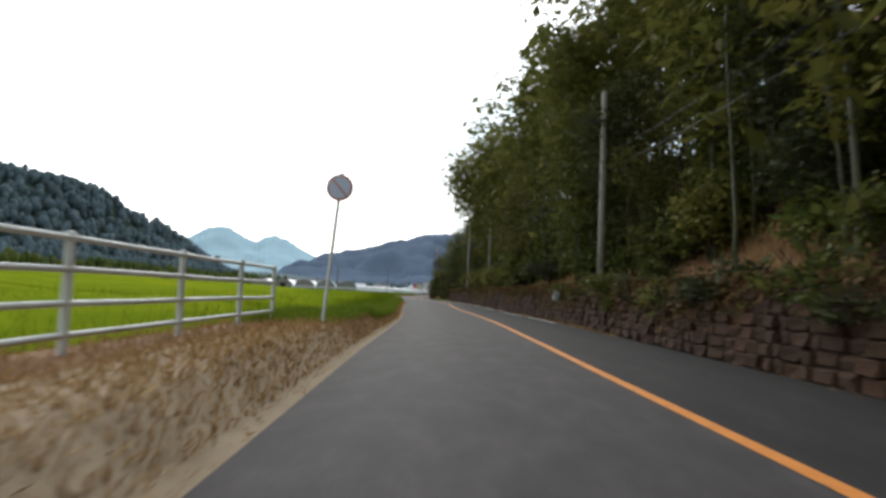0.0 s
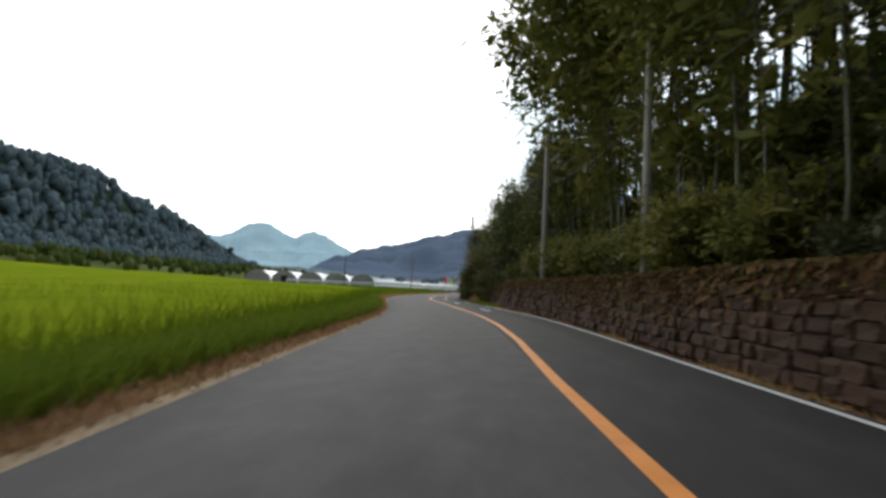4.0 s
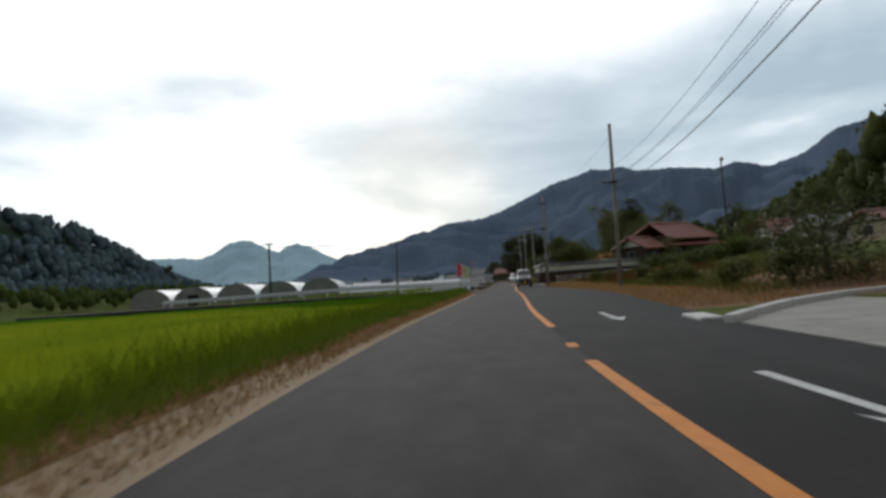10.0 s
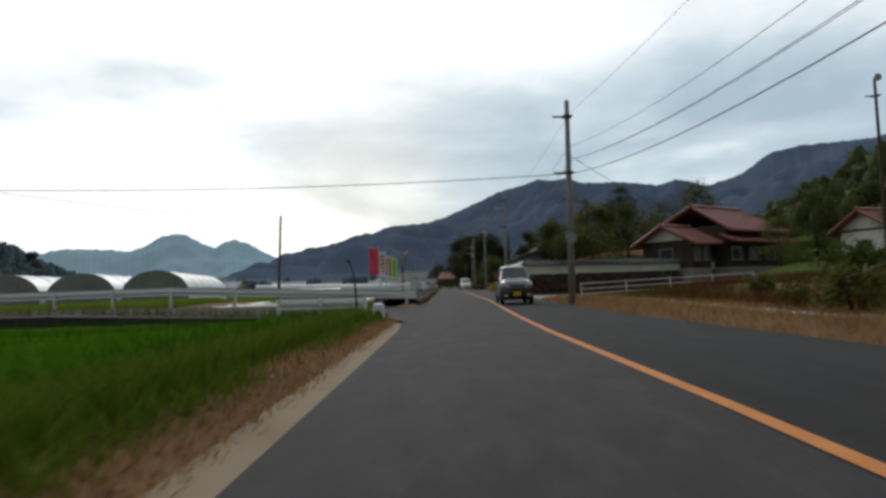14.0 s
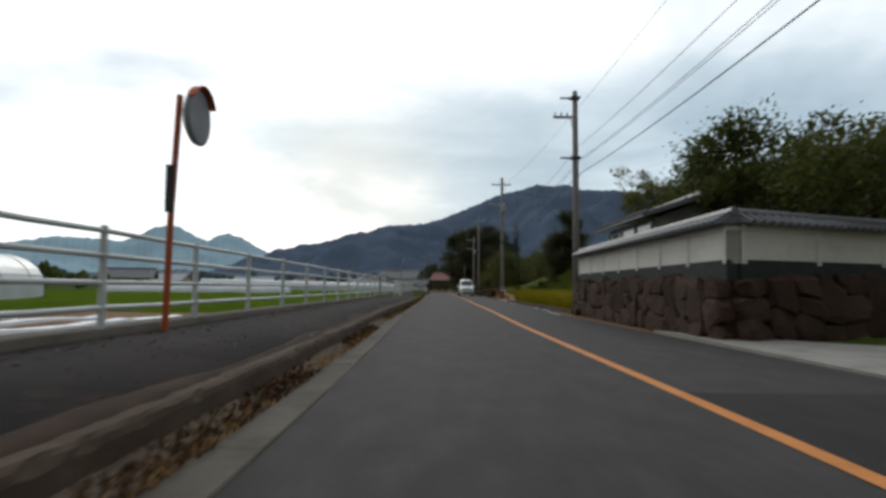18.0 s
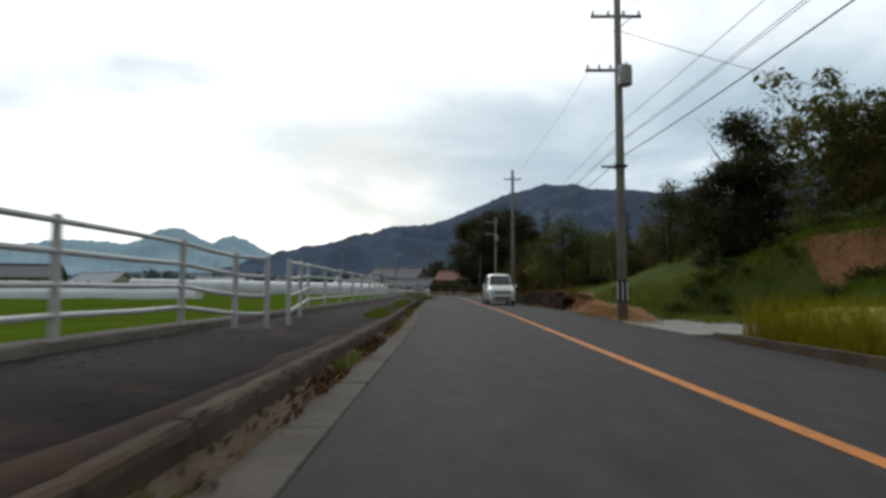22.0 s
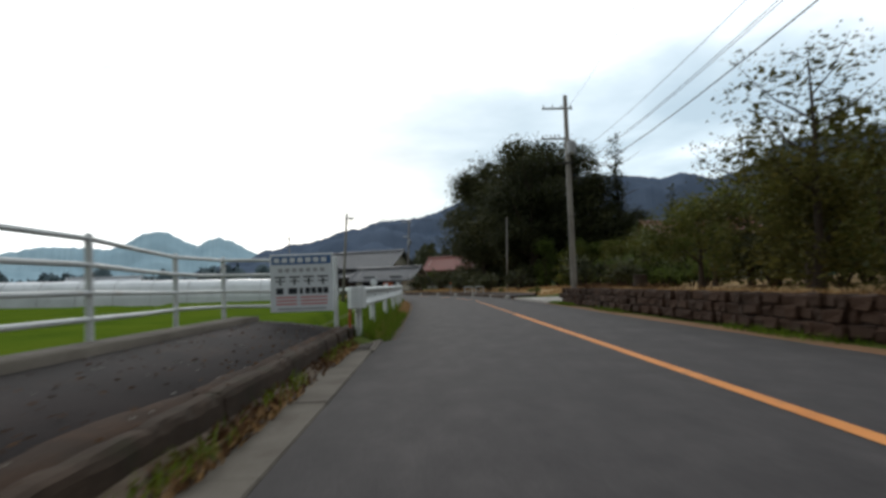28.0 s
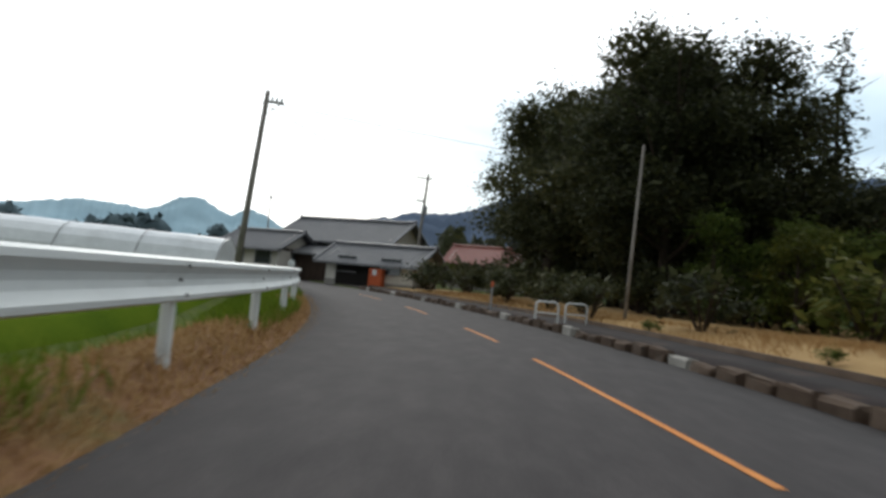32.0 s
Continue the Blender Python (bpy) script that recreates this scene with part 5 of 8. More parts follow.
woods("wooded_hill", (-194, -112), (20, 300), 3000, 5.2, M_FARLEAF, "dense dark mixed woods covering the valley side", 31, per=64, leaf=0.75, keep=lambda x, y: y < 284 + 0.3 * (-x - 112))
woods("hill_scrub", (-116, -80), (-20, 276), 620, 3.0, M_HEDGE, "green scrub and young trees at the wood's foot", 32, per=40, leaf=0.9)
woods("far_right_woods", (45, 330), (70, 420), 900, 9.0, M_LEAF, "wooded slopes behind the farmhouses", 33, keep=lambda x, y: (x - line_x(y)) > 62, per=45, leaf=0.85)
woods("spur_woods", (28, 110), (138, 272), 1100, 6.5, M_LEAF, "wooded spur of mixed trees behind the farmhouses", 36, keep=lambda x, y: (x - line_x(y)) > 53 - 4 * np.sin(y / 7), per=60, leaf=0.75)
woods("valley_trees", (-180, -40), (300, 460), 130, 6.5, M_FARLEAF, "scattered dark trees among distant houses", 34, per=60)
woods("valley_end_trees", (-30, 140), (330, 470), 260, 9.0, M_LEAFDARK, "dark trees beyond the last bend", 35, per=60)
place(DARK[0], 330, -97, 0.55, label="large round tree standing alone in fields")

# ---- plants along the right side, later half ----
for k in range(46):
    place((SCRUB + BUSH)[k % 6], random.uniform(117, 125), 12.0 + 11.5 * k / 46, random.uniform(0.8, 1.25))
for k in range(16):
    place(YELLOWBUSH[k % 2], random.uniform(88, 132), random.uniform(5.5, 9), random.uniform(0.5, 0.9))
for yy, uu, sc in ((138.5, 17.5, 0.45), (166, 17, 1.0), (170, 22, 1.15), (172, 27, 1.2), (141, 27, 0.9), (132, 30, 1.0), (160, 33, 1.1)):
    place(BROAD[int(uu) % 3], yy, uu, sc)
for yy, uu, sc in ((150.3, 7.6, 1.0), (151.5, 9.6, 1.05), (152.0, 6.4, 0.75), (155, 8.5, 0.95), (153.0, 6.6, 1.1), (156.6, 7.0, 1.15)):
    place(ORCHARD[int(uu) % 2], yy, uu, sc, z=1.2, label="clipped garden tree behind a plastered wall")
for yy, uu, sc in ((194.6, 10.2, 0.47), (195.4, 11.2, 0.4), (194.4, 9.4, 0.33)):
    place(DARK[int(uu) % 3], yy, uu, sc, label="dark bushy tree on a grassy roadside slope")
for k in range(9):
    place(FROND[k % 2], 211.0 + random.uniform(-3, 3), 26.0 + random.uniform(-4, 4), random.uniform(2.0, 3.0), label="tall feathery bamboo clump above terraces")
for k in range(34):
    place(BAMBOO[k % 5], 211.0 + random.uniform(-3.5, 3.5), 27.0 + random.uniform(-4, 4), random.uniform(0.9, 1.12))
place(PINE[0], 202.3, 27.2, 0.82, label="tall loose-crowned tree above terraces")
place(PINE[1], 203.4, 28.6, 0.74, label="tall loose-crowned tree above terraces")
for yy, uu, sc in ((203.5, 25.2, 0.85), (206.0, 30.0, 1.2), (209.5, 22.6, 0.85), (204.0, 33.5, 1.0), (212.0, 31.5, 1.25), (207.0, 24.5, 1.1), (196.0, 33.0, 0.7), (191.0, 31.5, 0.6), (198.5, 29.5, 0.6)):
    place(CURTAIN[int(yy) % 2], yy, uu, sc, label="tall loose-crowned tree above terraces")
for k in range(26):
    place((BUSH + DARKBUSH)[k % 5], 188.6 + 1.6 * random.random(), 11.8 + 0.66 * k, random.uniform(0.45, 0.85))
for k in range(26):
    place((SCRUB + BUSH)[k % 6], random.uniform(163, 183), random.uniform(13.5, 24), random.uniform(0.6, 1.3))
for k in range(16):
    place((SCRUB + YELLOWBUSH)[k % 5], random.uniform(184, 199), random.uniform(11.5, 17), random.uniform(0.6, 1.1))
for k in range(10):
    place(CURTAIN[k % 2], 200.5 + 1.5 * k, 11.5 + 2.5 * random.random(), random.uniform(0.4, 0.55), label="dense bushy tree along the top of the slope")
for yy, uu, sc in ((203.0, 10.5, 0.62), (206.5, 11.5, 0.7), (230.6, 5.9, 0.8), (240.0, 9.6, 0.85)):
    place(CURTAIN[int(uu) % 2], yy, uu, sc, label="dense spreading orchard tree above a low wall")
for yy, uu, sc in ((215.5, 6.4, 0.85), (219, 8.5, 1.0), (223.5, 6.4, 0.75), (227.5, 7.8, 0.85), (231.5, 6.4, 0.75), (235, 8.5, 0.95), (238.5, 7.0, 0.75), (241.5, 9.0, 0.95), (213, 12, 1.1), (222, 13, 1.15), (230, 14, 1.3), (239, 14, 1.3), (205.5, 13, 1.0)):
    place((ORCHARD + YELLOW)[int(yy * 2) % 4], yy, uu, sc * 1.05)
for yy, uu, sc in ((211.0, 6.1, 0.8), (212.6, 8.2, 0.86), (214.2, 5.8, 0.76), (216.5, 8.6, 0.75), (224, 19, 0.7), (221, 16, 0.65), (228, 21, 0.7), (232, 17, 0.62), (218, 21, 0.75), (236, 20, 0.62), (215, 16.5, 0.65), (240, 15, 0.5), (226, 14.5, 0.55)):
    place(BROAD[int(yy * 3) % 3], yy, uu, sc, label="dense spreading orchard tree above a low wall")
for k in range(9):
    place((DARKBUSH + BUSH)[k % 5], 194.0 + 1.6 * random.random(), 9.0 + 0.3 * k, random.uniform(0.8, 1.3))
for yy, uu, sc in ((262, 18, 0.6), (264, 21, 0.62), (266, 24, 0.65), (263, 27, 0.62), (268, 30, 0.7), (258, 24, 0.5)):
    place(CURTAIN[int(uu) % 2], yy, uu, sc, label="dense garden tree behind a strawy field")
for k in range(12):
    place((DARKBUSH + BUSH)[k % 5], random.uniform(254, 262), 9.5 + 0.75 * k, random.uniform(1.4, 2.1), label="dense dark garden shrub behind a strawy field")
for k in range(9):
    place(HEDGETREE[k % 2], 268.2 - 0.5 * k, 12.2 + 1.35 * k, random.uniform(0.85, 1.1))
for k in range(18):
    place((BUSH + DARKBUSH)[k % 5], random.uniform(209, 243), random.uniform(8, 14), random.uniform(1.0, 1.8))
for k in range(14):
    place(DARKBUSH[k % 2], random.uniform(262, 300), random.uniform(5.5, 9.0), random.uniform(1.0, 1.7))
place(BROAD[1], 233.5, 7.6, 0.75, label="tall yellowish tree over the road wall")
for yy, uu, sc in ((262, 15, 1.0), (258, 14, 1.0), (255, 17, 1.1), (266, 13.5, 1.0), (250, 24, 1.3), (256, 24, 1.3)):
    place(YELLOW[int(yy) % 2], yy, uu, sc, label="trimmed green hedge tree beside a field")
for k in range(30):
    place((SCRUB + YELLOWBUSH)[k % 5], random.uniform(188, 198), random.uniform(5.5, 13), random.uniform(0.3, 0.7))
for k in range(26):
    place(SCRUB[k % 3], random.uniform(252, 268), random.uniform(12, 17), random.uniform(1.0, 1.7))
for yy, uu, sc in ((254.6, 4.8, 0.42), (257.5, 5.4, 0.25), (262.0, 5.0, 0.3)):
    place(SCRUB[0], yy, uu, sc)
for k in range(20):
    place((DARKBUSH + BUSH)[k % 5], random.uniform(296, 312), random.uniform(6, 20), random.uniform(1.2, 2.4))
place(CONE, 217, 12.5, 0.75)

# ---- roadside furniture ----
def road_m(y, u, z=0.0, turn=0.0):
    """The pose of a thing by the road, its +y along the road."""
    p = at(y, u, z)
    return pose(p.x, p.y, p.z, 0, 0, heading(y) + turn)


def railing(name, label, posts, height, rails, group="", mat=None, post_r=0.038, rail_r=0.027):
    """A pipe railing. posts: places on the ground; rails: heights as shares of the height."""
    mat = mat or M_WHITEPAINT
    t = thing(name, label, "railing", group, m=Matrix.Translation(posts[0]))
    base = Vector(posts[0])
    for i, p in enumerate(posts):
        q = Vector(p) - base
        jig = Vector((random.uniform(-0.012, 0.012), random.uniform(-0.012, 0.012), 0))
        part("post", Shape().tube([q + Vector((0, 0, -0.3)), q + jig + Vector((0, 0, height + 0.02)), q + jig + Vector((0, 0, height + 0.035))], [post_r, post_r, post_r * 0.6], 10), mat, t)
        if i:
            o = Vector(posts[i - 1]) - base
            for h in rails:
                a, b = o + Vector((0, 0, height * h)), q + Vector((0, 0, height * h))
                mid = (a + b) / 2 + Vector((0, 0, random.uniform(-0.012, 0.004)))
                part("rail", Shape().tube([a, mid, b], rail_r, 8), mat, t)
    return t


FOUR = (0.98, 0.74, 0.48, 0.24)
railing("railing", "white four-rail pipe railing, scuffed, beside a rice field", [at(y, -5.0, 0.24) for y in (-24.2, -21.5, -18.9, -16.6, -14.5, -12.5, -10.3, -8.2, -6.3)], 1.05, FOUR, "roadside railings")
railing("railing", "white pipe railing along the pavement, rust spots on rails", [at(y, -5.42, 0.49) for y in np.arange(132.2, 176.0, 2.3)] + [at(176.8, -5.1, 0.38), at(177.2, -4.8, 0.36)], 1.03, FOUR, "roadside railings")
railing("railing", "white pipe railing rising from a gap beside the pavement", [at(178.2, -4.75, 0.36), at(180.2, -5.05, 0.42), at(182.4, -5.4, 0.48)] + [at(y, -5.5 - 0.006 * (y - 184), 0.49) for y in np.arange(184.8, 225.5, 2.43)] + [at(226.8, -6.2, 0.47), at(228.0, -5.9, 0.46), at(228.1, -4.08, 0.42)], 1.03, FOUR, "roadside railings")
railing("railing", "low white pipe railing beside a ditch", [at(131.5 + 0.55 * k, 4.2 + 2.3 * k, 0.1 + 0.06 * k) for k in range(5)], 0.72, (0.97, 0.62, 0.28), "roadside railings", post_r=0.03, rail_r=0.022)
dark_post = tagged(part("thin_post", Shape().tube([(0, 0, -0.2), (0, 0, 1.14), (0, 0, 1.16)], [0.03, 0.03, 0.02], 8), M_DARKSTEEL), "thin dark steel post by the railing", "post")
dark_post.matrix_basis = road_m(168.6, -5.33, 0.47)


def guard_rail(label, posts, top=0.63, first_box=False, last_box=False, drop_post=0.75):
    """A W-beam guard rail on round posts. posts: places of the post feet."""
    t = thing("guard_rail", label, "guard rail", "guard rails", m=Matrix.Translation(posts[0]))
    base = Vector(posts[0])
    prof = [(0.0, -0.175), (0.045, -0.155), (0.05, -0.115), (0.0, -0.05), (-0.012, 0.0), (0.0, 0.05), (0.05, 0.115), (0.045, 0.155), (0.0, 0.175)]
    dense = []
    for i in range(len(posts) - 1):
        dense += [Vector(posts[i]).lerp(Vector(posts[i + 1]), k / 2) - base for k in range(2)]
    dense.append(Vector(posts[-1]) - base)
    rings = []
    for i, q in enumerate(dense):
        d = dense[min(i + 1, len(dense) - 1)] - dense[max(0, i - 1)]
        out = Vector((d.y, -d.x, 0)).normalized()
        front = [q + out * (o + 0.07) + Vector((0, 0, top - 0.175 + z)) for o, z in prof]
        back = [p - out * 0.008 for p in reversed(front)]
        rings.append(front + back)
    part("beam", Shape().loft(rings), M_RAIL, t)
    for i, p in enumerate(posts):
        q = Vector(p) - base
        part("post", Shape().tube([q + Vector((0, 0, -drop_post)), q + Vector((0, 0, top - 0.06)), q + Vector((0, 0, top - 0.045))], [0.057, 0.057, 0.035], 10), M_RAIL, t)
        d = Vector(posts[min(i + 1, len(posts) - 1)]) - Vector(posts[max(0, i - 1)])
        out = Vector((d.y, -d.x, 0)).normalized()
        for k in (-0.09, 0.0, 0.09):
            c = q + out * (0.075 + (0.05 if k else -0.008)) + Vector((0, 0, top - 0.175 + k * 1.28))
            part("bolt", Shape().tube([c, c + out * 0.014], 0.014, 6), M_DARKSTEEL, t)
    for flag, i in ((first_box, 0), (last_box, -1)):
        if flag:
            q = Vector(posts[i]) - base
            d = (Vector(posts[1]) - Vector(posts[0])) if i == 0 else (Vector(posts[-1]) - Vector(posts[-2]))
            d = d.normalized() * (-1 if i == 0 else 1)
            out = Vector((d.y, -d.x, 0)) * (-1 if i == 0 else 1)
            ring = lambda z, g: [q + d * (0.02 + a) + out * b + Vector((0, 0, z)) for a, b in ((0.0, 0.15 + g), (0.32 + g, 0.13), (0.42 + g, 0.06), (0.42 + g, -0.06), (0.32 + g, -0.13), (0.0, -0.15 - g))]
            part("end_cap", Shape().loft([ring(top - 0.36, -0.01), ring(top - 0.35, 0), ring(top + 0.0, 0), ring(top + 0.01, -0.01)]), M_RAIL, t, "rounded white end cap")
    return t


bend = [228.6, 230.9, 234.2, 237.4, 240.5, 243.6, 246.8, 250.0, 253.2, 256.4, 259.6, 262.6, 265.6, 268.6, 271.6, 274.6, 277.6, 280.6]
guard_rail("white W-beam guard rail on a grassy bend", [at(y, -3.76 + 0.14 * min(1, (y - 228.6) / 7), 0.32) for y in bend], first_box=True)
guard_rail("white guard rail along a side road", [at(131.2 - 0.9 * min(k, 4) - 0.12 * max(0, k - 4), -4.1 - 2.4 * k, 0.02 + 0.13 * min(k, 4)) for k in range(14)], top=0.72, first_box=True)
guard_rail("weathered white guard rail above an overgrown ditch", [at(119.3 + 0.5 * k, -4.25 - 1.35 * k, 0.02) for k in range(3)], top=0.72)


def reflector(y, u, z, h):
    t = thing("delineator", "round white reflector on a guard rail stalk", "reflector", "guard rail reflectors", m=road_m(y, u, z))
    part("stalk", Shape().tube([(0, 0, -0.1), (0, 0, h)], 0.015, 6), M_STEEL, t)
    part("lens", Shape().lathe([(0.02, -0.02), (0.075, -0.012), (0.08, 0.0), (0.07, 0.012), (0.02, 0.016)], 14, pose(0, 0, h + 0.06, 90, 0, 0)), M_BOARD, t)


for y in (231.6, 248.0, 262.5):
    reflector(y, -3.72, 0.92, 0.06)

# drum and stooping lamp at the rail's end, orange stake at the bend
drum = thing("marker_drum", "white marker drum with a dark reflector patch", "marker", m=road_m(119.2, -3.85, 0.0))
part("body", Shape().lathe([(0.15, 0.0), (0.16, 0.02), (0.16, 0.46), (0.14, 0.50), (0.05, 0.52)], 18), M_BOARD, drum)
part("patch", Shape().box(-0.075, 0.075, -0.166, -0.155, 0.12, 0.32), M_DARKSTEEL, drum, "dark square patch")
stoop = thing("bent_post", "thin rusty post with a drooping reflector head", "post", m=road_m(119.1, -4.45, 0.0))
part("stem", Shape().tube([(0, 0, -0.2), (0, 0, 0.7), (-0.02, 0, 1.15), (-0.08, 0, 1.45), (-0.17, 0, 1.68)], [0.035, 0.03, 0.025, 0.02, 0.018], 8), M_WOODPOLE, stoop)
part("head", Shape().box(-0.25, -0.13, -0.03, 0.03, 1.66, 1.72, bevel=0.015), M_DARKSTEEL, stoop)
stake = thing("marker_stake", "faded orange marker stake at the guard rail end", "stake", m=road_m(228.35, -3.9, 0.05) @ pose(0, 0, 0, 0, 3, 0))
part("stem", Shape().tube([(0, 0, -0.2), (0, 0, 0.54), (0, 0, 0.56)], [0.024, 0.024, 0.014], 8), M_VERMILION, stake)


def utility_pole(y, u, h, label, z=-0.3, r=0.15, mat=None, arms=(), can=None, boxes=(), lean=0.0, p=None, bands=False):
    mat = mat or M_POLE
    m = road_m(y, u, 0.0) if p is None else pose(p[0], p[1], 0, 0, 0, 0)
    t = thing("utility_pole", label, "utility pole", "utility poles", m=m @ pose(0, 0, 0, 0, lean, 0))
    part("shaft", Shape().tube([(0, 0, z), (0, 0, h * 0.5), (0, 0, h - 0.02), (0, 0, h)], [r, r * 0.82, r * 0.64, r * 0.5], 14), mat, t, smooth=True)
    for zz, w, off in arms:
        arm = part("crossarm", Shape().box(off - w / 2, off + w / 2, -0.045, 0.045, zz - 0.045, zz + 0.045, bevel=0.008), M_STEEL, t)
        for k in range(4):
            x = off - w / 2 + 0.08 + (w - 0.16) * k / 3
            if abs(x) > 0.12:
                part("insulator", Shape().lathe([(0.02, 0), (0.05, 0.03), (0.03, 0.06), (0.05, 0.09), (0.03, 0.13), (0.015, 0.17)], 8, Matrix.Translation((x, 0, zz + 0.045))), M_BOARD, arm)
        part("brace", Shape().tube([(off * 0.2, 0.06, zz - 0.45), (off + 0.3 * w, 0.06, zz - 0.02)], 0.018, 5), M_STEEL, t)
    for zz in boxes:
        part("clamp", Shape().box(-0.2, 0.2, -0.2, 0.2, zz - 0.04, zz + 0.04, bevel=0.02), M_DARKSTEEL, t)
        part("bracket", Shape().box(-0.62, -0.1, -0.03, 0.03, zz - 0.035, zz + 0.035, bevel=0.01), M_DARKSTEEL, t)
    if can:
        c = part("transformer", Shape().lathe([(0.05, 0), (0.2, 0.02), (0.23, 0.06), (0.23, 0.62), (0.2, 0.68), (0.06, 0.72)], 16, Matrix.Translation((0.12, -0.33, can))), M_STEEL, t, "grey cylindrical transformer can")
        part("bushing", Shape().lathe([(0.03, 0), (0.05, 0.04), (0.03, 0.08), (0.02, 0.14)], 8, Matrix.Translation((0.16, -0.33, can + 0.7))), M_BOARD, c)
    if bands:
        band = part("wrap", Shape().lathe([(r * 1.0, 0.55), (r * 1.04, 0.56), (r * 1.02, 1.25), (r * 0.98, 1.26)], 14), M_BLACK, t, "black and pale striped wrap")
        for k in range(7):
            a = 6.283 * k / 7
            part("stripe", Shape().box(-0.022, 0.022, -0.006, 0.006, 0.6, 1.2, pose(math.cos(a) * r * 1.06, math.sin(a) * r * 1.06, 0, 0, 0, math.degrees(a) + 90)), M_BOARD, band)
    for k in range(7):
        zz = 2.2 + k * (h - 3.2) / 7
        if k < 5 and h > 7:
            part("step_bolt", Shape().tube([((-1) ** k * r * 0.7, 0, zz), ((-1) ** k * (r * 0.7 + 0.15), 0, zz)], 0.011, 5), M_STEEL, t)
    return t


POLES = [(-26.0, 3.9, 8.8), (4.0, 3.85, 8.5), (32.0, 3.5, 8.3), (42.8, 3.3, 8.2), (72.3, 3.75, 7.6), (101.6, 5.2, 8.7), (127.9, 3.1, 8.6), (159.9, 3.44, 9.1), (188.5, 3.45, 10.75), (219.6, 3.6, 11.1), (248.6, 5.3, 10.6)]
utility_pole(*POLES[0], "grey concrete utility pole on a wooded bank")
utility_pole(*POLES[1], "grey concrete utility pole on a wooded bank", boxes=(7.4,))
utility_pole(*POLES[2], "slim grey utility pole among bamboo", r=0.12)
utility_pole(*POLES[3], "grey concrete utility pole in front of bamboo")
utility_pole(*POLES[4], "weathered utility pole at the end of a wood", lean=-3, boxes=(6.6,))
utility_pole(*POLES[5], "concrete utility pole beside a dry field", boxes=(5.6,), lean=1.0, r=0.125)
utility_pole(*POLES[6], "concrete utility pole with a small round mirror", boxes=(5.5, 7.9), lean=1.0, bands=False)
utility_pole(*POLES[7], "tall concrete pole beside a stone wall", arms=((8.0, 0.9, -0.45),), boxes=(8.8, 6.3), bands=False, r=0.16)
utility_pole(*POLES[8], "tall concrete pole with two crossarms and transformer", arms=((10.1, 1.7, -0.05), (8.25, 1.3, -0.45)), can=7.6, boxes=(5.0,), r=0.17, bands=True)
utility_pole(*POLES[9], "tall concrete pole with one crossarm", arms=((10.3, 1.5, 0.0),), boxes=(5.9,), r=0.17)
utility_pole(*POLES[10], "tall concrete pole with two crossarms and transformer", arms=((9.9, 1.6, -0.45), (8.3, 1.5, -0.6)), can=7.4, boxes=(7.0,), r=0.17)
utility_pole(0, 0, 7.3, "slim leaning utility pole at a bend", p=(-28.5, 269.3), lean=4, arms=((6.9, 0.7, 0.3),), r=0.13)
utility_pole(0, 0, 9.6, "utility pole with crossarms beside tiled houses", p=(-25.3, 297.0), arms=((9.2, 1.3, -0.3), (7.3, 0.8, -0.3)), can=6.2, lean=3, r=0.15)
utility_pole(0, 0, 6.6, "slim grey pole standing against a dark grove", p=(-14.4, 270.5), lean=2, r=0.07)
utility_pole(0, 0, 7.0, "dark wooden pole beside greenhouses", p=(-29.3, 150.5), lean=2.5, mat=M_WOODPOLE, r=0.12)
utility_pole(0, 0, 6.4, "dark wooden pole among greenhouses", p=(-37.5, 127.7), lean=1, mat=M_WOODPOLE, r=0.12, arms=((6.2, 0.8, 0),))
utility_pole(0, 0, 12.2, "thin steel mast with a loudspeaker head", p=(10.3, 138.5), r=0.12, mat=M_WOODPOLE, boxes=(11.2,))
utility_pole(0, 0, 7.5, "distant wooden pole on a hillside", p=(-92.0, 150.0), r=0.14, mat=M_POLE)
for q, hh in (((-50, 330), 11), ((-12, 150 + 0.0), 0), ((10.2, 176), 9), ((18.6, 150), 8)):
    if hh:
        utility_pole(0, 0, hh, "distant utility pole near houses", p=q, r=0.13, arms=((hh - 0.6, 1.2, 0),))
speaker = thing("loudspeaker", "grey horn loudspeaker on a mast", "loudspeaker", m=pose(10.3, 138.5, 12.15))
part("horn", Shape().lathe([(0.06, -0.1), (0.1, 0.05), (0.2, 0.25), (0.22, 0.27)], 14, pose(0, -0.05, 0.1, 95, 0, 0)), M_STEEL, speaker)
pole_mirror = thing("pole_mirror", "small round mirror clamped to a pole, seen from behind", "mirror", m=road_m(127.7, 3.12, 2.75))
part("disc", Shape().lathe([(0.02, -0.05), (0.2, -0.03), (0.26, 0.0), (0.265, 0.03), (0.24, 0.03)], 20, pose(0, 0, 0, 80, 0, 20)), M_MIRROR, pole_mirror)
part("arm", Shape().tube([(0, 0.04, 0), (0.27, 0.1, 0)], 0.02, 6), M_STEEL, pole_mirror)


def cable(a, b, sag, r=0.009, label="black overhead cable"):
    a, b = Vector(a), Vector(b)
    pts = [a.lerp(b, k / 14) - Vector((0, 0, sag * 4 * (k / 14) * (1 - k / 14))) for k in range(15)]
    mid = pts[7].copy()
    ob = part("overhead_cable", Shape().tube([p - mid for p in pts], r, 5), M_WIRE)
    ob.matrix_basis = Matrix.Translation(mid)
    tagged(ob, label, "cable", "overhead cables")


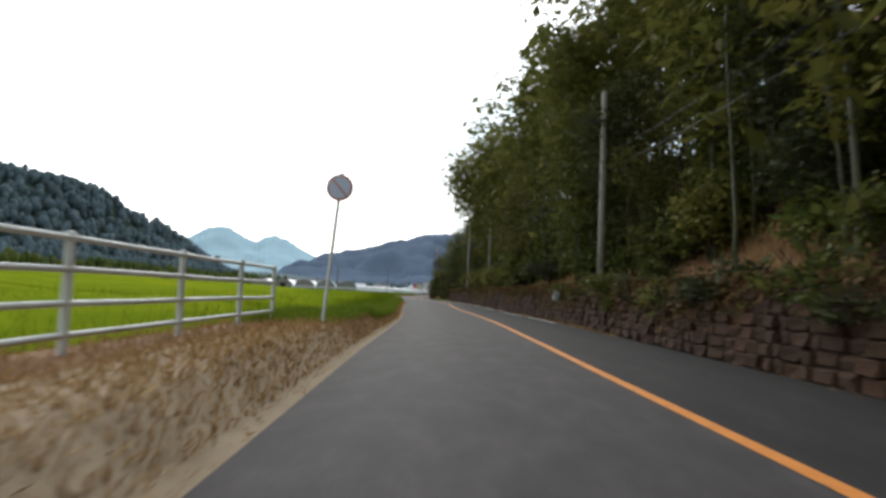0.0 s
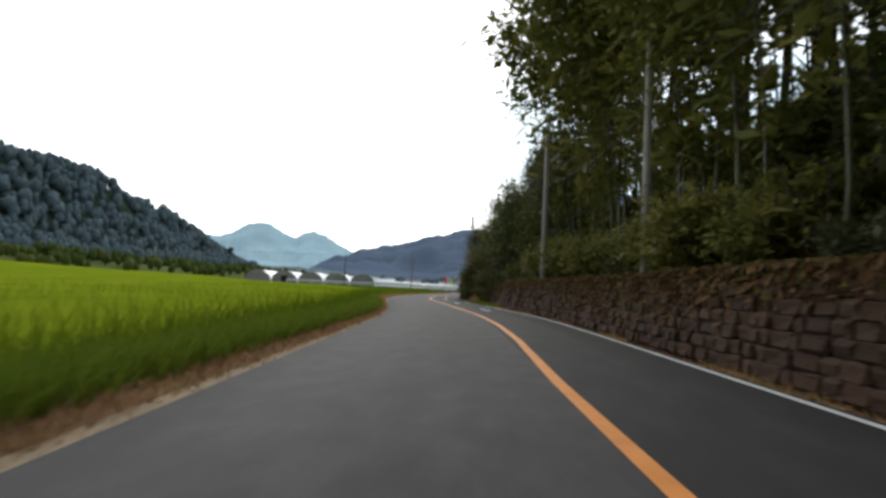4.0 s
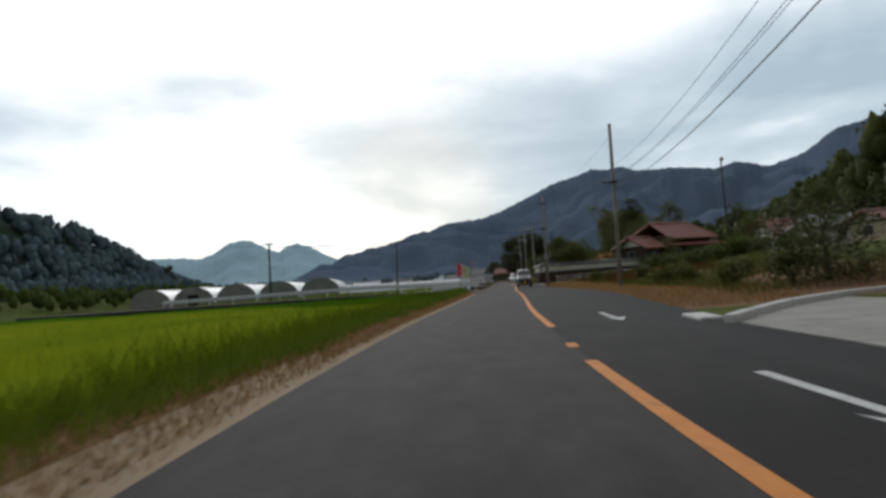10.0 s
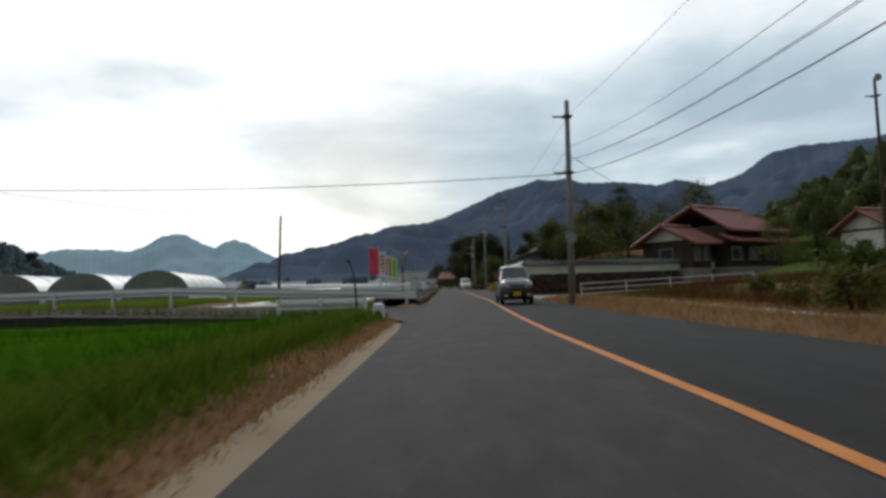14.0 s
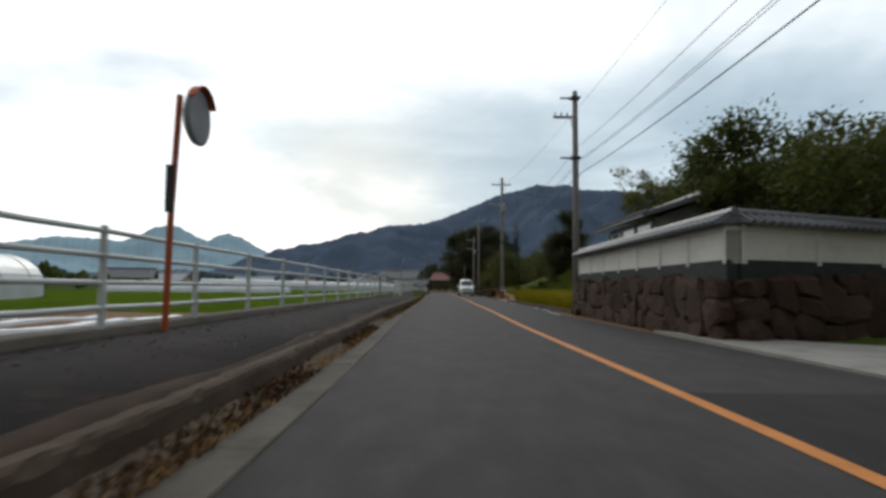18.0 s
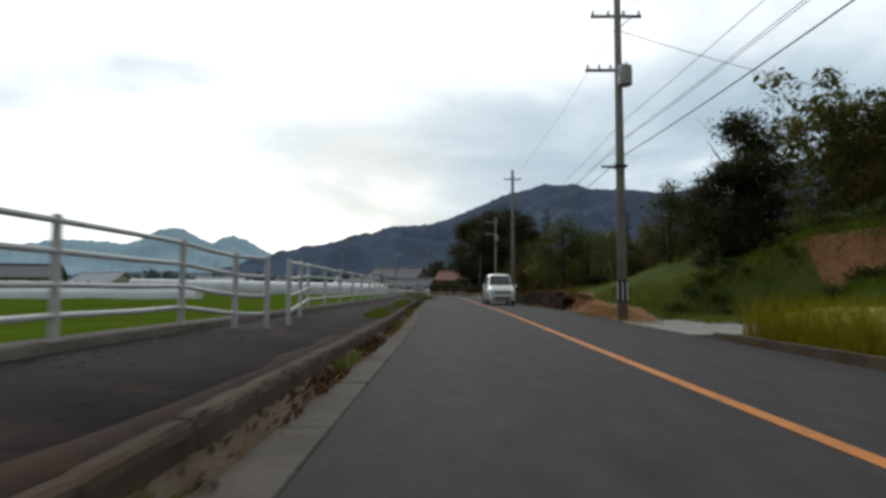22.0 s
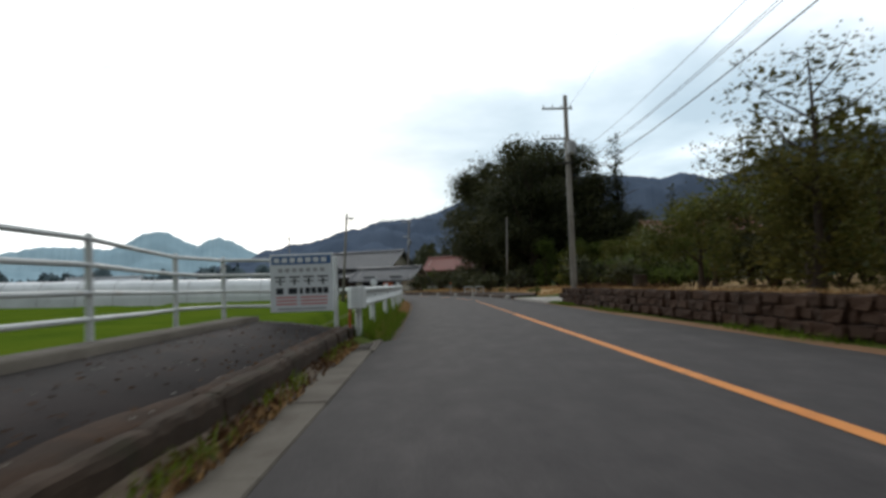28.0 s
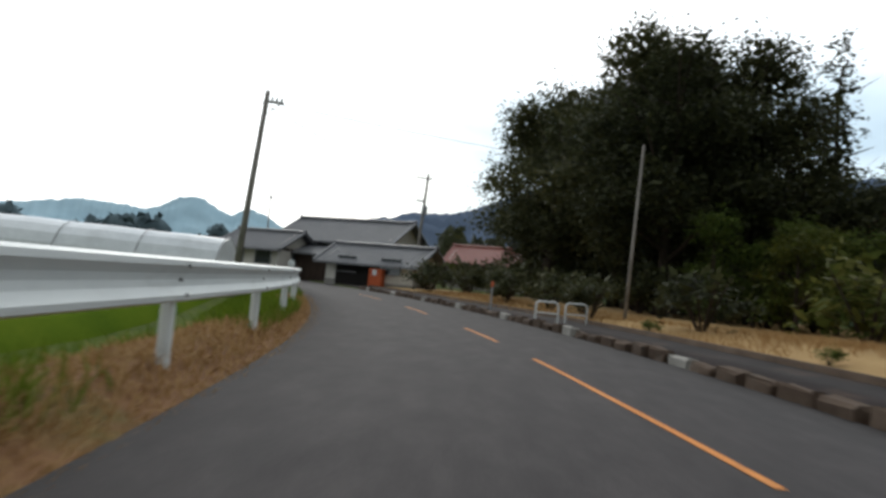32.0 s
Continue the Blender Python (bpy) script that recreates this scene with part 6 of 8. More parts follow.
HANG = [5.6, 5.6, 5.6, 5.6, 5.4, 5.3, 5.45, 5.65, 5.4, 5.75, 6.1]
SAG = [0.5, 0.4, 0.3, 0.5, 0.7, 0.85, 0.45, 0.35, 0.45, 0.5]
for (y0, u0, h0), (y1, u1, h1), z0, z1, sag in zip(POLES, POLES[1:], HANG, HANG[1:], SAG):
    cable(at(y0, u0 + 0.16, z0), at(y1, u1 + 0.16, z1), sag, 0.015, "thick black communication cable between poles")
    cable(at(y0, u0 + 0.16, z0 + 0.58), at(y1, u1 + 0.16, z1 + 0.58), sag, 0.008, "thin black power cable between poles")
    cable(at(y0, u0 + 0.30, z0 + 0.62), at(y1, u1 + 0.30, z1 + 0.62), sag, 0.008, "thin black power cable between poles")
    cable(at(y0, u0 + 0.14, z0 + 1.15), at(y1, u1 + 0.14, z1 + 1.15), sag, 0.008, "thin black power cable between poles")
    if y0 > 95:
        cable(at(y0, u0 + 0.2, h0 - 0.6), at(y1, u1 + 0.2, h1 - 0.6), 0.3, 0.006, "thin grey high cable between pole tops")
cable((-37.5, 127.7, 5.9), at(127.9, 3.0, 5.45), 0.3, 0.016, "black cable crossing the road")
cable((-37.5, 127.7, 6.2), (-29.3, 150.5, 6.8), 0.3, 0.012, "thin black cable over greenhouses")
cable((-37.5, 127.7, 6.2), (-70, 110, 6.5), 0.5, 0.012, "thin black cable over rice fields")
cable((-28.3, 269.3, 6.9), (6.9, 288.0, 8.2), 0.5, 0.011, "thin black cable crossing the bend")
cable((-28.3, 269.3, 6.9), (-25.3, 297.0, 8.9), 0.4, 0.012, "thin black cable between bend poles")
cable(at(188.5, 3.5, 9.6), (12, 200, 9.5), 0.5, 0.012, "thin black cable to a hillside house")
cable(at(127.9, 3.2, 6.3), (4.8, 150, 5.5), 0.6, 0.012, "thin black service cable to a house")

# ---- signs, mirrors, banners ----
sign = thing("no_parking_sign", "round blue no-parking sign with red rim on a white post", "road sign", m=road_m(-7.0, -3.95, 0.36) @ pose(0, 0, 0, 0, 4.5, 0))
part("post", Shape().tube([(0, 0, -0.3), (0, 0, 2.15), (0, 0, 2.6)], 0.03, 10), M_WHITEPAINT, sign)
disc = part("disc", Shape().lathe([(0.23, -0.006), (0.235, 0.0), (0.23, 0.006)], 28, pose(0, -0.045, 2.33, 90, 0, 0)), material("sign_red", [(0.52, 0.26, 0.27), (0.60, 0.34, 0.34)], rough=0.5, bump=0), sign, "faded red rim")
M_SIGNBLUE = material("sign_blue", [(0.46, 0.54, 0.72), (0.54, 0.62, 0.78)], rough=0.45, bump=0)
part("field", Shape().lathe([(0.185, -0.004), (0.187, 0.0), (0.185, 0.004)], 28, pose(0, -0.053, 2.33, 90, 0, 0)), M_SIGNBLUE, disc, "faded blue field")
part("slash", Shape().box(-0.185, 0.185, -0.002, 0.002, -0.018, 0.018, pose(0, -0.060, 2.33, 0, 45, 0)), bpy.data.materials["sign_red"], disc, "red diagonal bar")
plate = tagged(part("wall_plate", Shape().box(-0.14, 0.14, -0.02, 0.02, -0.2, 0.2, bevel=0.01), M_BOARD), "small white plate fixed to the retaining wall", "plate")
plate.matrix_basis = road_m(6.3, 2.82, 1.0, 15) @ pose(0, 0, 0, 0, 9, 0)

mirror = thing("traffic_mirror", "round traffic mirror on an orange post, seen from behind", "traffic mirror", m=road_m(142.3, -5.2, 0.44))
part("post", Shape().tube([(0, 0, -0.3), (0.03, 0, 1.3), (0.09, 0, 2.72)], 0.038, 10), M_VERMILION, mirror)
head = part("head", Shape().lathe([(0.05, -0.07), (0.22, -0.05), (0.31, 0.0), (0.33, 0.04), (0.33, 0.06), (0.3, 0.07)], 26, pose(0.26, 0.02, 2.46, 90, 0, 90)), M_MIRROR, mirror, "grey mirror back")
part("hood", Shape().loft([[Vector((0.34 * math.cos(a) * k, 0.34 * math.sin(a) * k, zz)) for a in np.linspace(0.5, 2.64, 9)] + [Vector((0.355 * math.cos(a) * k, 0.355 * math.sin(a) * k, zz)) for a in np.linspace(2.64, 0.5, 9)] for k, zz in ((1, 0.03), (1.02, 0.13))]), M_VERMILION, head, "orange rain hood").matrix_basis = pose(0.26, 0.02, 2.46, 90, 0, 90)
part("plate", Shape().box(-0.05, 0.05, -0.015, 0.015, 1.35, 1.9, Matrix.Translation((0.03, -0.05, 0)), bevel=0.008), M_DARKSTEEL, mirror, "narrow dark plate")


def banner(y, mat, ink, top, label, w=0.44, h=1.25):
    """A cloth banner on a light pole, with rows of print."""
    t = thing("banner", label, "banner", "roadside banners", m=road_m(y, -5.36, 0.46) @ pose(0, 0, 0, 0, random.uniform(-1, 2), random.uniform(-8, 8)))
    part("pole", Shape().tube([(0, 0, -0.3), (0, 0, top + 0.06)], 0.014, 8), M_BOARD, t)
    part("top_rod", Shape().tube([(0.02, 0, top), (-w - 0.03, 0, top + 0.01)], 0.008, 6), M_BOARD, t)
    n = 9
    def sway(x, z):
        return 0.035 * math.sin(5 * z + 3 * x) * (1 + (top - z)) * (-x / w)
    v = [(-w * i / 4, sway(-w * i / 4, top - h * k / n), top - h * k / n) for k in range(n + 1) for i in range(5)]
    f = [(k * 5 + i, k * 5 + i + 1, (k + 1) * 5 + i + 1, (k + 1) * 5 + i) for k in range(n) for i in range(4)]
    back = [(x, yy + 0.004, z) for x, yy, z in v]
    cloth = part("cloth", Shape().add(v, f).add(back, [tuple(reversed(q)) for q in f]), mat, t)
    for k in range(5):
        z = top - 0.14 - k * (h - 0.25) / 5
        for x0, ww in ((-0.36 * w, 0.34 * w), (-0.80 * w, 0.2 * w)):
            y0 = sway(x0, z - 0.07) - 0.008
            part("print", Shape().box(x0 - ww / 2, x0 + ww / 2, y0 - 0.002, y0 + 0.0015, z - 0.14, z), ink[0] if ww > 0.3 * w else ink[1], cloth)


banner(130.9, M_PINK, (M_REDINK, M_REDINK), 2.35, "bright pink cloth banner with red print")
banner(133.6, M_BOARD, (M_REDINK, M_BLACKINK), 2.3, "whitish cloth banner with faded print")
banner(137.0, M_PALECLOTH, (M_REDINK, M_BLACKINK), 2.25, "pale green cloth banner with red and black print")
banner(139.4, M_LIME, (material("green_print", [(0.10, 0.30, 0.05), (0.14, 0.38, 0.07)], bump=0), M_REDINK), 2.2, "lime green cloth banner with green print")

board = thing("notice_board", "white notice board with blue header wired to the railing", "sign board", m=road_m(228.0, -4.6, 0.0) @ pose(0, 0, 0, 0, 0, -3))
bw = part("panel", Shape().box(-0.52, 0.52, -0.085, -0.06, 0.58, 1.53, bevel=0.008), M_BOARD, board)
part("header", Shape().box(-0.49, 0.49, -0.0885, -0.0855, 1.36, 1.50), M_BLUEINK, bw, "blue header band")
for k in range(7):
    part("letter_bar", Shape().box(-0.45 + k * 0.13, -0.36 + k * 0.13, -0.0925, -0.089, 1.39, 1.47), M_BOARD, bw)
for k in range(7):
    part("letter_bar", Shape().box(-0.38 + k * 0.115, -0.31 + k * 0.115, -0.0885, -0.0855, 1.235, 1.295), M_STEEL, bw)
for k in range(4):
    x = -0.44 + k * 0.235
    part("letter_bar", Shape().box(x, x + 0.18, -0.0885, -0.0855, 1.14, 1.165).box(x + 0.075, x + 0.105, -0.0885, -0.0855, 1.02, 1.13).box(x + 0.01, x + 0.17, -0.0885, -0.0855, 1.075, 1.095), M_BLACKINK, bw, "heavy black lettering bar")
for x, ww in ((-0.42, 0.12), (-0.22, 0.15), (-0.03, 0.05), (0.06, 0.08), (0.16, 0.08), (0.26, 0.08), (0.36, 0.08)):
    part("letter_bar", Shape().box(x, x + ww, -0.0885, -0.0855, 0.875, 0.975), M_BLACKINK, bw)
for k in range(3):
    part("letter_bar", Shape().box(-0.42, -0.08, -0.0885, -0.0855, 0.81 - k * 0.055, 0.83 - k * 0.055).box(-0.02, 0.42, -0.0885, -0.0855, 0.81 - k * 0.055, 0.83 - k * 0.055), M_REDINK, bw)
part("letter_bar", Shape().box(-0.4, 0.4, -0.0885, -0.0855, 0.62, 0.645), M_STEEL, bw)


def hoop(y, u):
    t = thing("hoop_barrier", "low white steel hoop barrier on the pavement", "barrier", "hoop barriers", m=road_m(y, u, 0.2))
    pts = [(-0.32, 0, -0.2), (-0.32, 0, 0.36), (-0.29, 0, 0.43), (-0.22, 0, 0.46), (0.22, 0, 0.46), (0.29, 0, 0.43), (0.32, 0, 0.36), (0.32, 0, -0.2)]
    part("hoop", Shape().tube(pts, 0.028, 10), M_WHITEPAINT, t)
    part("crossbar", Shape().tube([(-0.32, 0, 0.16), (0.32, 0, 0.16)], 0.022, 8), M_WHITEPAINT, t)


hoop(263.6, 2.95)
hoop(263.9, 3.95)
marker = thing("road_marker", "slim grey road marker with a red top", "marker", m=road_m(268.0, 3.0, 0.15))
part("post", Shape().tube([(0, 0, -0.2), (0, 0, 0.78)], 0.035, 10), M_STEEL, marker)
part("cap", Shape().lathe([(0.04, 0), (0.055, 0.02), (0.05, 0.15), (0.015, 0.2)], 10, Matrix.Translation((0, 0, 0.76))), M_VERMILION, marker, "red cap")

# ---- buildings ----
def ribbed(a, thick, n, r):
    """A roof slope from its corners (eave, eave, ridge, ridge): one sheet with n rolls of tiles and a flat underside."""
    fs = [(k + o) / n for k in range(n) for o in (0.0, 0.28, 0.38, 0.62, 0.72)] + [1.0]
    hs = [h for _ in range(n) for h in (0.0, 0.0, r, r, 0.0)] + [0.0]
    up = Vector((0, 0, 1))
    rows = [[a[0].lerp(a[1], f) + up * h for f, h in zip(fs, hs)], [a[3].lerp(a[2], f) + up * h for f, h in zip(fs, hs)],
            [a[3].lerp(a[2], f) - up * thick for f in fs], [a[0].lerp(a[1], f) - up * thick for f in fs]]
    m = len(fs)
    faces = [(j * m + k, j * m + k + 1, (j + 1) % 4 * m + k + 1, (j + 1) % 4 * m + k) for j in range(4) for k in range(m - 1)]
    faces += [(0, m, 2 * m, 3 * m), (m - 1, 4 * m - 1, 3 * m - 1, 2 * m - 1)]
    return Shape().add([p for row in rows for p in row], faces)


def gable(t, w, d, z0, rise, over, mat, name="roof", ribs=0.32, label="", off=(0, 0), hip=0.0):
    """A tiled gable roof, ridge along x: two slabs with rolls of tiles, ridge cap and verge rolls."""
    hw, hd = w / 2 + over, d / 2 + over
    ox, oy = off
    roof = None
    for s in (-1, 1):
        a = [Vector((ox - hw, oy + s * hd, z0 - over * rise / (d / 2))), Vector((ox + hw, oy + s * hd, z0 - over * rise / (d / 2))), Vector((ox + hw - hip, oy, z0 + rise)), Vector((ox - hw + hip, oy, z0 + rise))]
        ob = part(name, ribbed(a, 0.12, max(3, int(2 * hw / ribs)), ribs * 0.25), mat, t, label)
        roof = roof or ob
    cap = Shape()
    cap.tube([(ox - hw + hip - 0.05, oy, z0 + rise + 0.08), (ox + hw - hip + 0.05, oy, z0 + rise + 0.08)], 0.17, 8)
    for e in (-1, 1):
        cap.tube([(ox + e * (hw - hip), oy, z0 + rise + 0.1), (ox + e * (hw - hip + 0.12), oy, z0 + rise + 0.3)], [0.2, 0.1], 7)
        for s in (-1, 1):
            cap.tube([(ox + e * (hw - hip), oy, z0 + rise + 0.05), (ox + e * hw, oy + s * hd, z0 - over * rise / (d / 2) + 0.07)], 0.12, 6)
    part("ridge", cap, mat, roof)
    if hip < 0.5:
        for e in (-1, 1):
            x = ox + e * (w / 2)
            part("gable_end", Shape().add([(x - 0.06, oy - d / 2, z0), (x - 0.06, oy + d / 2, z0), (x - 0.06, oy, z0 + rise), (x + 0.06, oy - d / 2, z0), (x + 0.06, oy + d / 2, z0), (x + 0.06, oy, z0 + rise)], [(0, 1, 2), (5, 4, 3), (0, 3, 4, 1), (1, 4, 5, 2), (2, 5, 3, 0)]), M_PLASTER, t)
    return roof


def opening(t, x, y, z, w, h, turn=0, panes=2, door=False):
    """A window set proud of a wall: frame, sill and panes."""
    m = pose(x, y, z, 0, 0, turn)
    f = part("door" if door else "window", Shape().box(-w / 2, w / 2, -0.05, 0.05, 0, 0.06, m).box(-w / 2, w / 2, -0.05, 0.05, h - 0.06, h, m).box(-w / 2, -w / 2 + 0.05, -0.05, 0.05, 0.06, h - 0.06, m).box(w / 2 - 0.05, w / 2, -0.05, 0.05, 0.06, h - 0.06, m), M_STEEL, t)
    for k in range(panes):
        x0 = -w / 2 + 0.05 + (w - 0.1) * k / panes
        part("pane", Shape().box(x0 + 0.01, x0 + (w - 0.1) / panes - 0.01, -0.015, 0.015, 0.07, h - 0.07, m), M_WINDOW, f)
    part("sill", Shape().box(-w / 2 - 0.05, w / 2 + 0.05, -0.11, 0.03, -0.05, 0.0, m, bevel=0.01), M_STEEL, f)


def house(label, p, turn, w, d, h, rise, roof_mat, wall_mat, z=0.0, storeys=1, over=0.7, lean_to=None, hip=0.0, simple=False):
    t = thing("house", label, "house", "village houses", m=pose(p[0], p[1], z, 0, 0, turn))
    hw, hd = w / 2, d / 2
    part("wall", Shape().box(-hw, hw, -hd, hd, -2.0, h), wall_mat, t)
    part("plinth", Shape().box(-hw - 0.04, hw + 0.04, -hd - 0.04, hd + 0.04, -2.0, 0.35, bevel=0.02), M_CONCRETE, t)
    gable(t, w, d, h, rise, over, roof_mat, hip=hip)
    rows = [0.95] if storeys == 1 else [0.9, h / 2 + 0.7]
    for zz in rows:
        n = 2 if simple else max(2, int(w / 2.6))
        for k in range(n):
            x = -hw + w * (k + 0.5) / n
            for s, a in ((-1, 0), (1, 180)):
                opening(t, x, s * (hd + 0.045), zz, min(1.6, w / n * 0.7), 1.15, a)
        for s, a in ((-1, -90), (1, 90)):
            opening(t, s * (hw + 0.045), 0, zz, 1.3, 1.1, a)
    if not simple:
        part("beam", Shape().box(-hw - 0.05, hw + 0.05, -hd - 0.03, hd + 0.03, h - 0.3, h - 0.12), M_DARKWOOD, t)
    if lean_to:
        lw, ld, lh, side = lean_to
        y0 = side * (hd + ld / 2)
        part("annex", Shape().box(-lw / 2, lw / 2, y0 - ld / 2, y0 + ld / 2, -2.0, lh), wall_mat, t)
        a = [Vector((-lw / 2 - 0.5, side * hd, lh + 0.9)), Vector((lw / 2 + 0.5, side * hd, lh + 0.9)), Vector((lw / 2 + 0.5, side * (hd + ld + 0.6), lh - 0.05)), Vector((-lw / 2 - 0.5, side * (hd + ld + 0.6), lh - 0.05))]
        a = [a[3], a[2], a[1], a[0]]
        part("annex_roof", ribbed(a, 0.12, int(lw / 0.35), 0.08), roof_mat, t)
    return t


red_house = house("large farmhouse with a red tiled roof and dark walls", (9.0, 158.9), 38, 8.6, 6.5, 3.9, 1.9, M_REDTILE, M_DARKWOOD, z=1.3, over=0.8, hip=1.1)
gable(red_house, 9.6, 7.6, 2.75, 1.15, 0.9, M_REDTILE, name="lower_roof", hip=3.4)
house("red-tiled wing of a farmhouse", (3.8, 154.8), 38, 2.8, 4.6, 2.7, 1.2, M_REDTILE, M_DARKWOOD, z=1.3)
house("farmhouse with pale metal roof and white walls", (26.3, 150.5), 30, 6.5, 5, 2.9, 1.2, M_METALROOF, M_PLASTER, z=1.7)
house("long shed with ochre walls and red roof", (28.8, 139.0), 15, 10, 5, 2.6, 0.9, M_REDTILE, M_OCHRE, z=1.7)
house("small house with white gable among shrubs", (22.8, 157.0), 20, 5, 4.5, 3.1, 1.5, M_REDTILE, M_PLASTER, z=1.6)
house("two-storey house with dark grey tiled roof", (-31.6, 302.5), -18, 10.5, 7, 3.7, 1.9, M_TILE, M_DARKWOOD, z=0.1, storeys=1, lean_to=(9.5, 2.0, 2.2, -1))
house("grey-tiled wing with pale plaster", (-38.1, 299.0), -18, 5.5, 5, 2.5, 1.3, M_TILE, M_PLASTER, z=0.1)
garage = house("open-fronted shed with grey tiled roof", (-27.1, 292.5), -18, 7.0, 4.2, 1.9, 1.1, M_TILE, M_PLASTER, z=0.1, simple=True)
# the front wall is closed; a near-black slab paints the bay's inner shade
part("opening", Shape().box(-2.6, 0.9, -2.22, -2.12, 0.05, 1.65), M_DARKGAP, garage, "dark panel drawing the open bay's shade")
machine = thing("vending_machine", "red vending machine inside an open shed", "vending machine", m=pose(-27.0, 289.9, 0.1, 0, 0, -18))
part("cabinet", Shape().box(-0.5, 0.5, -0.3, 0.3, 0, 1.3, bevel=0.03), M_VERMILION, machine)
part("panel", Shape().box(-0.2, 0.12, -0.325, -0.303, 0.85, 1.22), M_BOARD, machine, "white display panel")
house("farmhouse with red tiled roof behind trees", (-19.1, 322.0), -18, 8, 6, 3.3, 1.8, M_REDTILE, M_DARKWOOD, z=0.4)
house("house with red tiled roof behind a hedge", (5.8, 279.6), 4, 10, 5, 3.9, 1.3, M_REDTILE, M_DARKWOOD, z=1.2)
for p, a, w, rm, wm, lab in (((-82, 256), 20, 8, M_TILE, M_PLASTER, "distant house with grey roof"), ((-86, 282), -10, 8, M_METALROOF, M_OCHRE, "distant house with pale roof"), ((-78, 318), 15, 10, M_METALROOF, M_PLASTER, "distant white house with metal roof"),
                             ((-66, 338), -25, 9, M_TILE, M_PLASTER, "distant house with dark tiles"), ((-54, 347), 10, 8, M_METALROOF, M_PLASTER, "distant low house with pale roof"), ((-96, 276), 0, 8, M_TILE, M_DARKWOOD, "distant dark timber house"),
                             ((-60, 372), 0, 9, M_REDTILE, M_PLASTER, "distant house with red roof"), ((-104, 310), 30, 9, M_TILE, M_PLASTER, "distant white-walled house"), ((-44, 362), 20, 8, M_TILE, M_DARKWOOD, "distant tiled house at the valley end")):
    zz = float(ground_z(p[1], p[0] - line_x(p[1])))
    house(lab + " among fields", p, a, w, 5.5, 2.8, 1.5, rm, wm, z=zz + 0.1, simple=True)

# ---- plastered garden wall on a stone base ----
def wall_run(t, a, b, z0, z1, thick, panels):
    """A plastered wall with posts, rails and a tiled cap between two places."""
    a, b = Vector(a), Vector(b)
    ln = (b - a).length
    m = Matrix.Translation(a) @ pose(0, 0, 0, 0, 0, math.degrees(math.atan2(b.y - a.y, b.x - a.x)))
    part("band", Shape().box(0, ln, -thick * 0.55, thick * 0.55, z0 - 0.45, z0 + 0.02, m), material("dark_green_band", [(0.022, 0.028, 0.026), (0.042, 0.05, 0.046)], bump=0.2), t, "dark green painted band")
    part("plaster", Shape().box(0, ln, -thick / 2, thick / 2, z0, z1, m), M_PLASTER, t)
    for k in range(panels + 1):
        x = 0.06 + (ln - 0.12) * k / panels
        part("pilaster", Shape().box(x - 0.06, x + 0.06, -thick / 2 - 0.03, thick / 2 + 0.03, z0 - 0.06, z1, m, bevel=0.01), M_PLASTER, t)
    part("rail", Shape().box(-0.05, ln + 0.05, -thick / 2 - 0.035, thick / 2 + 0.035, z1 - 0.12, z1 - 0.04, m, bevel=0.01), M_PLASTER, t)
    part("moulding", Shape().box(0, ln, -thick / 2 - 0.014, thick / 2 + 0.014, (z0 + z1) / 2 - 0.015, (z0 + z1) / 2 + 0.015, m), M_PLASTER, t)
    cap = part("cap_bed", Shape().add([m @ Vector(p) for p in ((-0.15, -0.36, z1), (ln + 0.15, -0.36, z1), (ln + 0.15, 0, z1 + 0.2), (-0.15, 0, z1 + 0.2), (ln + 0.15, 0.36, z1), (-0.15, 0.36, z1))], [(0, 1, 2, 3), (3, 2, 4, 5), (0, 5, 4, 1), (0, 3, 5), (1, 4, 2)]), M_TILE, t)
    n = int(ln / 0.24)
    tile = Shape()
    tile.tube([(0, -0.38, 0.005), (0, -0.2, 0.11), (0, -0.02, 0.215)], [0.065, 0.06, 0.055], 7)
    tile_me = tile.mesh("cap_tile", M_TILE)
    tile2 = Shape()
    tile2.tube([(0, 0.38, 0.005), (0, 0.2, 0.11), (0, 0.02, 0.215)], [0.065, 0.06, 0.055], 7)
    tile2_me = tile2.mesh("cap_tile", M_TILE)
    for k in range(n + 1):
        x = ln * k / n
        for me in (tile_me, tile2_me):
            o = part("tile", me, M_TILE, cap)
            o.matrix_basis = m @ Matrix.Translation((x, 0, z1))
    part("ridge_tile", Shape().tube([m @ Vector((-0.18, 0, z1 + 0.24)), m @ Vector((ln + 0.18, 0, z1 + 0.24))], 0.085, 8), M_TILE, cap)


garden_wall = thing("garden_wall", "white plastered garden wall with grey tiled cap", "wall")
C0, C1, C2 = at(159.0, 3.45), at(146.9, 3.5), Vector((7.45, 155.0, 0))
wall_run(garden_wall, C0, C1, 1.5, 2.2, 0.2, 7)
wall_run(garden_wall, C1 + (C2 - C1).normalized() * 0.15, C2, 1.5, 2.2, 0.2, 9)


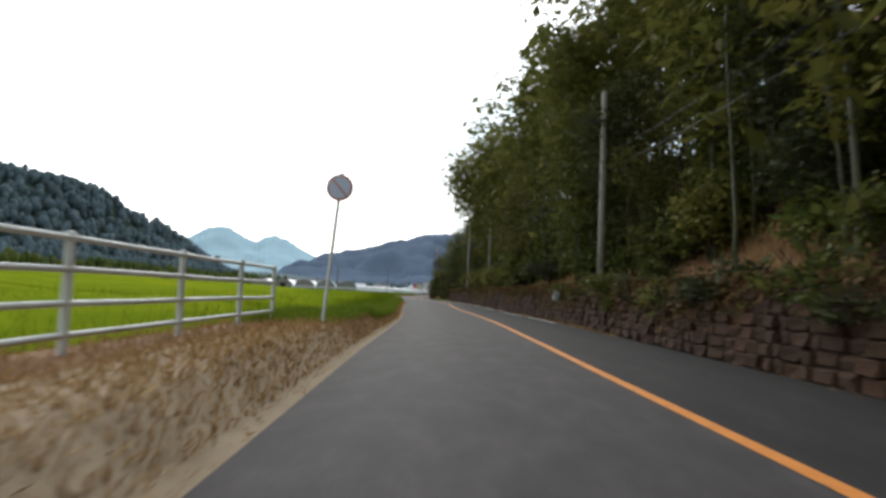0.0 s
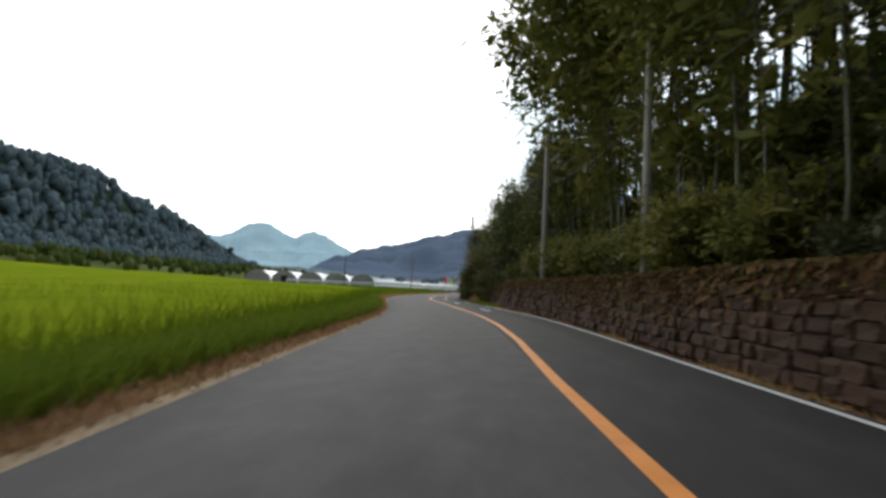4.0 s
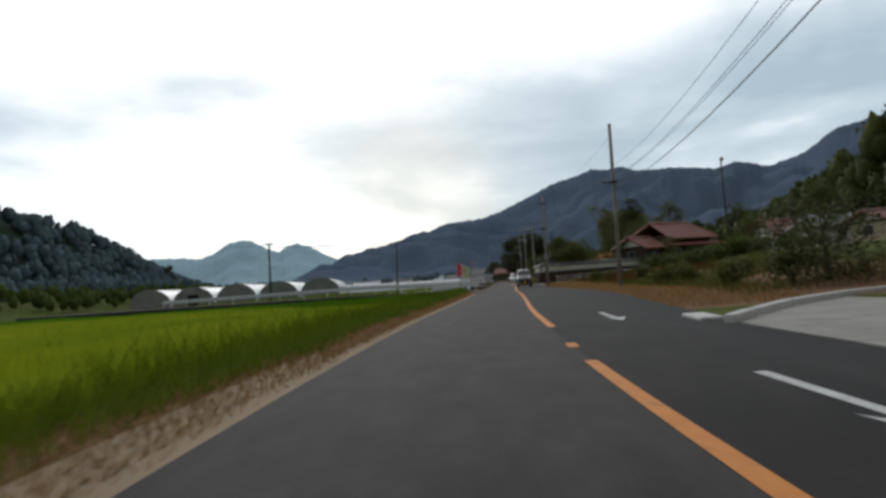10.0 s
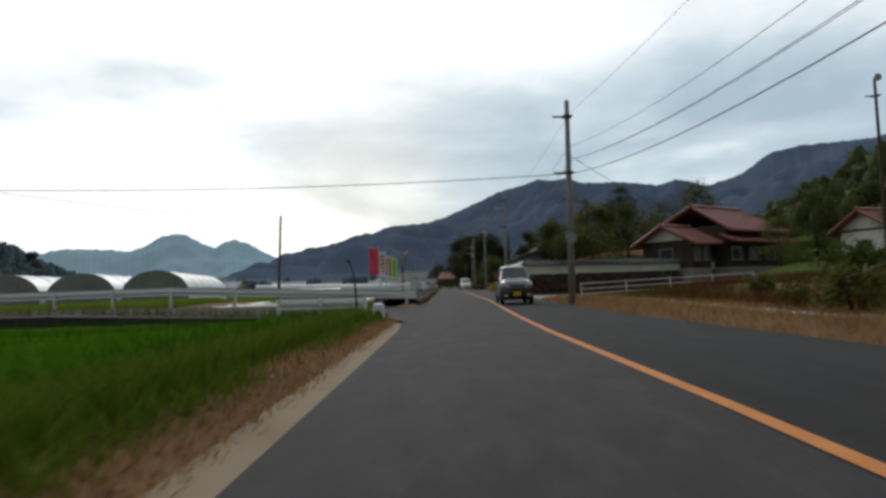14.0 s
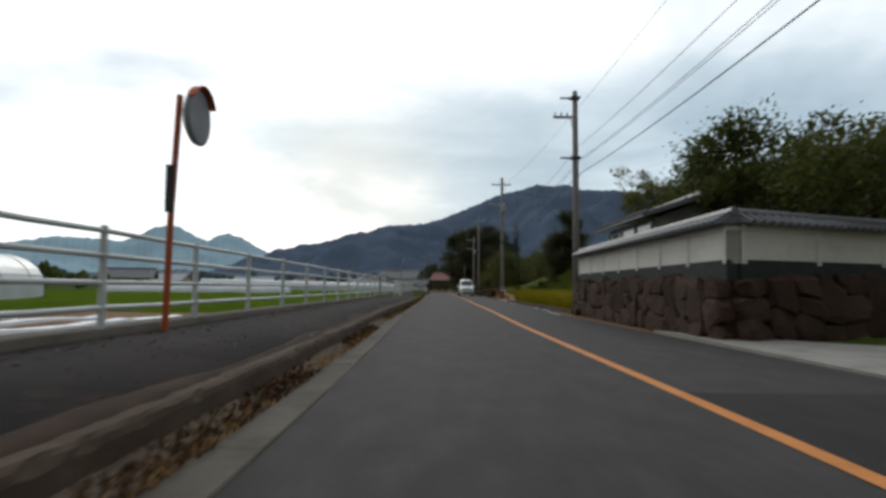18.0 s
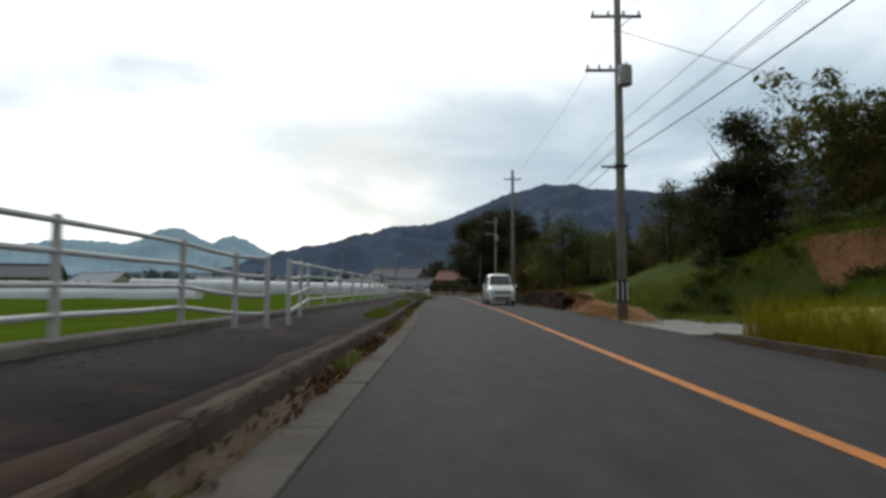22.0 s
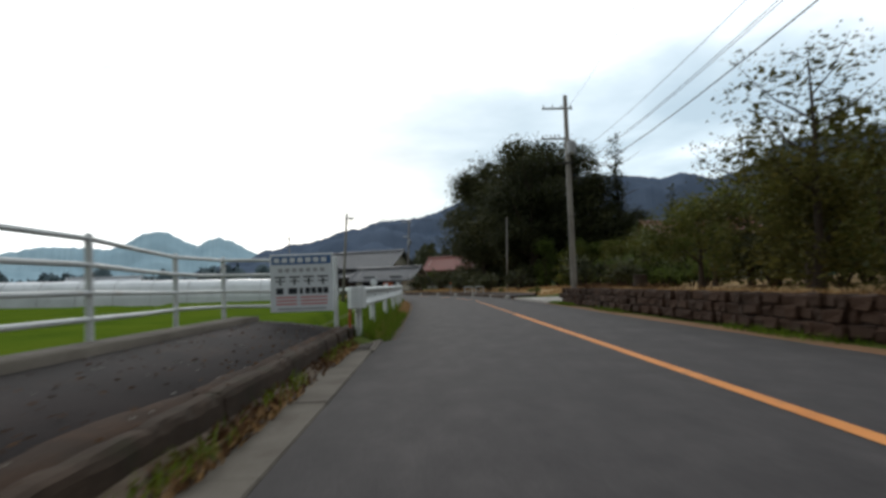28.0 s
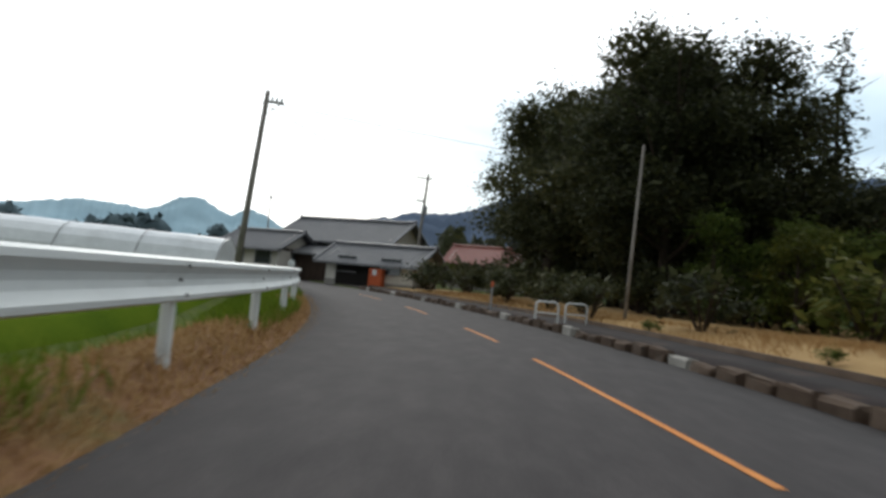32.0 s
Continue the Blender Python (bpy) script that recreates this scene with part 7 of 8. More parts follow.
def boulder(w, h, seed):
    r = random.Random(seed)
    bm = bmesh.new()
    bmesh.ops.create_icosphere(bm, subdivisions=2, radius=0.5)
    tilt, cut = r.uniform(-0.18, 0.18), r.uniform(-0.5, 0.5)
    for v in bm.verts:
        q = [math.copysign(abs(2 * c) ** 0.5, c) + r.uniform(-0.15, 0.15) for c in v.co]
        skew = 1 + 0.16 * math.sin(3 * q[0] + 9 * cut)
        v.co = Vector(((q[0] + tilt * q[2]) * w * 0.53, max(-0.95, min(0.9, q[1] + 0.25 * math.sin(2.3 * q[0] + 5 * cut) * q[2])) * 0.19, (q[2] * skew + cut * 0.25 * q[0]) * h * 0.53))
    me = bpy.data.meshes.new("stone")
    bm.to_mesh(me)
    bm.free()
    me.materials.append(M_STONE)
    return me


base_wall = thing("stone_base_wall", "rough brown boulder wall under a plastered wall", "stone wall")
for a, b in ((C0, C1), (C1, C2)):
    d = (b - a).normalized()
    out = Vector((d.y, -d.x, 0)) * (1 if (a is C0) else 1)
    ln = (b - a).length
    m = Matrix.Translation(a) @ pose(0, 0, 0, 0, 0, math.degrees(math.atan2(d.y, d.x)))
    part("core", Shape().box(0, ln, -0.16, 0.3, -0.4, 1.12, m), M_WALLSTONE, base_wall)
    x, n = 0.0, 0
    while x < ln:
        w = random.uniform(0.5, 1.0)
        z, top = -0.08, 1.24
        for hh in ((0.42, 0.52, 0.40), (0.66, 0.68), (0.50, 0.40, 0.44), (0.36, 0.86))[n % 4]:
            hh *= random.uniform(0.92, 1.1)
            o = part("stone", boulder(w, hh, 700 + n * 7 + int(z * 10)), M_STONE, base_wall)
            o.matrix_basis = m @ pose(min(ln, x + w / 2 + random.uniform(-0.05, 0.05)), -0.17 + random.uniform(-0.05, 0.04), z + hh / 2, random.uniform(-8, 8), random.uniform(-14, 14), random.uniform(-10, 10))
            z += hh * 0.96
        x, n = x + w * 0.93, n + 1

store = thing("storehouse", "grey plastered outbuilding with tiled roof and long windows", "building", m=road_m(155.6, 5.6, 0.75))
part("wall", Shape().box(-1.3, 1.3, -2.4, 2.4, 0, 2.35), M_CONCRETE, store)
for s2 in (-1, 1):
    part("roof", ribbed([Vector((s2 * 1.75, s2 * 2.8, 2.4)), Vector((s2 * 1.75, -s2 * 2.8, 2.4)), Vector((0, -s2 * 2.8, 2.95)), Vector((0, s2 * 2.8, 2.95))], 0.1, 20, 0.06), M_TILE, store)
part("ridge", Shape().tube([(0, -2.9, 3.0), (0, 2.9, 3.0)], 0.12, 8), M_TILE, store)
for e in (-1, 1):
    part("gable_end", Shape().add([(-1.3, e * 2.4, 2.3), (1.3, e * 2.4, 2.3), (0, e * 2.4, 2.8), (-1.3, e * 2.3, 2.3), (1.3, e * 2.3, 2.3), (0, e * 2.3, 2.8)], [(0, 1, 2), (5, 4, 3), (0, 3, 4, 1), (1, 4, 5, 2), (2, 5, 3, 0)]), M_CONCRETE, store)
opening(store, 0, -2.445, 1.35, 1.4, 0.8)
for y in (-1.55, 0.0, 1.55):
    opening(store, -1.345, y, 1.5, 1.45, 0.72, -90, panes=3)
part("eave_tiles", Shape().box(-1.8, -1.72, -2.8, 2.8, 2.30, 2.40, bevel=0.02), M_TILE, store)
for k in range(28):
    part("eave_tile", Shape().tube([(-1.83, -2.72 + 0.2 * k, 2.42), (-1.68, -2.72 + 0.2 * k, 2.47)], 0.055, 8), M_TILE, store)

# ---- greenhouses and crop tunnel ----
def arch_house(p, turn, w, ln, h, label, dark_end):
    t = thing("greenhouse", label, "greenhouse", "arched greenhouses", m=pose(p[0], p[1], p[2], 0, 0, turn))
    side = 0.9
    prof = [(-w / 2, -0.3), (-w / 2, side)] + [(-w / 2 * math.cos(a), side + (h - side) * math.sin(a)) for a in np.linspace(0.12, math.pi - 0.12, 15)] + [(w / 2, side), (w / 2, -0.3)]
    n = max(6, int(ln / 1.8))
    rings = [[Vector((x * (1 - 0.006 * (k % 2)), ln * k / n, z - 0.02 * (k % 2))) for x, z in prof] for k in range(n + 1)]
    part("cover", Shape().loft(rings, close=False), M_FILM, t)
    end = [(x, -0.02, z) for x, z in prof]
    back = [(x, 0.03, z) for x, z in prof]
    k = len(end)
    front = part("end_wall", Shape().add(end + back, [tuple(range(k)), tuple(range(2 * k - 1, k - 1, -1))]), M_FILMEND, t, "translucent grey end sheet")
    part("end_wall", Shape().add([(x, ln + 0.02, z) for x, z in prof], [tuple(range(k))]), M_FILMEND, t)
    # dark_end: a near-black panel paints the shade of an open doorway
    part("door", Shape().box(-0.75, 0.75, -0.07, -0.03, -0.1, 1.9, bevel=0.01), M_DARKGAP if dark_end else M_FILMEND, front)
    for i in range(0, n + 1, 2):
        part("hoop", Shape().tube([Vector((x * 1.004, ln * i / n, z + 0.012)) for x, z in prof[1:-1]], 0.018, 5), M_STEEL, t)
    for x in (-w / 4, w / 4):
        part("stud", Shape().tube([(x, -0.04, -0.2), (x, -0.04, side + (h - side) * 0.82)], 0.02, 5), M_STEEL, front)


ax, ay = -0.227, 0.974
for k in range(5):
    cx0, cy0 = -39.0 - 5.9 * k - 2.9, 156.0 - 1.35 * k - 0.6
    gz = float(ground_z(cy0, cx0 - line_x(cy0)))
    arch_house((cx0, cy0, gz + 0.05), 13.1, 5.6, 21.0, 3.0, "arched film greenhouse with grey end wall" if k != 2 else "arched film greenhouse with dark open end", k == 3)
tun = thing("crop_tunnel", "long low white film tunnel across a field", "crop tunnel", m=pose(-72.1, 267.0, 0.0, 0, 0, math.degrees(math.atan2(4.7, 42.3))))
ln = 42.5
prof = [(1.5, -0.6)] + [(1.6 * math.cos(a), 2.35 * math.sin(a) ** 0.8) for a in np.linspace(0.05, math.pi - 0.05, 13)] + [(-1.5, -0.6)]
rings = [[Vector((ln * k / 28, y * (1 + 0.012 * (k % 2)), z * (1 + 0.012 * (k % 2)) + 0.35 - 0.85 * k / 28)) for y, z in prof] for k in range(29)]
part("cover", Shape().loft(rings), M_FILM, tun)
for k in range(0, 29, 2):
    part("hoop", Shape().tube([Vector((ln * k / 28, y * 1.02, z * 1.02 + 0.36 - 0.85 * k / 28)) for y, z in prof[1:-1]], 0.02, 5), M_STEEL, tun)
tun2 = thing("crop_tunnel", "low white film tunnel near a junction", "crop tunnel", m=pose(-62.1, 214.0, -0.35, 0, 0, 8))
prof = [(1.3, -0.4)] + [(1.3 * math.cos(a), 1.5 * math.sin(a) ** 0.8) for a in np.linspace(0.05, math.pi - 0.05, 11)] + [(-1.3, -0.4)]
part("cover", Shape().loft([[Vector((24 * k / 16, y * (1 + 0.012 * (k % 2)), z)) for y, z in prof] for k in range(17)]), M_FILM, tun2)

# ---- vehicles ----
def wheel(t, x, y, r, w, rim_mat, spokes=7):
    s = -1 if x < 0 else 1
    m = pose(x, y, r, 0, 90, 0)
    tyre = part("wheel", Shape().lathe([(r * 0.78, -w / 2), (r * 0.93, -w / 2), (r * 0.985, -w / 2 + 0.03), (r, 0), (r * 0.985, w / 2 - 0.03), (r * 0.93, w / 2), (r * 0.78, w / 2)], 28, m), M_BLACK, t, "black rubber tyre")
    rim = part("rim", Shape().lathe([(r * 0.83, s * w * 0.30), (r * 0.83, s * w * 0.51), (r * 0.74, s * w * 0.52), (r * 0.70, s * w * 0.41), (r * 0.05, s * w * 0.41)], 28, m), rim_mat if spokes == 7 else M_DARKSTEEL, tyre)
    sp = Shape().lathe([(0.001, s * w * 0.5), (r * 0.13, s * w * 0.5), (r * 0.15, s * w * 0.36)], 12, m)
    for k in range(spokes):
        sp.box(-w * 0.05, w * 0.05, -0.045, 0.045, r * 0.1, r * 0.76, m @ Matrix.Translation((0, 0, s * w * 0.45)) @ pose(0, 0, 0, 0, 0, 360 * k / spokes) @ Matrix(((0, 0, 1, 0), (0, 1, 0, 0), (1, 0, 0, 0), (0, 0, 0, 1))), bevel=0.008)
    part("spokes", sp, rim_mat, tyre)


def car_body(name, label, m, st, mat, glass, wheels, r, wheel_mat, pillars, category, lower=None):
    """A car from stations along its length: (y, sill, belt, roof, half width at the belt, half width at the roof). Front at y = 0, facing -y."""
    t = thing(name, label, category, "vehicles on the road", m=m)
    def ring(s):
        y, zb, zt, zr, wb, wr = s
        half = [(wb * 0.90, zb), (wb * 0.975, zb + 0.08), (wb * 1.0, zb + 0.45 * (zt - zb)), (wb * 0.985, zt), (wr + 0.25 * (wb - wr), zt + 0.62 * (zr - zt)), (wr, zr - 0.06), (wr - 0.1, zr - 0.012), (wr * 0.5, zr + 0.008)]
        return [Vector((x, y, z)) for x, z in half] + [Vector((0, y, zr + 0.014))] + [Vector((-x, y, z)) for x, z in reversed(half)]
    fine = []
    for a, b in zip(st, st[1:]):
        fine += [tuple(p + (q - p) * k / 3 for p, q in zip(a, b)) for k in range(3)]
    fine.append(st[-1])
    body = part("body", Shape().loft([ring(s) for s in fine]), mat, t, smooth=True)
    body.data.set_sharp_from_angle(angle=0.55)

    def on(y, f, s, out=0.006):
        """A point of the side: f runs from the belt (0) to the roof edge (1)."""
        q = [np.interp(y, [k[0] for k in st], [k[i] for k in st]) for i in range(1, 6)]
        zb, zt, zr, wb, wr = q
        pts = [(wb * 0.985, zt), (wr + 0.25 * (wb - wr), zt + 0.62 * (zr - zt)), (wr, zr - 0.06)]
        z = zt + f * (zr - 0.06 - zt)
        x = np.interp(z, [p[1] for p in pts], [p[0] for p in pts])
        return Vector((s * (x + out), y, float(z)))

    for s in (-1, 1):
        for y0, y1, f0, f1, g in pillars:
            n = 5
            low = [on(y0[0] + (y1[0] - y0[0]) * k / n, f0, s) for k in range(n + 1)]
            mid = [on((y0[0] + y0[1]) / 2 + ((y1[0] + y1[1]) / 2 - (y0[0] + y0[1]) / 2) * k / n, (f0 + f1) / 2, s) for k in range(n + 1)]
            top = [on(y0[1] + (y1[1] - y0[1]) * k / n, f1, s) for k in range(n + 1)]
            part("side_window", Shape().add(low + mid + top, [(j * (n + 1) + k, j * (n + 1) + k + 1, (j + 1) * (n + 1) + k + 1, (j + 1) * (n + 1) + k) for j in range(2) for k in range(n)]), g, body)
        for y in wheels:
            x = s * (np.interp(y, [k[0] for k in st], [k[4] for k in st]) - 0.015)
            # body side is uncut: a black ring draws the shaded gap round each wheel
            part("wheel_arch", Shape().lathe([(r * 1.12, -0.06), (r * 1.10, 0.0185), (r * 0.9, 0.0185), (r * 0.9, -0.03)], 26, pose(x, y, r + 0.03, 0, 90 * s, 0)), M_BLACK, body)
            wheel(t, x - s * 0.055, y, r, 0.19, wheel_mat)
    return t, body, on


van_st = [(0.0, 0.36, 0.60, 0.72, 0.62, 0.50), (0.05, 0.25, 0.70, 0.86, 0.76, 0.62), (0.22, 0.20, 0.84, 0.99, 0.83, 0.70), (0.78, 0.20, 0.98, 1.12, 0.847, 0.72), (1.55, 0.20, 1.01, 1.73, 0.85, 0.66), (2.0, 0.20, 1.03, 1.82, 0.85, 0.655), (3.2, 0.20, 1.05, 1.845, 0.85, 0.655), (4.25, 0.22, 1.06, 1.81, 0.845, 0.64), (4.58, 0.28, 1.06, 1.70, 0.82, 0.60), (4.68, 0.36, 1.0, 1.45, 0.77, 0.55)]
van, vb, von = car_body("minivan", "pearl white minivan driving in the oncoming lane", road_m(205.6, 1.25, 0.0, 0.5) @ Matrix.Diagonal((1.0, 1.0, 1.06, 1)), van_st, M_VANWHITE, M_PRIVACY, (0.95, 3.83), 0.325, M_ALLOY,
                        [((1.02, 1.62), (1.92, 1.92), 0.06, 0.88, M_PRIVACY), ((2.02, 2.02), (3.12, 3.12), 0.06, 0.9, M_PRIVACY), ((3.22, 3.22), (4.42, 4.30), 0.08, 0.88, M_PRIVACY)], "minivan")
part("windscreen", Shape().add([(-0.66, 0.84, 1.165), (0, 0.79, 1.16), (0.66, 0.84, 1.165), (0.60, 1.50, 1.715), (0, 1.47, 1.73), (-0.60, 1.50, 1.715)], [(0, 1, 4, 5), (1, 2, 3, 4)]), M_PRIVACY, vb)
grille = part("grille", Shape().box(-0.52, 0.52, -0.012, 0.05, 0.70, 0.80, bevel=0.01), M_DARKSTEEL, vb)
for k in range(3):
    part("slat", Shape().box(-0.5, 0.5, -0.022, 0.02, 0.705 + k * 0.033, 0.718 + k * 0.033), M_CHROME, grille)
for s in (-1, 1):
    part("headlight", Shape().loft([[Vector((s * x, y, z)) for x, y, z in ((0.50, 0.0, 0.69), (0.50, 0.0, 0.79), (0.76, 0.09, 0.83), (0.77, 0.09, 0.72))], [Vector((s * x, y + 0.06, z)) for x, y, z in ((0.50, 0.0, 0.69), (0.50, 0.0, 0.79), (0.76, 0.09, 0.83), (0.77, 0.09, 0.72))]]), M_LAMP, vb)
    part("fog_light", Shape().lathe([(0.06, -0.012), (0.065, 0.0), (0.05, 0.02)], 12, pose(s * 0.60, 0.01, 0.42, 90, 0, 0)), M_LAMP, vb)
    mir = part("door_mirror", Shape().box(s * 0.98 - 0.1, s * 0.98 + 0.1, 1.16, 1.28, 1.03, 1.19, bevel=0.035), M_VANWHITE, vb)
    part("mirror_arm", Shape().tube([(s * 0.84, 1.25, 1.04), (s * 0.94, 1.22, 1.07)], 0.03, 6), M_BLACK, mir)
    part("side_trim", Shape().box(s * 0.857 - 0.006, s * 0.857 + 0.006, 1.35, 3.45, 0.36, 0.40, bevel=0.004), M_CHROME, vb)
    for y in (1.98, 3.02):
        part("door_handle", Shape().box(s * 0.862 - 0.012, s * 0.862 + 0.012, y - 0.16, y, 0.90, 0.93, bevel=0.006), M_VANWHITE, vb)
    part("tail_light", Shape().box(s * 0.66 - 0.03, s * 0.66 + 0.03, 4.60, 4.69, 0.95, 1.3, bevel=0.02), M_REDLAMP, vb)
    part("door_rail", Shape().box(s * 0.85 - 0.006, s * 0.85 + 0.006, 3.3, 4.3, 0.86, 0.885), M_DARKGAP, vb)
    part("rain_visor", Shape().tube([von(y, 0.9, s, 0.02) for y in np.linspace(1.7, 4.1, 9)], 0.022, 6), M_PRIVACY, vb, "smoked plastic rain visor")
    for y in (1.97, 3.18):
        part("door_gap", Shape().box(s * 0.852 - 0.003, s * 0.852 + 0.003, y - 0.006, y + 0.006, 0.32, 0.98), M_DARKGAP, vb)
part("lower_intake", Shape().box(-0.5, 0.5, -0.008, 0.04, 0.33, 0.47, bevel=0.02), M_DARKSTEEL, vb)
part("plate_bar", Shape().box(-0.165, 0.165, -0.018, 0.0, 0.48, 0.63, bevel=0.006), M_BOARD, vb, "pale number plate")

kei_st = [(0.0, 0.36, 0.56, 0.68, 0.58, 0.48), (0.04, 0.26, 0.70, 0.82, 0.66, 0.56), (0.2, 0.20, 0.84, 0.94, 0.715, 0.60), (0.62, 0.20, 0.93, 1.03, 0.73, 0.62), (1.28, 0.20, 0.95, 1.54, 0.735, 0.57), (1.7, 0.20, 0.96, 1.60, 0.735, 0.565), (2.7, 0.20, 0.98, 1.60, 0.735, 0.56), (3.2, 0.22, 0.98, 1.54, 0.73, 0.55), (3.35, 0.28, 0.97, 1.42, 0.71, 0.53), (3.4, 0.36, 0.9, 1.2, 0.67, 0.49)]
kei, kb, kon = car_body("compact_car", "small black boxy car driving in the oncoming lane", road_m(128.7, 0.9, 0.0, 0.5) @ Matrix.Diagonal((0.97, 1.0, 1.08, 1)), kei_st, M_CARBLACK, M_GLASS, (0.55, 2.95), 0.28, M_CHROME,
                        [((0.92, 1.36), (1.62, 1.62), 0.05, 0.86, M_PRIVACY), ((1.7, 1.7), (2.5, 2.5), 0.05, 0.88, M_PRIVACY), ((2.58, 2.58), (3.18, 3.08), 0.08, 0.85, M_GLASS)], "car")
part("windscreen", Shape().add([(-0.57, 0.68, 1.07), (0, 0.64, 1.065), (0.57, 0.68, 1.07), (0.51, 1.24, 1.525), (0, 1.21, 1.535), (-0.51, 1.24, 1.525)], [(0, 1, 4, 5), (1, 2, 3, 4)]), M_PRIVACY, kb)
part("rear_window", Shape().add([(-0.5, 3.405, 1.0), (0.5, 3.405, 1.0), (0.44, 3.33, 1.42), (-0.44, 3.33, 1.42)], [(0, 1, 2, 3)]), M_GLASS, kb)
kg = part("grille", Shape().box(-0.36, 0.36, -0.012, 0.05, 0.64, 0.76, bevel=0.01), M_DARKSTEEL, kb)
for k in range(4):
    part("slat", Shape().box(-0.35, 0.35, -0.02, 0.02, 0.65 + k * 0.028, 0.661 + k * 0.028), M_CHROME, kg)
for s in (-1, 1):
    part("headlight", Shape().loft([[Vector((s * x, y, z)) for x, y, z in ((0.38, 0.0, 0.65), (0.37, 0.0, 0.77), (0.65, 0.08, 0.82), (0.66, 0.08, 0.68))], [Vector((s * x, y + 0.06, z)) for x, y, z in ((0.38, 0.0, 0.65), (0.37, 0.0, 0.77), (0.65, 0.08, 0.82), (0.66, 0.08, 0.68))]]), M_LAMP, kb)
    part("fog_light", Shape().box(s * 0.5 - 0.075, s * 0.5 + 0.075, -0.012, 0.03, 0.33, 0.43, bevel=0.02), M_LAMP, kb)
    km = part("door_mirror", Shape().box(s * 0.84 - 0.085, s * 0.84 + 0.085, 0.92, 1.02, 0.97, 1.12, bevel=0.03), M_CARBLACK, kb)
    part("mirror_arm", Shape().tube([(s * 0.72, 1.0, 0.98), (s * 0.8, 0.98, 1.0)], 0.025, 6), M_BLACK, km)
    part("tail_light", Shape().box(s * 0.69 - 0.035, s * 0.69 + 0.035, 3.28, 3.38, 0.75, 1.35, bevel=0.02), M_REDLAMP, kb)
    part("door_handle", Shape().box(s * 0.748 - 0.012, s * 0.748 + 0.012, 1.45, 1.6, 0.86, 0.89, bevel=0.006), M_CHROME, kb)
part("plate_bar", Shape().box(-0.165, 0.165, -0.022, 0.0, 0.36, 0.52, bevel=0.006), M_AMBER, kb, "yellow number plate")

# ---- crops and grass ----
def blades(name, y, u, height, width, mat, label, category, seed, lean=0.35, z=None):
    """Upright grass blades as slim bent triangles at places by the road."""
    r = np.random.default_rng(seed)
    n = len(y)
    x = line_x(y) + u
    zz = ground_z(y, u) - 0.02 if z is None else z
    c = np.stack([x, y, zz], 1)
    a, b = r.uniform(0, 2 * np.pi, n), r.uniform(0, 2 * np.pi, n)
    h = height * r.uniform(0.55, 1.25, n)
    l = lean * h * r.uniform(0.1, 1.2, n)
    side = np.stack([np.cos(a), np.sin(a), np.zeros(n)], 1) * (width * r.uniform(0.6, 1.3, n))[:, None] / 2
    off = np.stack([np.cos(b) * l, np.sin(b) * l, np.zeros(n)], 1)
    mid = c + off * 0.35 + np.stack([np.zeros(n), np.zeros(n), h * 0.62], 1)
    tip = c + off + np.stack([np.zeros(n), np.zeros(n), h], 1)
    v = np.stack([c - side, c + side, mid + side * 0.7, tip, mid - side * 0.7], 1).reshape(-1, 3)
    i = np.arange(n)[:, None] * 5
    f = np.concatenate([i + [0, 1, 2], i + [0, 2, 4], i + [4, 2, 3]])
    ob = new(name, big_mesh(name, v, f, mat))
    return tagged(ob, label, category, kind="stuff")


def strewn(n, y0, y1, u0, u1, seed, patch=None, power=1.0):
    """Random places; patch: keep them where a noise of that size is high."""
    r = np.random.default_rng(seed)
    y, u = r.uniform(y0, y1, n), u0 + (u1 - u0) * r.random(n) ** power
    if patch:
        k = soft_noise(u * 2, y, patch, seed) + r.uniform(-0.5, 0.5, n) > 0
        y, u = y[k], u[k]
    return y, u


def crop(name, y0, y1, u0, u1, top, mat, label, seed, dy=0.8):
    """A dense stand of rice: its canopy, closed down to the ground round the edges. u0 is the edge by the road."""
    us = np.r_[[0], np.cumsum(np.minimum(6.0, 0.25 * 1.09 ** np.arange(200)))]
    us = us[us < abs(u1 - u0)]
    us = u0 + np.sign(u1 - u0) * np.r_[us, [abs(u1 - u0)]]
    ys = np.arange(y0, y1 + 0.01, dy)
    Yc, Uc = np.meshgrid(ys, us, indexing="ij")
    Yc = Yc + 0.25 * soft_noise(Uc, Yc, 1.5, seed)
    edge = np.minimum(np.minimum(np.abs(Uc - u0) / 1.1, np.abs(Uc - u1) / 0.6), np.minimum((Yc - y0) / 0.9, (y1 - Yc) / 0.9))
    round_off = 1 - 0.5 * (1 - np.clip(edge, 0, 1)) ** 1.6
    xw = line_x(Yc) + Uc
    h = top * round_off * (1 + 0.07 * soft_noise(xw, Yc, 0.9, seed + 1) + 0.06 * soft_noise(xw, Yc, 3.5, seed + 2) + 0.04 * soft_noise(xw, Yc, 0.35, seed + 3))
    dent = np.exp(-((Yc - 71.5) / 1.0) ** 2 - ((Uc + 6.4) / 1.3) ** 2)
    Zc = ground_z(Yc, Uc) + h - 0.5 * dent
    rim = (Uc == us[0]) | (Uc == us[-1]) | (Yc <= Yc[0].max()) & (np.arange(len(ys))[:, None] == 0) | (np.arange(len(ys))[:, None] == len(ys) - 1)
    Zc = np.where(rim, Zc - h * 1.1, Zc)
    ob = new(name, big_mesh(name, np.stack([xw, Yc, Zc], -1).reshape(-1, 3), grid_faces(len(ys), len(us)), mat, smooth=True))
    return tagged(ob, label, "rice field", kind="stuff")


crop("rice_field", -70, 0.5, -6.3, -70, 0.72, M_RICE, "ripening yellow-green rice filling the paddy", 51)
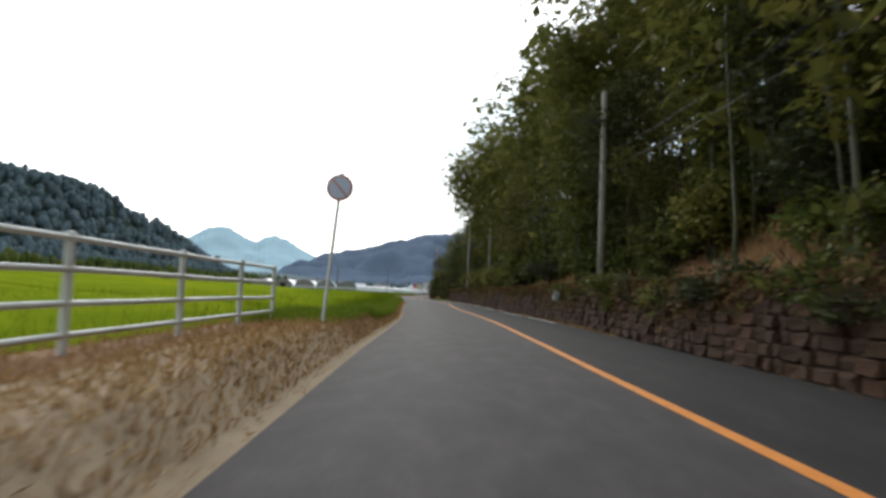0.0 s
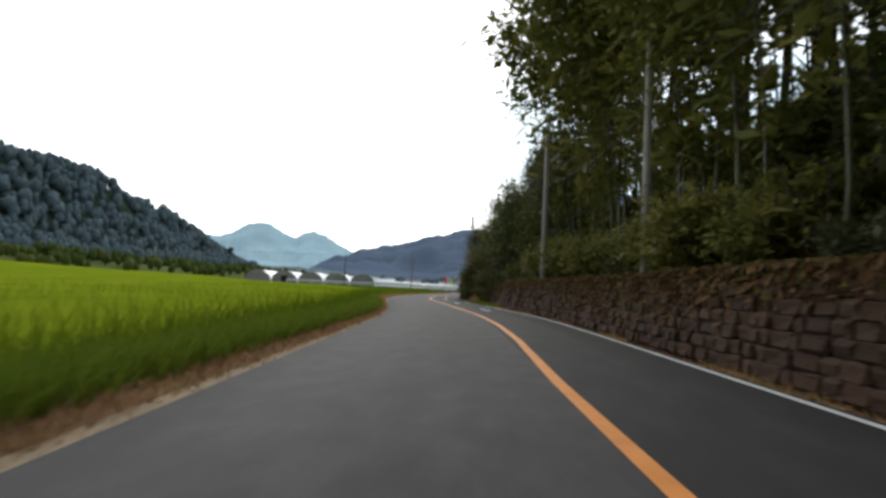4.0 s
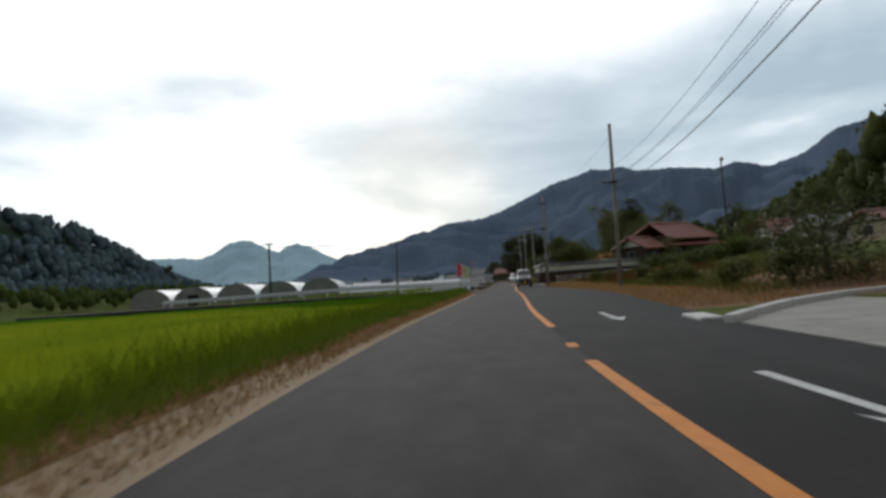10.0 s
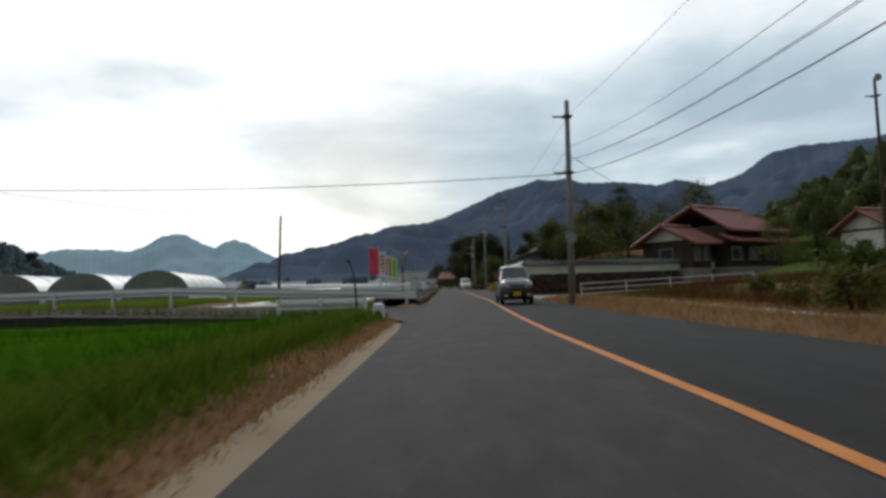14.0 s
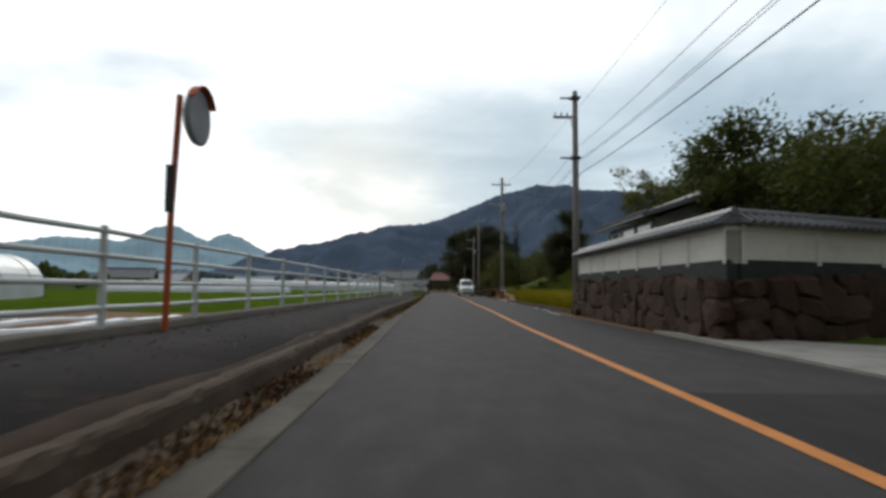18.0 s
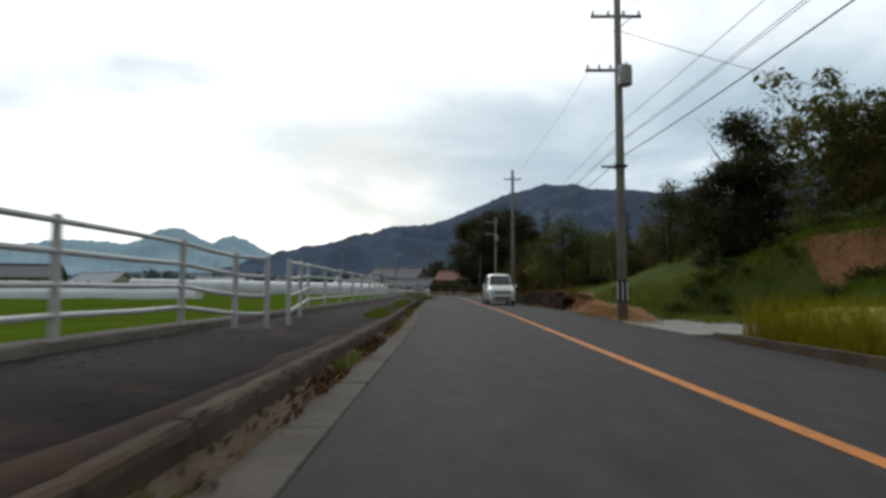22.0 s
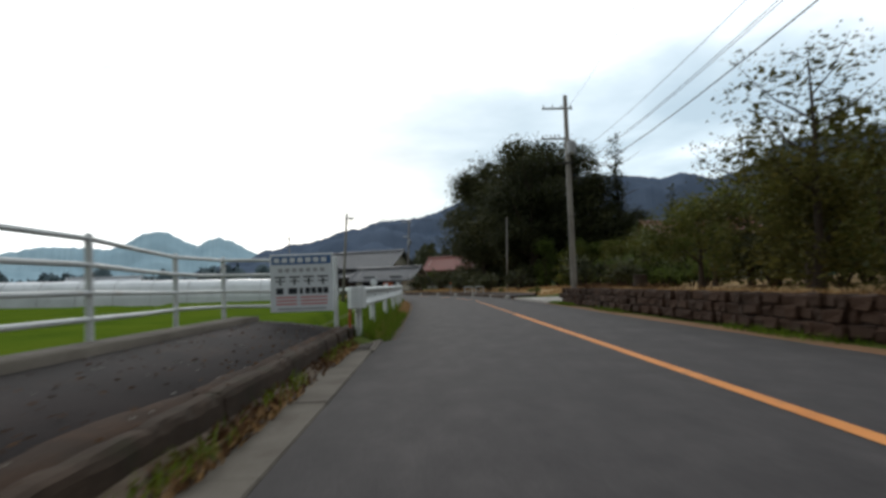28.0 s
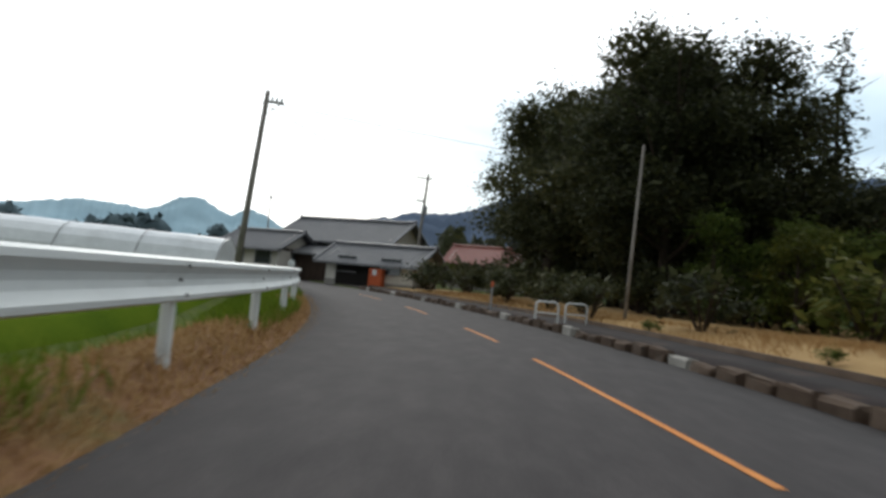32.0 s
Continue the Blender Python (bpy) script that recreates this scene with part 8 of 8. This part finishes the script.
crop("rice_field", 0.7, 97, -5.05, -70, 0.72, M_RICE, "ripening yellow-green rice filling a long paddy", 55)
crop("rice_field", 98.5, 119.0, -5.2, -62, 0.7, M_GREENRICE, "young dark green rice in the paddy", 52)
crop("rice_field", 162, 262, -9.0, -58, 0.55, M_OLIVERICE, "green rice beyond the railing", 53, dy=1.5)
crop("rice_field", 132, 158, -22.0, -37, 0.5, M_OLIVERICE, "green rice near the greenhouses", 57, dy=1.5)
crop("rice_field", 160.9, 181.0, 3.75, 13.0, 0.72, M_RIPERICE, "ripe yellow rice beside the road", 54, dy=0.5)
crop("rice_field", 231, 276, -6.6, -22, 0.5, M_OLIVERICE, "green rice below the guard rail", 58, dy=1.2)

yb, ub = strewn(44000, -24, 97, -4.8, -14, 61, power=2.0)
k = ((ub < -6.1) | (yb > 0.7)) & (((yb - 71.5) / 0.9) ** 2 + ((ub + 6.4) / 1.2) ** 2 > 1)
yb, ub = yb[k], ub[k]
blades("rice_blades", yb, ub, 0.86, 0.022, M_RICEBLADE, "upright ripening rice blades and ears", "rice", 62, 0.4)
yb, ub = strewn(18000, 98.5, 119, -5.0, -14, 63, power=1.6)
blades("rice_blades", yb, ub, 0.82, 0.022, M_GREENBLADE, "upright young green rice blades", "rice", 64, 0.35)
yb, ub = strewn(16000, 160.8, 181, 3.6, 9, 65, power=1.6)
blades("rice_blades", yb, ub, 0.86, 0.022, M_RIPEBLADE, "ripe rice ears leaning over the ditch", "rice", 66, 0.5)
# verges
yb, ub = strewn(52000, -26, 120, -3.4, -5.6, 71, power=1.3)
k = (ub > np.interp(yb, [0, 36, 52], [-3.68, -3.75, -4.6])) | (yb < 0)
yb, ub = yb[k], ub[k]
blades("dry_grass", yb, ub, 0.11, 0.016, M_DRYGRASS, "short dry brown grass on the verge", "grass", 72, 0.9)
yb, ub = strewn(56000, -8, 96, -3.75, -5.4, 73, patch=4)
blades("verge_grass", yb, ub, 0.22, 0.018, M_GRASS, "long green grass on the field bank", "grass", 74, 0.7)
yb, ub = strewn(30000, 96, 121, -4.1, -5.6, 75, patch=3)
blades("verge_grass", yb, ub, 0.36, 0.018, M_GRASS, "tall green grass beside the paddy", "grass", 76, 0.7)
yb, ub = strewn(14000, 117.5, 122.5, -4.6, -40, 77, power=1.5)
blades("ditch_weeds", yb, ub, 0.5, 0.022, M_BANKLEAF, "brown and green weeds over the ditch", "weeds", 78, 0.7)
yb, ub = strewn(26000, 84.5, 136, 2.95, 6.5, 79)
k = ub > edge_u(yb) + 0.02
yb, ub = yb[k], ub[k]
blades("dry_grass", yb, ub, 0.2, 0.018, M_DRYGRASS, "dry tawny grass at the field edge", "grass", 80, 0.8)
yb, ub = strewn(40000, 86, 138, 5.5, 17, 81, patch=4)
blades("field_weeds", yb, ub, 0.42, 0.022, M_LEAFYELLOW, "rank weeds and dry stalks in the field", "weeds", 82, 0.6)
yb, ub = strewn(26000, 104, 138, 5.8, 14, 153, patch=3)
blades("field_weeds", yb, ub, 0.45, 0.022, M_RUSTWEED, "rusty brown seeding weeds in the field", "weeds", 154, 0.7)
yb, ub = strewn(26000, 76, 120, -3.62, -4.8, 155, patch=1.5, power=0.8)
blades("verge_grass", yb, ub, 0.15, 0.016, M_GRASS, "green grass tufts in the dry verge", "grass", 156, 0.9)
yb, ub = strewn(16000, 133, 229, -3.56, -3.72, 83, patch=2.6)
k = soft_noise(yb, 0 * yb, 5.5, 9) - 0.5 * (yb < 182) > 0.25
yb, ub = yb[k], ub[k]
blades("kerb_weeds", yb, ub + kerb_shift(yb), 0.13, 0.014, M_GRASS, "weeds growing along the kerb", "weeds", 84, 0.9, z=0.03 + 0 * yb)
yb, ub = strewn(14000, 180, 229, -3.84, -4.25, 85, patch=2.2)
k = soft_noise(yb, 0 * yb, 4.5, 10) > 0.2
yb, ub = yb[k], ub[k]
blades("kerb_weeds", yb, ub + kerb_shift(yb), 0.16, 0.014, M_GRASS, "grass spreading over the pavement edge", "weeds", 86, 0.9, z=0.28 + 0.1 * (-3.84 - ub))
yb, ub = strewn(16000, 133, 229, -3.5, -3.71, 87, patch=1.4)
blades("kerb_litter", yb, ub + kerb_shift(yb), 0.05, 0.03, M_DRYBROWN, "dry leaves and straw lying in the gutter", "leaves", 88, 1.5, z=np.interp(-ub, [3.5, 3.6, 3.71], [0.005, 0.03, 0.09]))
yb, ub = strewn(9000, 133, 229, -3.52, -3.71, 133, patch=1.2)
k = soft_noise(yb, 0 * yb, 2.6, 15) - 0.4 * (yb < 182) > 0.15
yb, ub = yb[k], ub[k]
blades("kerb_weeds", yb, ub + kerb_shift(yb), 0.14, 0.016, M_GRASS, "green weed tufts in the silted gutter", "weeds", 134, 0.9, z=0.02 + 0 * yb)
yb, ub = strewn(9000, 133, 229, -3.46, -3.71, 135, patch=1.7)
blades("kerb_litter", yb, ub + kerb_shift(yb), 0.05, 0.02, M_DRYGRASS, "dry straw lying against the kerb", "straw", 136, 2.2, z=0.03 + 0 * yb)
yb, ub = strewn(36000, 228.5, 286, -3.12, -4.2, 89)
blades("dry_grass", yb, ub, 0.10, 0.016, M_DRYGRASS, "dry straw-coloured grass under the guard rail", "grass", 90, 1.1)
yb, ub = strewn(44000, 228.5, 286, -3.55, -6.0, 91, patch=2.5)
blades("verge_grass", yb, ub, 0.22, 0.018, M_GRASS, "green grass under the guard rail", "grass", 92, 0.8)
yb, ub = strewn(60000, 185.5, 212, 4.9, 17, 93, patch=6)
k = (yb < 199) | (ub > 5.8) | (soft_noise(yb, ub, 1.6, 94) > 0.3)
yb, ub = yb[k], ub[k]
blades("slope_grass", yb, ub, 0.34, 0.028, M_SLOPEGRASS, "yellowing green grass on the slope", "grass", 94, 0.7)
yb, ub = strewn(30000, 185.5, 244, 2.95, 4.4, 95, patch=3)
k = (yb < 207) | (ub > 3.7)
yb, ub = yb[k], ub[k]
blades("dry_grass", yb, ub, 0.18, 0.016, M_DRYGRASS, "dry grass at the wall foot", "grass", 96, 0.9)
yb, ub = strewn(16000, 197, 243, 3.5, 4.6, 151, patch=2)
blades("dry_grass", yb, ub, 0.3, 0.02, M_DRYBROWN, "dead brown grass hanging over the low wall", "grass", 152, 1.4)
yb, ub = strewn(12000, 206, 247, 2.95, 3.5, 97, patch=3)
blades("verge_grass", yb, ub, 0.15, 0.016, M_GRASS, "short green grass beside the asphalt", "grass", 98, 0.8)
yb, ub = strewn(24000, 252, 285, 4.5, 10, 99, patch=3)
blades("dry_grass", yb, ub, 0.2, 0.018, M_DRYGRASS, "cut straw lying on the field", "straw", 100, 1.2)
yb, ub = strewn(9000, 49, 66, 2.8, 4.1, 103)
blades("verge_grass", yb, ub, 0.16, 0.018, M_GRASS, "short grass strip before the stone wall", "grass", 104, 0.9)
yb, ub = strewn(6000, 47, 74, 2.75, 3.2, 105)
blades("dry_grass", yb, ub, 0.1, 0.016, M_DRYGRASS, "dry grass fringe at the asphalt", "grass", 106, 1.0)
yb, ub = strewn(45000, -26, 73, 3.3, 6.5, 101, patch=4)
k = ub > wall_u(yb) + 0.35
yb, ub = yb[k], ub[k]
blades("bank_grass", yb, ub, 0.4, 0.022, M_DRYGRASS, "dry bracken and grass on the bank", "grass", 102, 0.9)

yb, ub = strewn(60000, -26, 118, -3.3, -4.7, 131)
k = (ub > np.interp(yb, [0, 36, 52], [-3.68, -3.75, -4.6])) | (yb < 0)
yb, ub = yb[k], ub[k]
blades("dry_grass", yb, ub, 0.07, 0.018, M_DRYGRASS, "short trodden dry grass on the verge", "grass", 132, 1.6)
yb, ub = strewn(14000, -24, 121, -3.3, -4.7, 107, patch=3)
k = (ub > np.interp(yb, [0, 36, 52], [-3.68, -3.75, -4.6])) | (yb < 0)
yb, ub = yb[k], ub[k]
blades("straw_litter", yb, ub, 0.07, 0.025, M_STRAW, "pale straw and cut stalks lying on the verge", "straw", 108, 3.0)
yb, ub = strewn(16000, 229, 286, -3.05, -4.1, 117, patch=3)
blades("straw_litter", yb, ub, 0.07, 0.025, M_STRAW, "pale straw lying under the guard rail", "straw", 118, 3.0)
yb, ub = strewn(16000, 160, 186, 12.5, 26, 109, patch=4)
blades("terrace_grass", yb, ub, 0.4, 0.03, M_GRASS, "rough green grass on terraces", "grass", 110, 0.7)
yb, ub = strewn(9000, 228.3, 238, -3.2, -5.2, 115)
blades("verge_grass", yb, ub, 0.2, 0.018, M_GRASS, "green grass at the guard rail end", "grass", 116, 0.8)
yb, ub = strewn(20000, 0, 97, -4.15, -5.2, 119, patch=3)
blades("verge_grass", yb, ub, 0.34, 0.02, M_RICEBLADE, "tall grass fringe in front of the rice", "grass", 120, 0.6)
yb, ub = strewn(60000, -2, 46, -3.62, -5.3, 141)
blades("verge_grass", yb, ub, 0.26, 0.018, M_GRASS, "dense green grass between the road and the rice", "grass", 142, 0.9)
yb, ub = strewn(30000, 0, 98, -4.45, -5.5, 143, power=0.7)
blades("verge_grass", yb, ub, 0.5, 0.02, M_GRASS, "tall green grass at the edge of the rice", "grass", 144, 0.6)
yb, ub = strewn(26000, 98, 118, -4.2, -5.6, 145, power=0.8)
blades("verge_grass", yb, ub, 0.42, 0.02, M_GRASS, "tall green grass at the edge of the young rice", "grass", 146, 0.7)
yb, ub = strewn(9000, -24, 50, 2.5, 2.95, 147)
blades("wall_litter", yb, ub, 0.06, 0.03, M_DRYBROWN, "dead leaves gathered at the foot of the wall", "leaves", 148, 1.6)
yb, ub = strewn(9000, -24, 50, 2.55, 2.95, 149, patch=2)
blades("dry_grass", yb, ub, 0.13, 0.016, M_DRYGRASS, "dry grass tufts at the foot of the wall", "grass", 150, 1.1)
yb, ub = strewn(14000, 80, 121, -3.75, -4.9, 121, patch=2)
blades("verge_grass", yb, ub, 0.24, 0.02, M_GRASS, "green grass tufts on the straw verge", "grass", 122, 0.8)
yb, ub = strewn(9000, 181.5, 196, 9.0, 17, 123)
blades("terrace_grass", yb, ub, 0.4, 0.03, M_GRASS, "rough grass on top of an earth cut", "grass", 124, 0.7)
yb, ub = strewn(3500, 133, 228, -3.95, -5.3, 125)
blades("pavement_litter", yb, ub, 0.018, 0.03, M_DRYBROWN, "scattered dead leaves and grit on the pavement", "leaves", 126, 1.6, z=0.29 + 0.125 * (-3.9 - ub))
yb, ub = strewn(1500, 133, 228, -3.95, -5.3, 127)
blades("pavement_litter", yb, ub, 0.012, 0.02, M_CONCRETE, "pale grit scattered on the pavement", "grit", 128, 1.6, z=0.29 + 0.125 * (-3.9 - ub))
# creepers and litter hanging over the bank's wall
r = np.random.default_rng(111)
yb = r.uniform(-24, 73.4, 90000)
zb = 1.5 - 1.2 * r.random(90000) ** 1.5
k = soft_noise(yb, zb * 4, 3.0, 12) + 0.9 * (zb - 0.75) + r.uniform(-0.45, 0.45, 90000) > 0.1
yb, zb = yb[k][:40000], zb[k][:40000]
slope = (line_x(yb + 0.5) - line_x(yb - 0.5))
ub = wall_u(yb) - 0.10 + 0.2 * zb / 1.25 + r.uniform(-0.06, 0.05, len(yb))
c = np.stack([line_x(yb) + ub / np.hypot(1, slope), yb - ub * slope / np.hypot(1, slope), zb], 1)
half = len(c) // 2
tagged(new("wall_creeper", leaf_mesh("wall_creeper", c[:half // 2], 0.13, 0.06, M_BANKLEAF, 112, droop=0.7)), "green creepers hanging over the stone wall", "creeper", kind="stuff")
tagged(new("dry_creeper", leaf_mesh("dry_creeper", c[half:], 0.2, 0.05, M_DRYBROWN, 113, droop=0.9)), "dry brown creepers and roots on the stone wall", "creeper", kind="stuff")

# the wall's end, overgrown with hanging leaves
yb = r.uniform(58, 73.6, 15000)
zb = r.uniform(0.12, 1.6, 15000)
k = soft_noise(yb, zb * 3, 1.6, 14) + 0.55 * (zb - 0.5) > -0.25
yb, zb = yb[k], zb[k]
slope = (line_x(yb + 0.5) - line_x(yb - 0.5))
ub = wall_u(yb) - 0.14 + 0.2 * zb / 1.25 + r.uniform(-0.1, 0.05, len(yb))
c = np.stack([line_x(yb) + ub / np.hypot(1, slope), yb - ub * slope / np.hypot(1, slope), zb], 1)
half = len(c) * 2 // 3
tagged(new("wall_creeper", leaf_mesh("wall_creeper", c[:half], 0.14, 0.08, M_LEAFDARK, 114, droop=0.7)), "dark creepers covering the end of the stone wall", "creeper", kind="stuff")
tagged(new("dry_creeper", leaf_mesh("dry_creeper", c[half:], 0.18, 0.05, M_DRYBROWN, 115, droop=0.9)), "dry brown creepers at the end of the stone wall", "creeper", kind="stuff")
# white plastic mulch beds in two fields
def mulch(y0, y1, u, w, z, label):
    ys = np.arange(y0, y1, 0.7)
    rings = [[at(y, u + dx * w * (1 + 0.1 * math.sin(y * 3)), float(ground_z(y, u)) + dz + 0.02 * math.sin(y * 5 + dx)) for dx, dz in ((-0.5, -0.05), (-0.42, z * 0.8), (0, z), (0.42, z * 0.8), (0.5, -0.05))] for y in ys]
    ob = new("mulch_film", Shape().loft(rings, close=False).mesh("mulch_film", M_FILM))
    tagged(ob, label, "mulch film", "mulch films")


for k in range(5):
    mulch(136 + k, 157 - k, -9.0 - 2.0 * k, 0.5, 0.10, "white plastic mulch over a bare bed")
mulch(95, 116, 7.9, 0.22, 0.1, "torn white plastic mulch among weeds")
mulch(110, 128, 5.7, 0.1, 0.07, "pale concrete edging stones along a plot")

# ---- stone walls: the pieces last ----
def block(w, h, d, seed):
    r = random.Random(seed)
    s = Shape().box(-w / 2, w / 2, -d / 2, d / 2, -h / 2, h / 2, bevel=0.035)
    s.v = [(x + r.uniform(-0.02, 0.02), y + r.uniform(-0.03, 0.03), z + r.uniform(-0.015, 0.015)) for x, y, z in s.v]
    return s


BLOCKS = [block((0.24, 0.30, 0.36, 0.42, 0.32, 0.46, 0.27, 0.38)[k], 0.2, 0.34, 900 + k).mesh("stone", M_WALLSTONE) for k in range(8)]


BLOCK_W = (0.24, 0.30, 0.36, 0.42, 0.32, 0.46, 0.27, 0.38)


def coursed(t, y0, y1, u, courses, near, first=0, height=0.205, length=0.45, batter=0.05, label=""):
    """Courses of rough blocks; those between the near places are parts, the rest one mesh."""
    rest_v, rest_f, n = [], [], 0
    datas = [(np.array([v.co[:] for v in me.vertices]), [tuple(p.vertices) for p in me.polygons]) for me in BLOCKS]
    for c in range(first, courses):
        y = y0 + (0.5 if c % 2 else 0.27) * length
        while y < y1:
            p = at(y + BLOCK_W[n % 8] / 2, (u if u > 3.2 else float(wall_u(y))) + batter * c + random.uniform(-0.05, 0.04), -0.02 + height * (c + 0.5))
            m = pose(p.x, p.y, p.z, random.uniform(-5, 5), random.uniform(-4, 4), heading(y) + 90 + random.uniform(-6, 6))
            if near[0] < y < near[1]:
                part("stone", BLOCKS[n % 8], M_WALLSTONE, t).matrix_basis = m
            else:
                v, f = datas[n % 8]
                k = len(rest_v)
                rest_v += [tuple(m @ Vector(q)) for q in v]
                rest_f += [tuple(i + k for i in q) for q in f]
            y, n = y + BLOCK_W[n % 8] + 0.012, n + 3
    if rest_v:
        me = bpy.data.meshes.new("stones")
        me.from_pydata(rest_v, [], rest_f)
        me.materials.append(M_WALLSTONE)
        tagged(part("stones", me, M_WALLSTONE, t), kind="stuff")


bank_wall = thing("retaining_wall", "brown mossy coursed stone retaining wall", "retaining wall")
ys = np.arange(-24, WALL_END - 0.3, 1.0)
part("core", big_mesh("core", [tuple(at(y, float(wall_u(y)) + du, z)) for y in ys for du, z in ((0.07, -0.2), (0.28, 1.25), (0.62, 1.27), (0.62, -0.2))], grid_faces(len(ys), 4), M_WALLSTONE), M_WALLSTONE, bank_wall)
for du, seed in ((0.0, 1), (0.5, 2), (1.0, 3), (1.5, 4), (2.1, 5), (2.8, 6)):
    for c in range(4):
        p = at(WALL_END - 0.25 - 0.1 * c, 2.95 + du + 0.1 * c, 0.12 + 0.27 * c)
        part("stone", BLOCKS[(seed + c) % 8], M_WALLSTONE, bank_wall).matrix_basis = pose(p.x, p.y, p.z, random.uniform(-5, 5), random.uniform(-5, 5), random.uniform(-8, 8))
coursed(bank_wall, -24, WALL_END - 0.8, 2.98, 6, (9, 25))
field_wall = thing("retaining_wall", "low dark stone wall below an orchard", "retaining wall")
ys = np.arange(197.6, 243.4, 0.8)
top = 0.5 + 0.2 * step(ys, 197.5, 200.5) * (1 - step(ys, 208, 212))
part("core", big_mesh("core", [tuple(at(y, 3.5 + du, min(z, h))) for y, h in zip(ys, top) for du, z in ((0.0, -0.2), (0.05, 9), (0.4, 9), (0.4, -0.2))], grid_faces(len(ys), 4), M_WALLSTONE), M_WALLSTONE, field_wall)
coursed(field_wall, 197.6, 243.4, 3.42, 3, (196, 236))
coursed(field_wall, 199.0, 210.5, 3.42, 4, (196, 236), first=3)
for o in [o for o in bpy.data.objects if o.name.startswith("core") and o.parent is None]:
    bpy.data.objects.remove(o)
ditch = thing("field_kerb", "stained concrete kerb along a rice field", "kerb")
for k in range(24):
    p = at(159.9 + 0.9 * k, 3.2, 0)
    part("kerb_stone", kerb_mesh[k % 6], M_KERB, ditch).matrix_basis = pose(p.x, p.y, -0.18 + random.uniform(-0.01, 0.01), 0, 0, heading(160 + k))
walk_r = ribbon("pavement_right", 252.6, 300, [(2.72, -0.1), (2.72, 0.11), (4.3, 0.14), (4.3, -0.1)], M_WALKWAY, smooth=False)
tagged(walk_r, "narrow dark pavement behind broken kerb stones", "pavement", kind="structure")
edge_r = ribbon("pavement_edge", 253, 300, [(4.31, -0.1), (4.31, 0.24), (4.45, 0.24), (4.45, -0.1)], M_KERB, smooth=False)
tagged(edge_r, "stained concrete edging strip behind the pavement", "kerb", kind="structure")
kerb_r = thing("kerb_right", "broken kerb of dark and whitish stones", "kerb", kind="structure")
for k in range(52):
    p = at(252.8 + 0.62 * k, 2.64, 0)
    o = part("kerb_stone", block(random.uniform(0.45, 0.62), random.uniform(0.24, 0.34), 0.2, 1200 + k).mesh("kerb_stone", M_CONCRETE if k % 7 == 0 else M_KERB), M_KERB, kerb_r)
    o.matrix_basis = pose(p.x, p.y, 0.02 + random.uniform(-0.04, 0.03), random.uniform(-6, 6), random.uniform(-6, 6), heading(252.8 + 0.62 * k) + 90)
stump = thing("tree_stump", "dark hollow tree stump on strawy ground", "stump", m=Matrix.Translation(stand(240.5, 5.6)))
part("bole", Shape().lathe([(0.34, -0.2), (0.28, 0.15), (0.25, 0.45), (0.28, 0.55), (0.2, 0.56), (0.16, 0.4)], 14), M_BARK, stump)
litter = thing("plastic_scrap", "small orange-white plastic scrap on the kerb", "litter", m=road_m(164.4, -3.82, 0.28))
part("scrap", Shape().box(-0.022, 0.022, -0.06, 0.06, 0.0, 0.022, bevel=0.008), M_ORANGE, litter)
copy_thing(litter, road_m(143.6, -3.82, 0.28))
copy_thing(litter, road_m(171.5, -3.82, 0.28))

for proto in (*BAMBOO, *BARE, *LEANING, *BUSH, *FROND, *SCRUB, *DARKBUSH, *YELLOWBUSH, *BROAD, *DARK, *ORCHARD, *YELLOW, *CURTAIN, *PINE, *HEDGETREE, CONE):
    drop(proto)
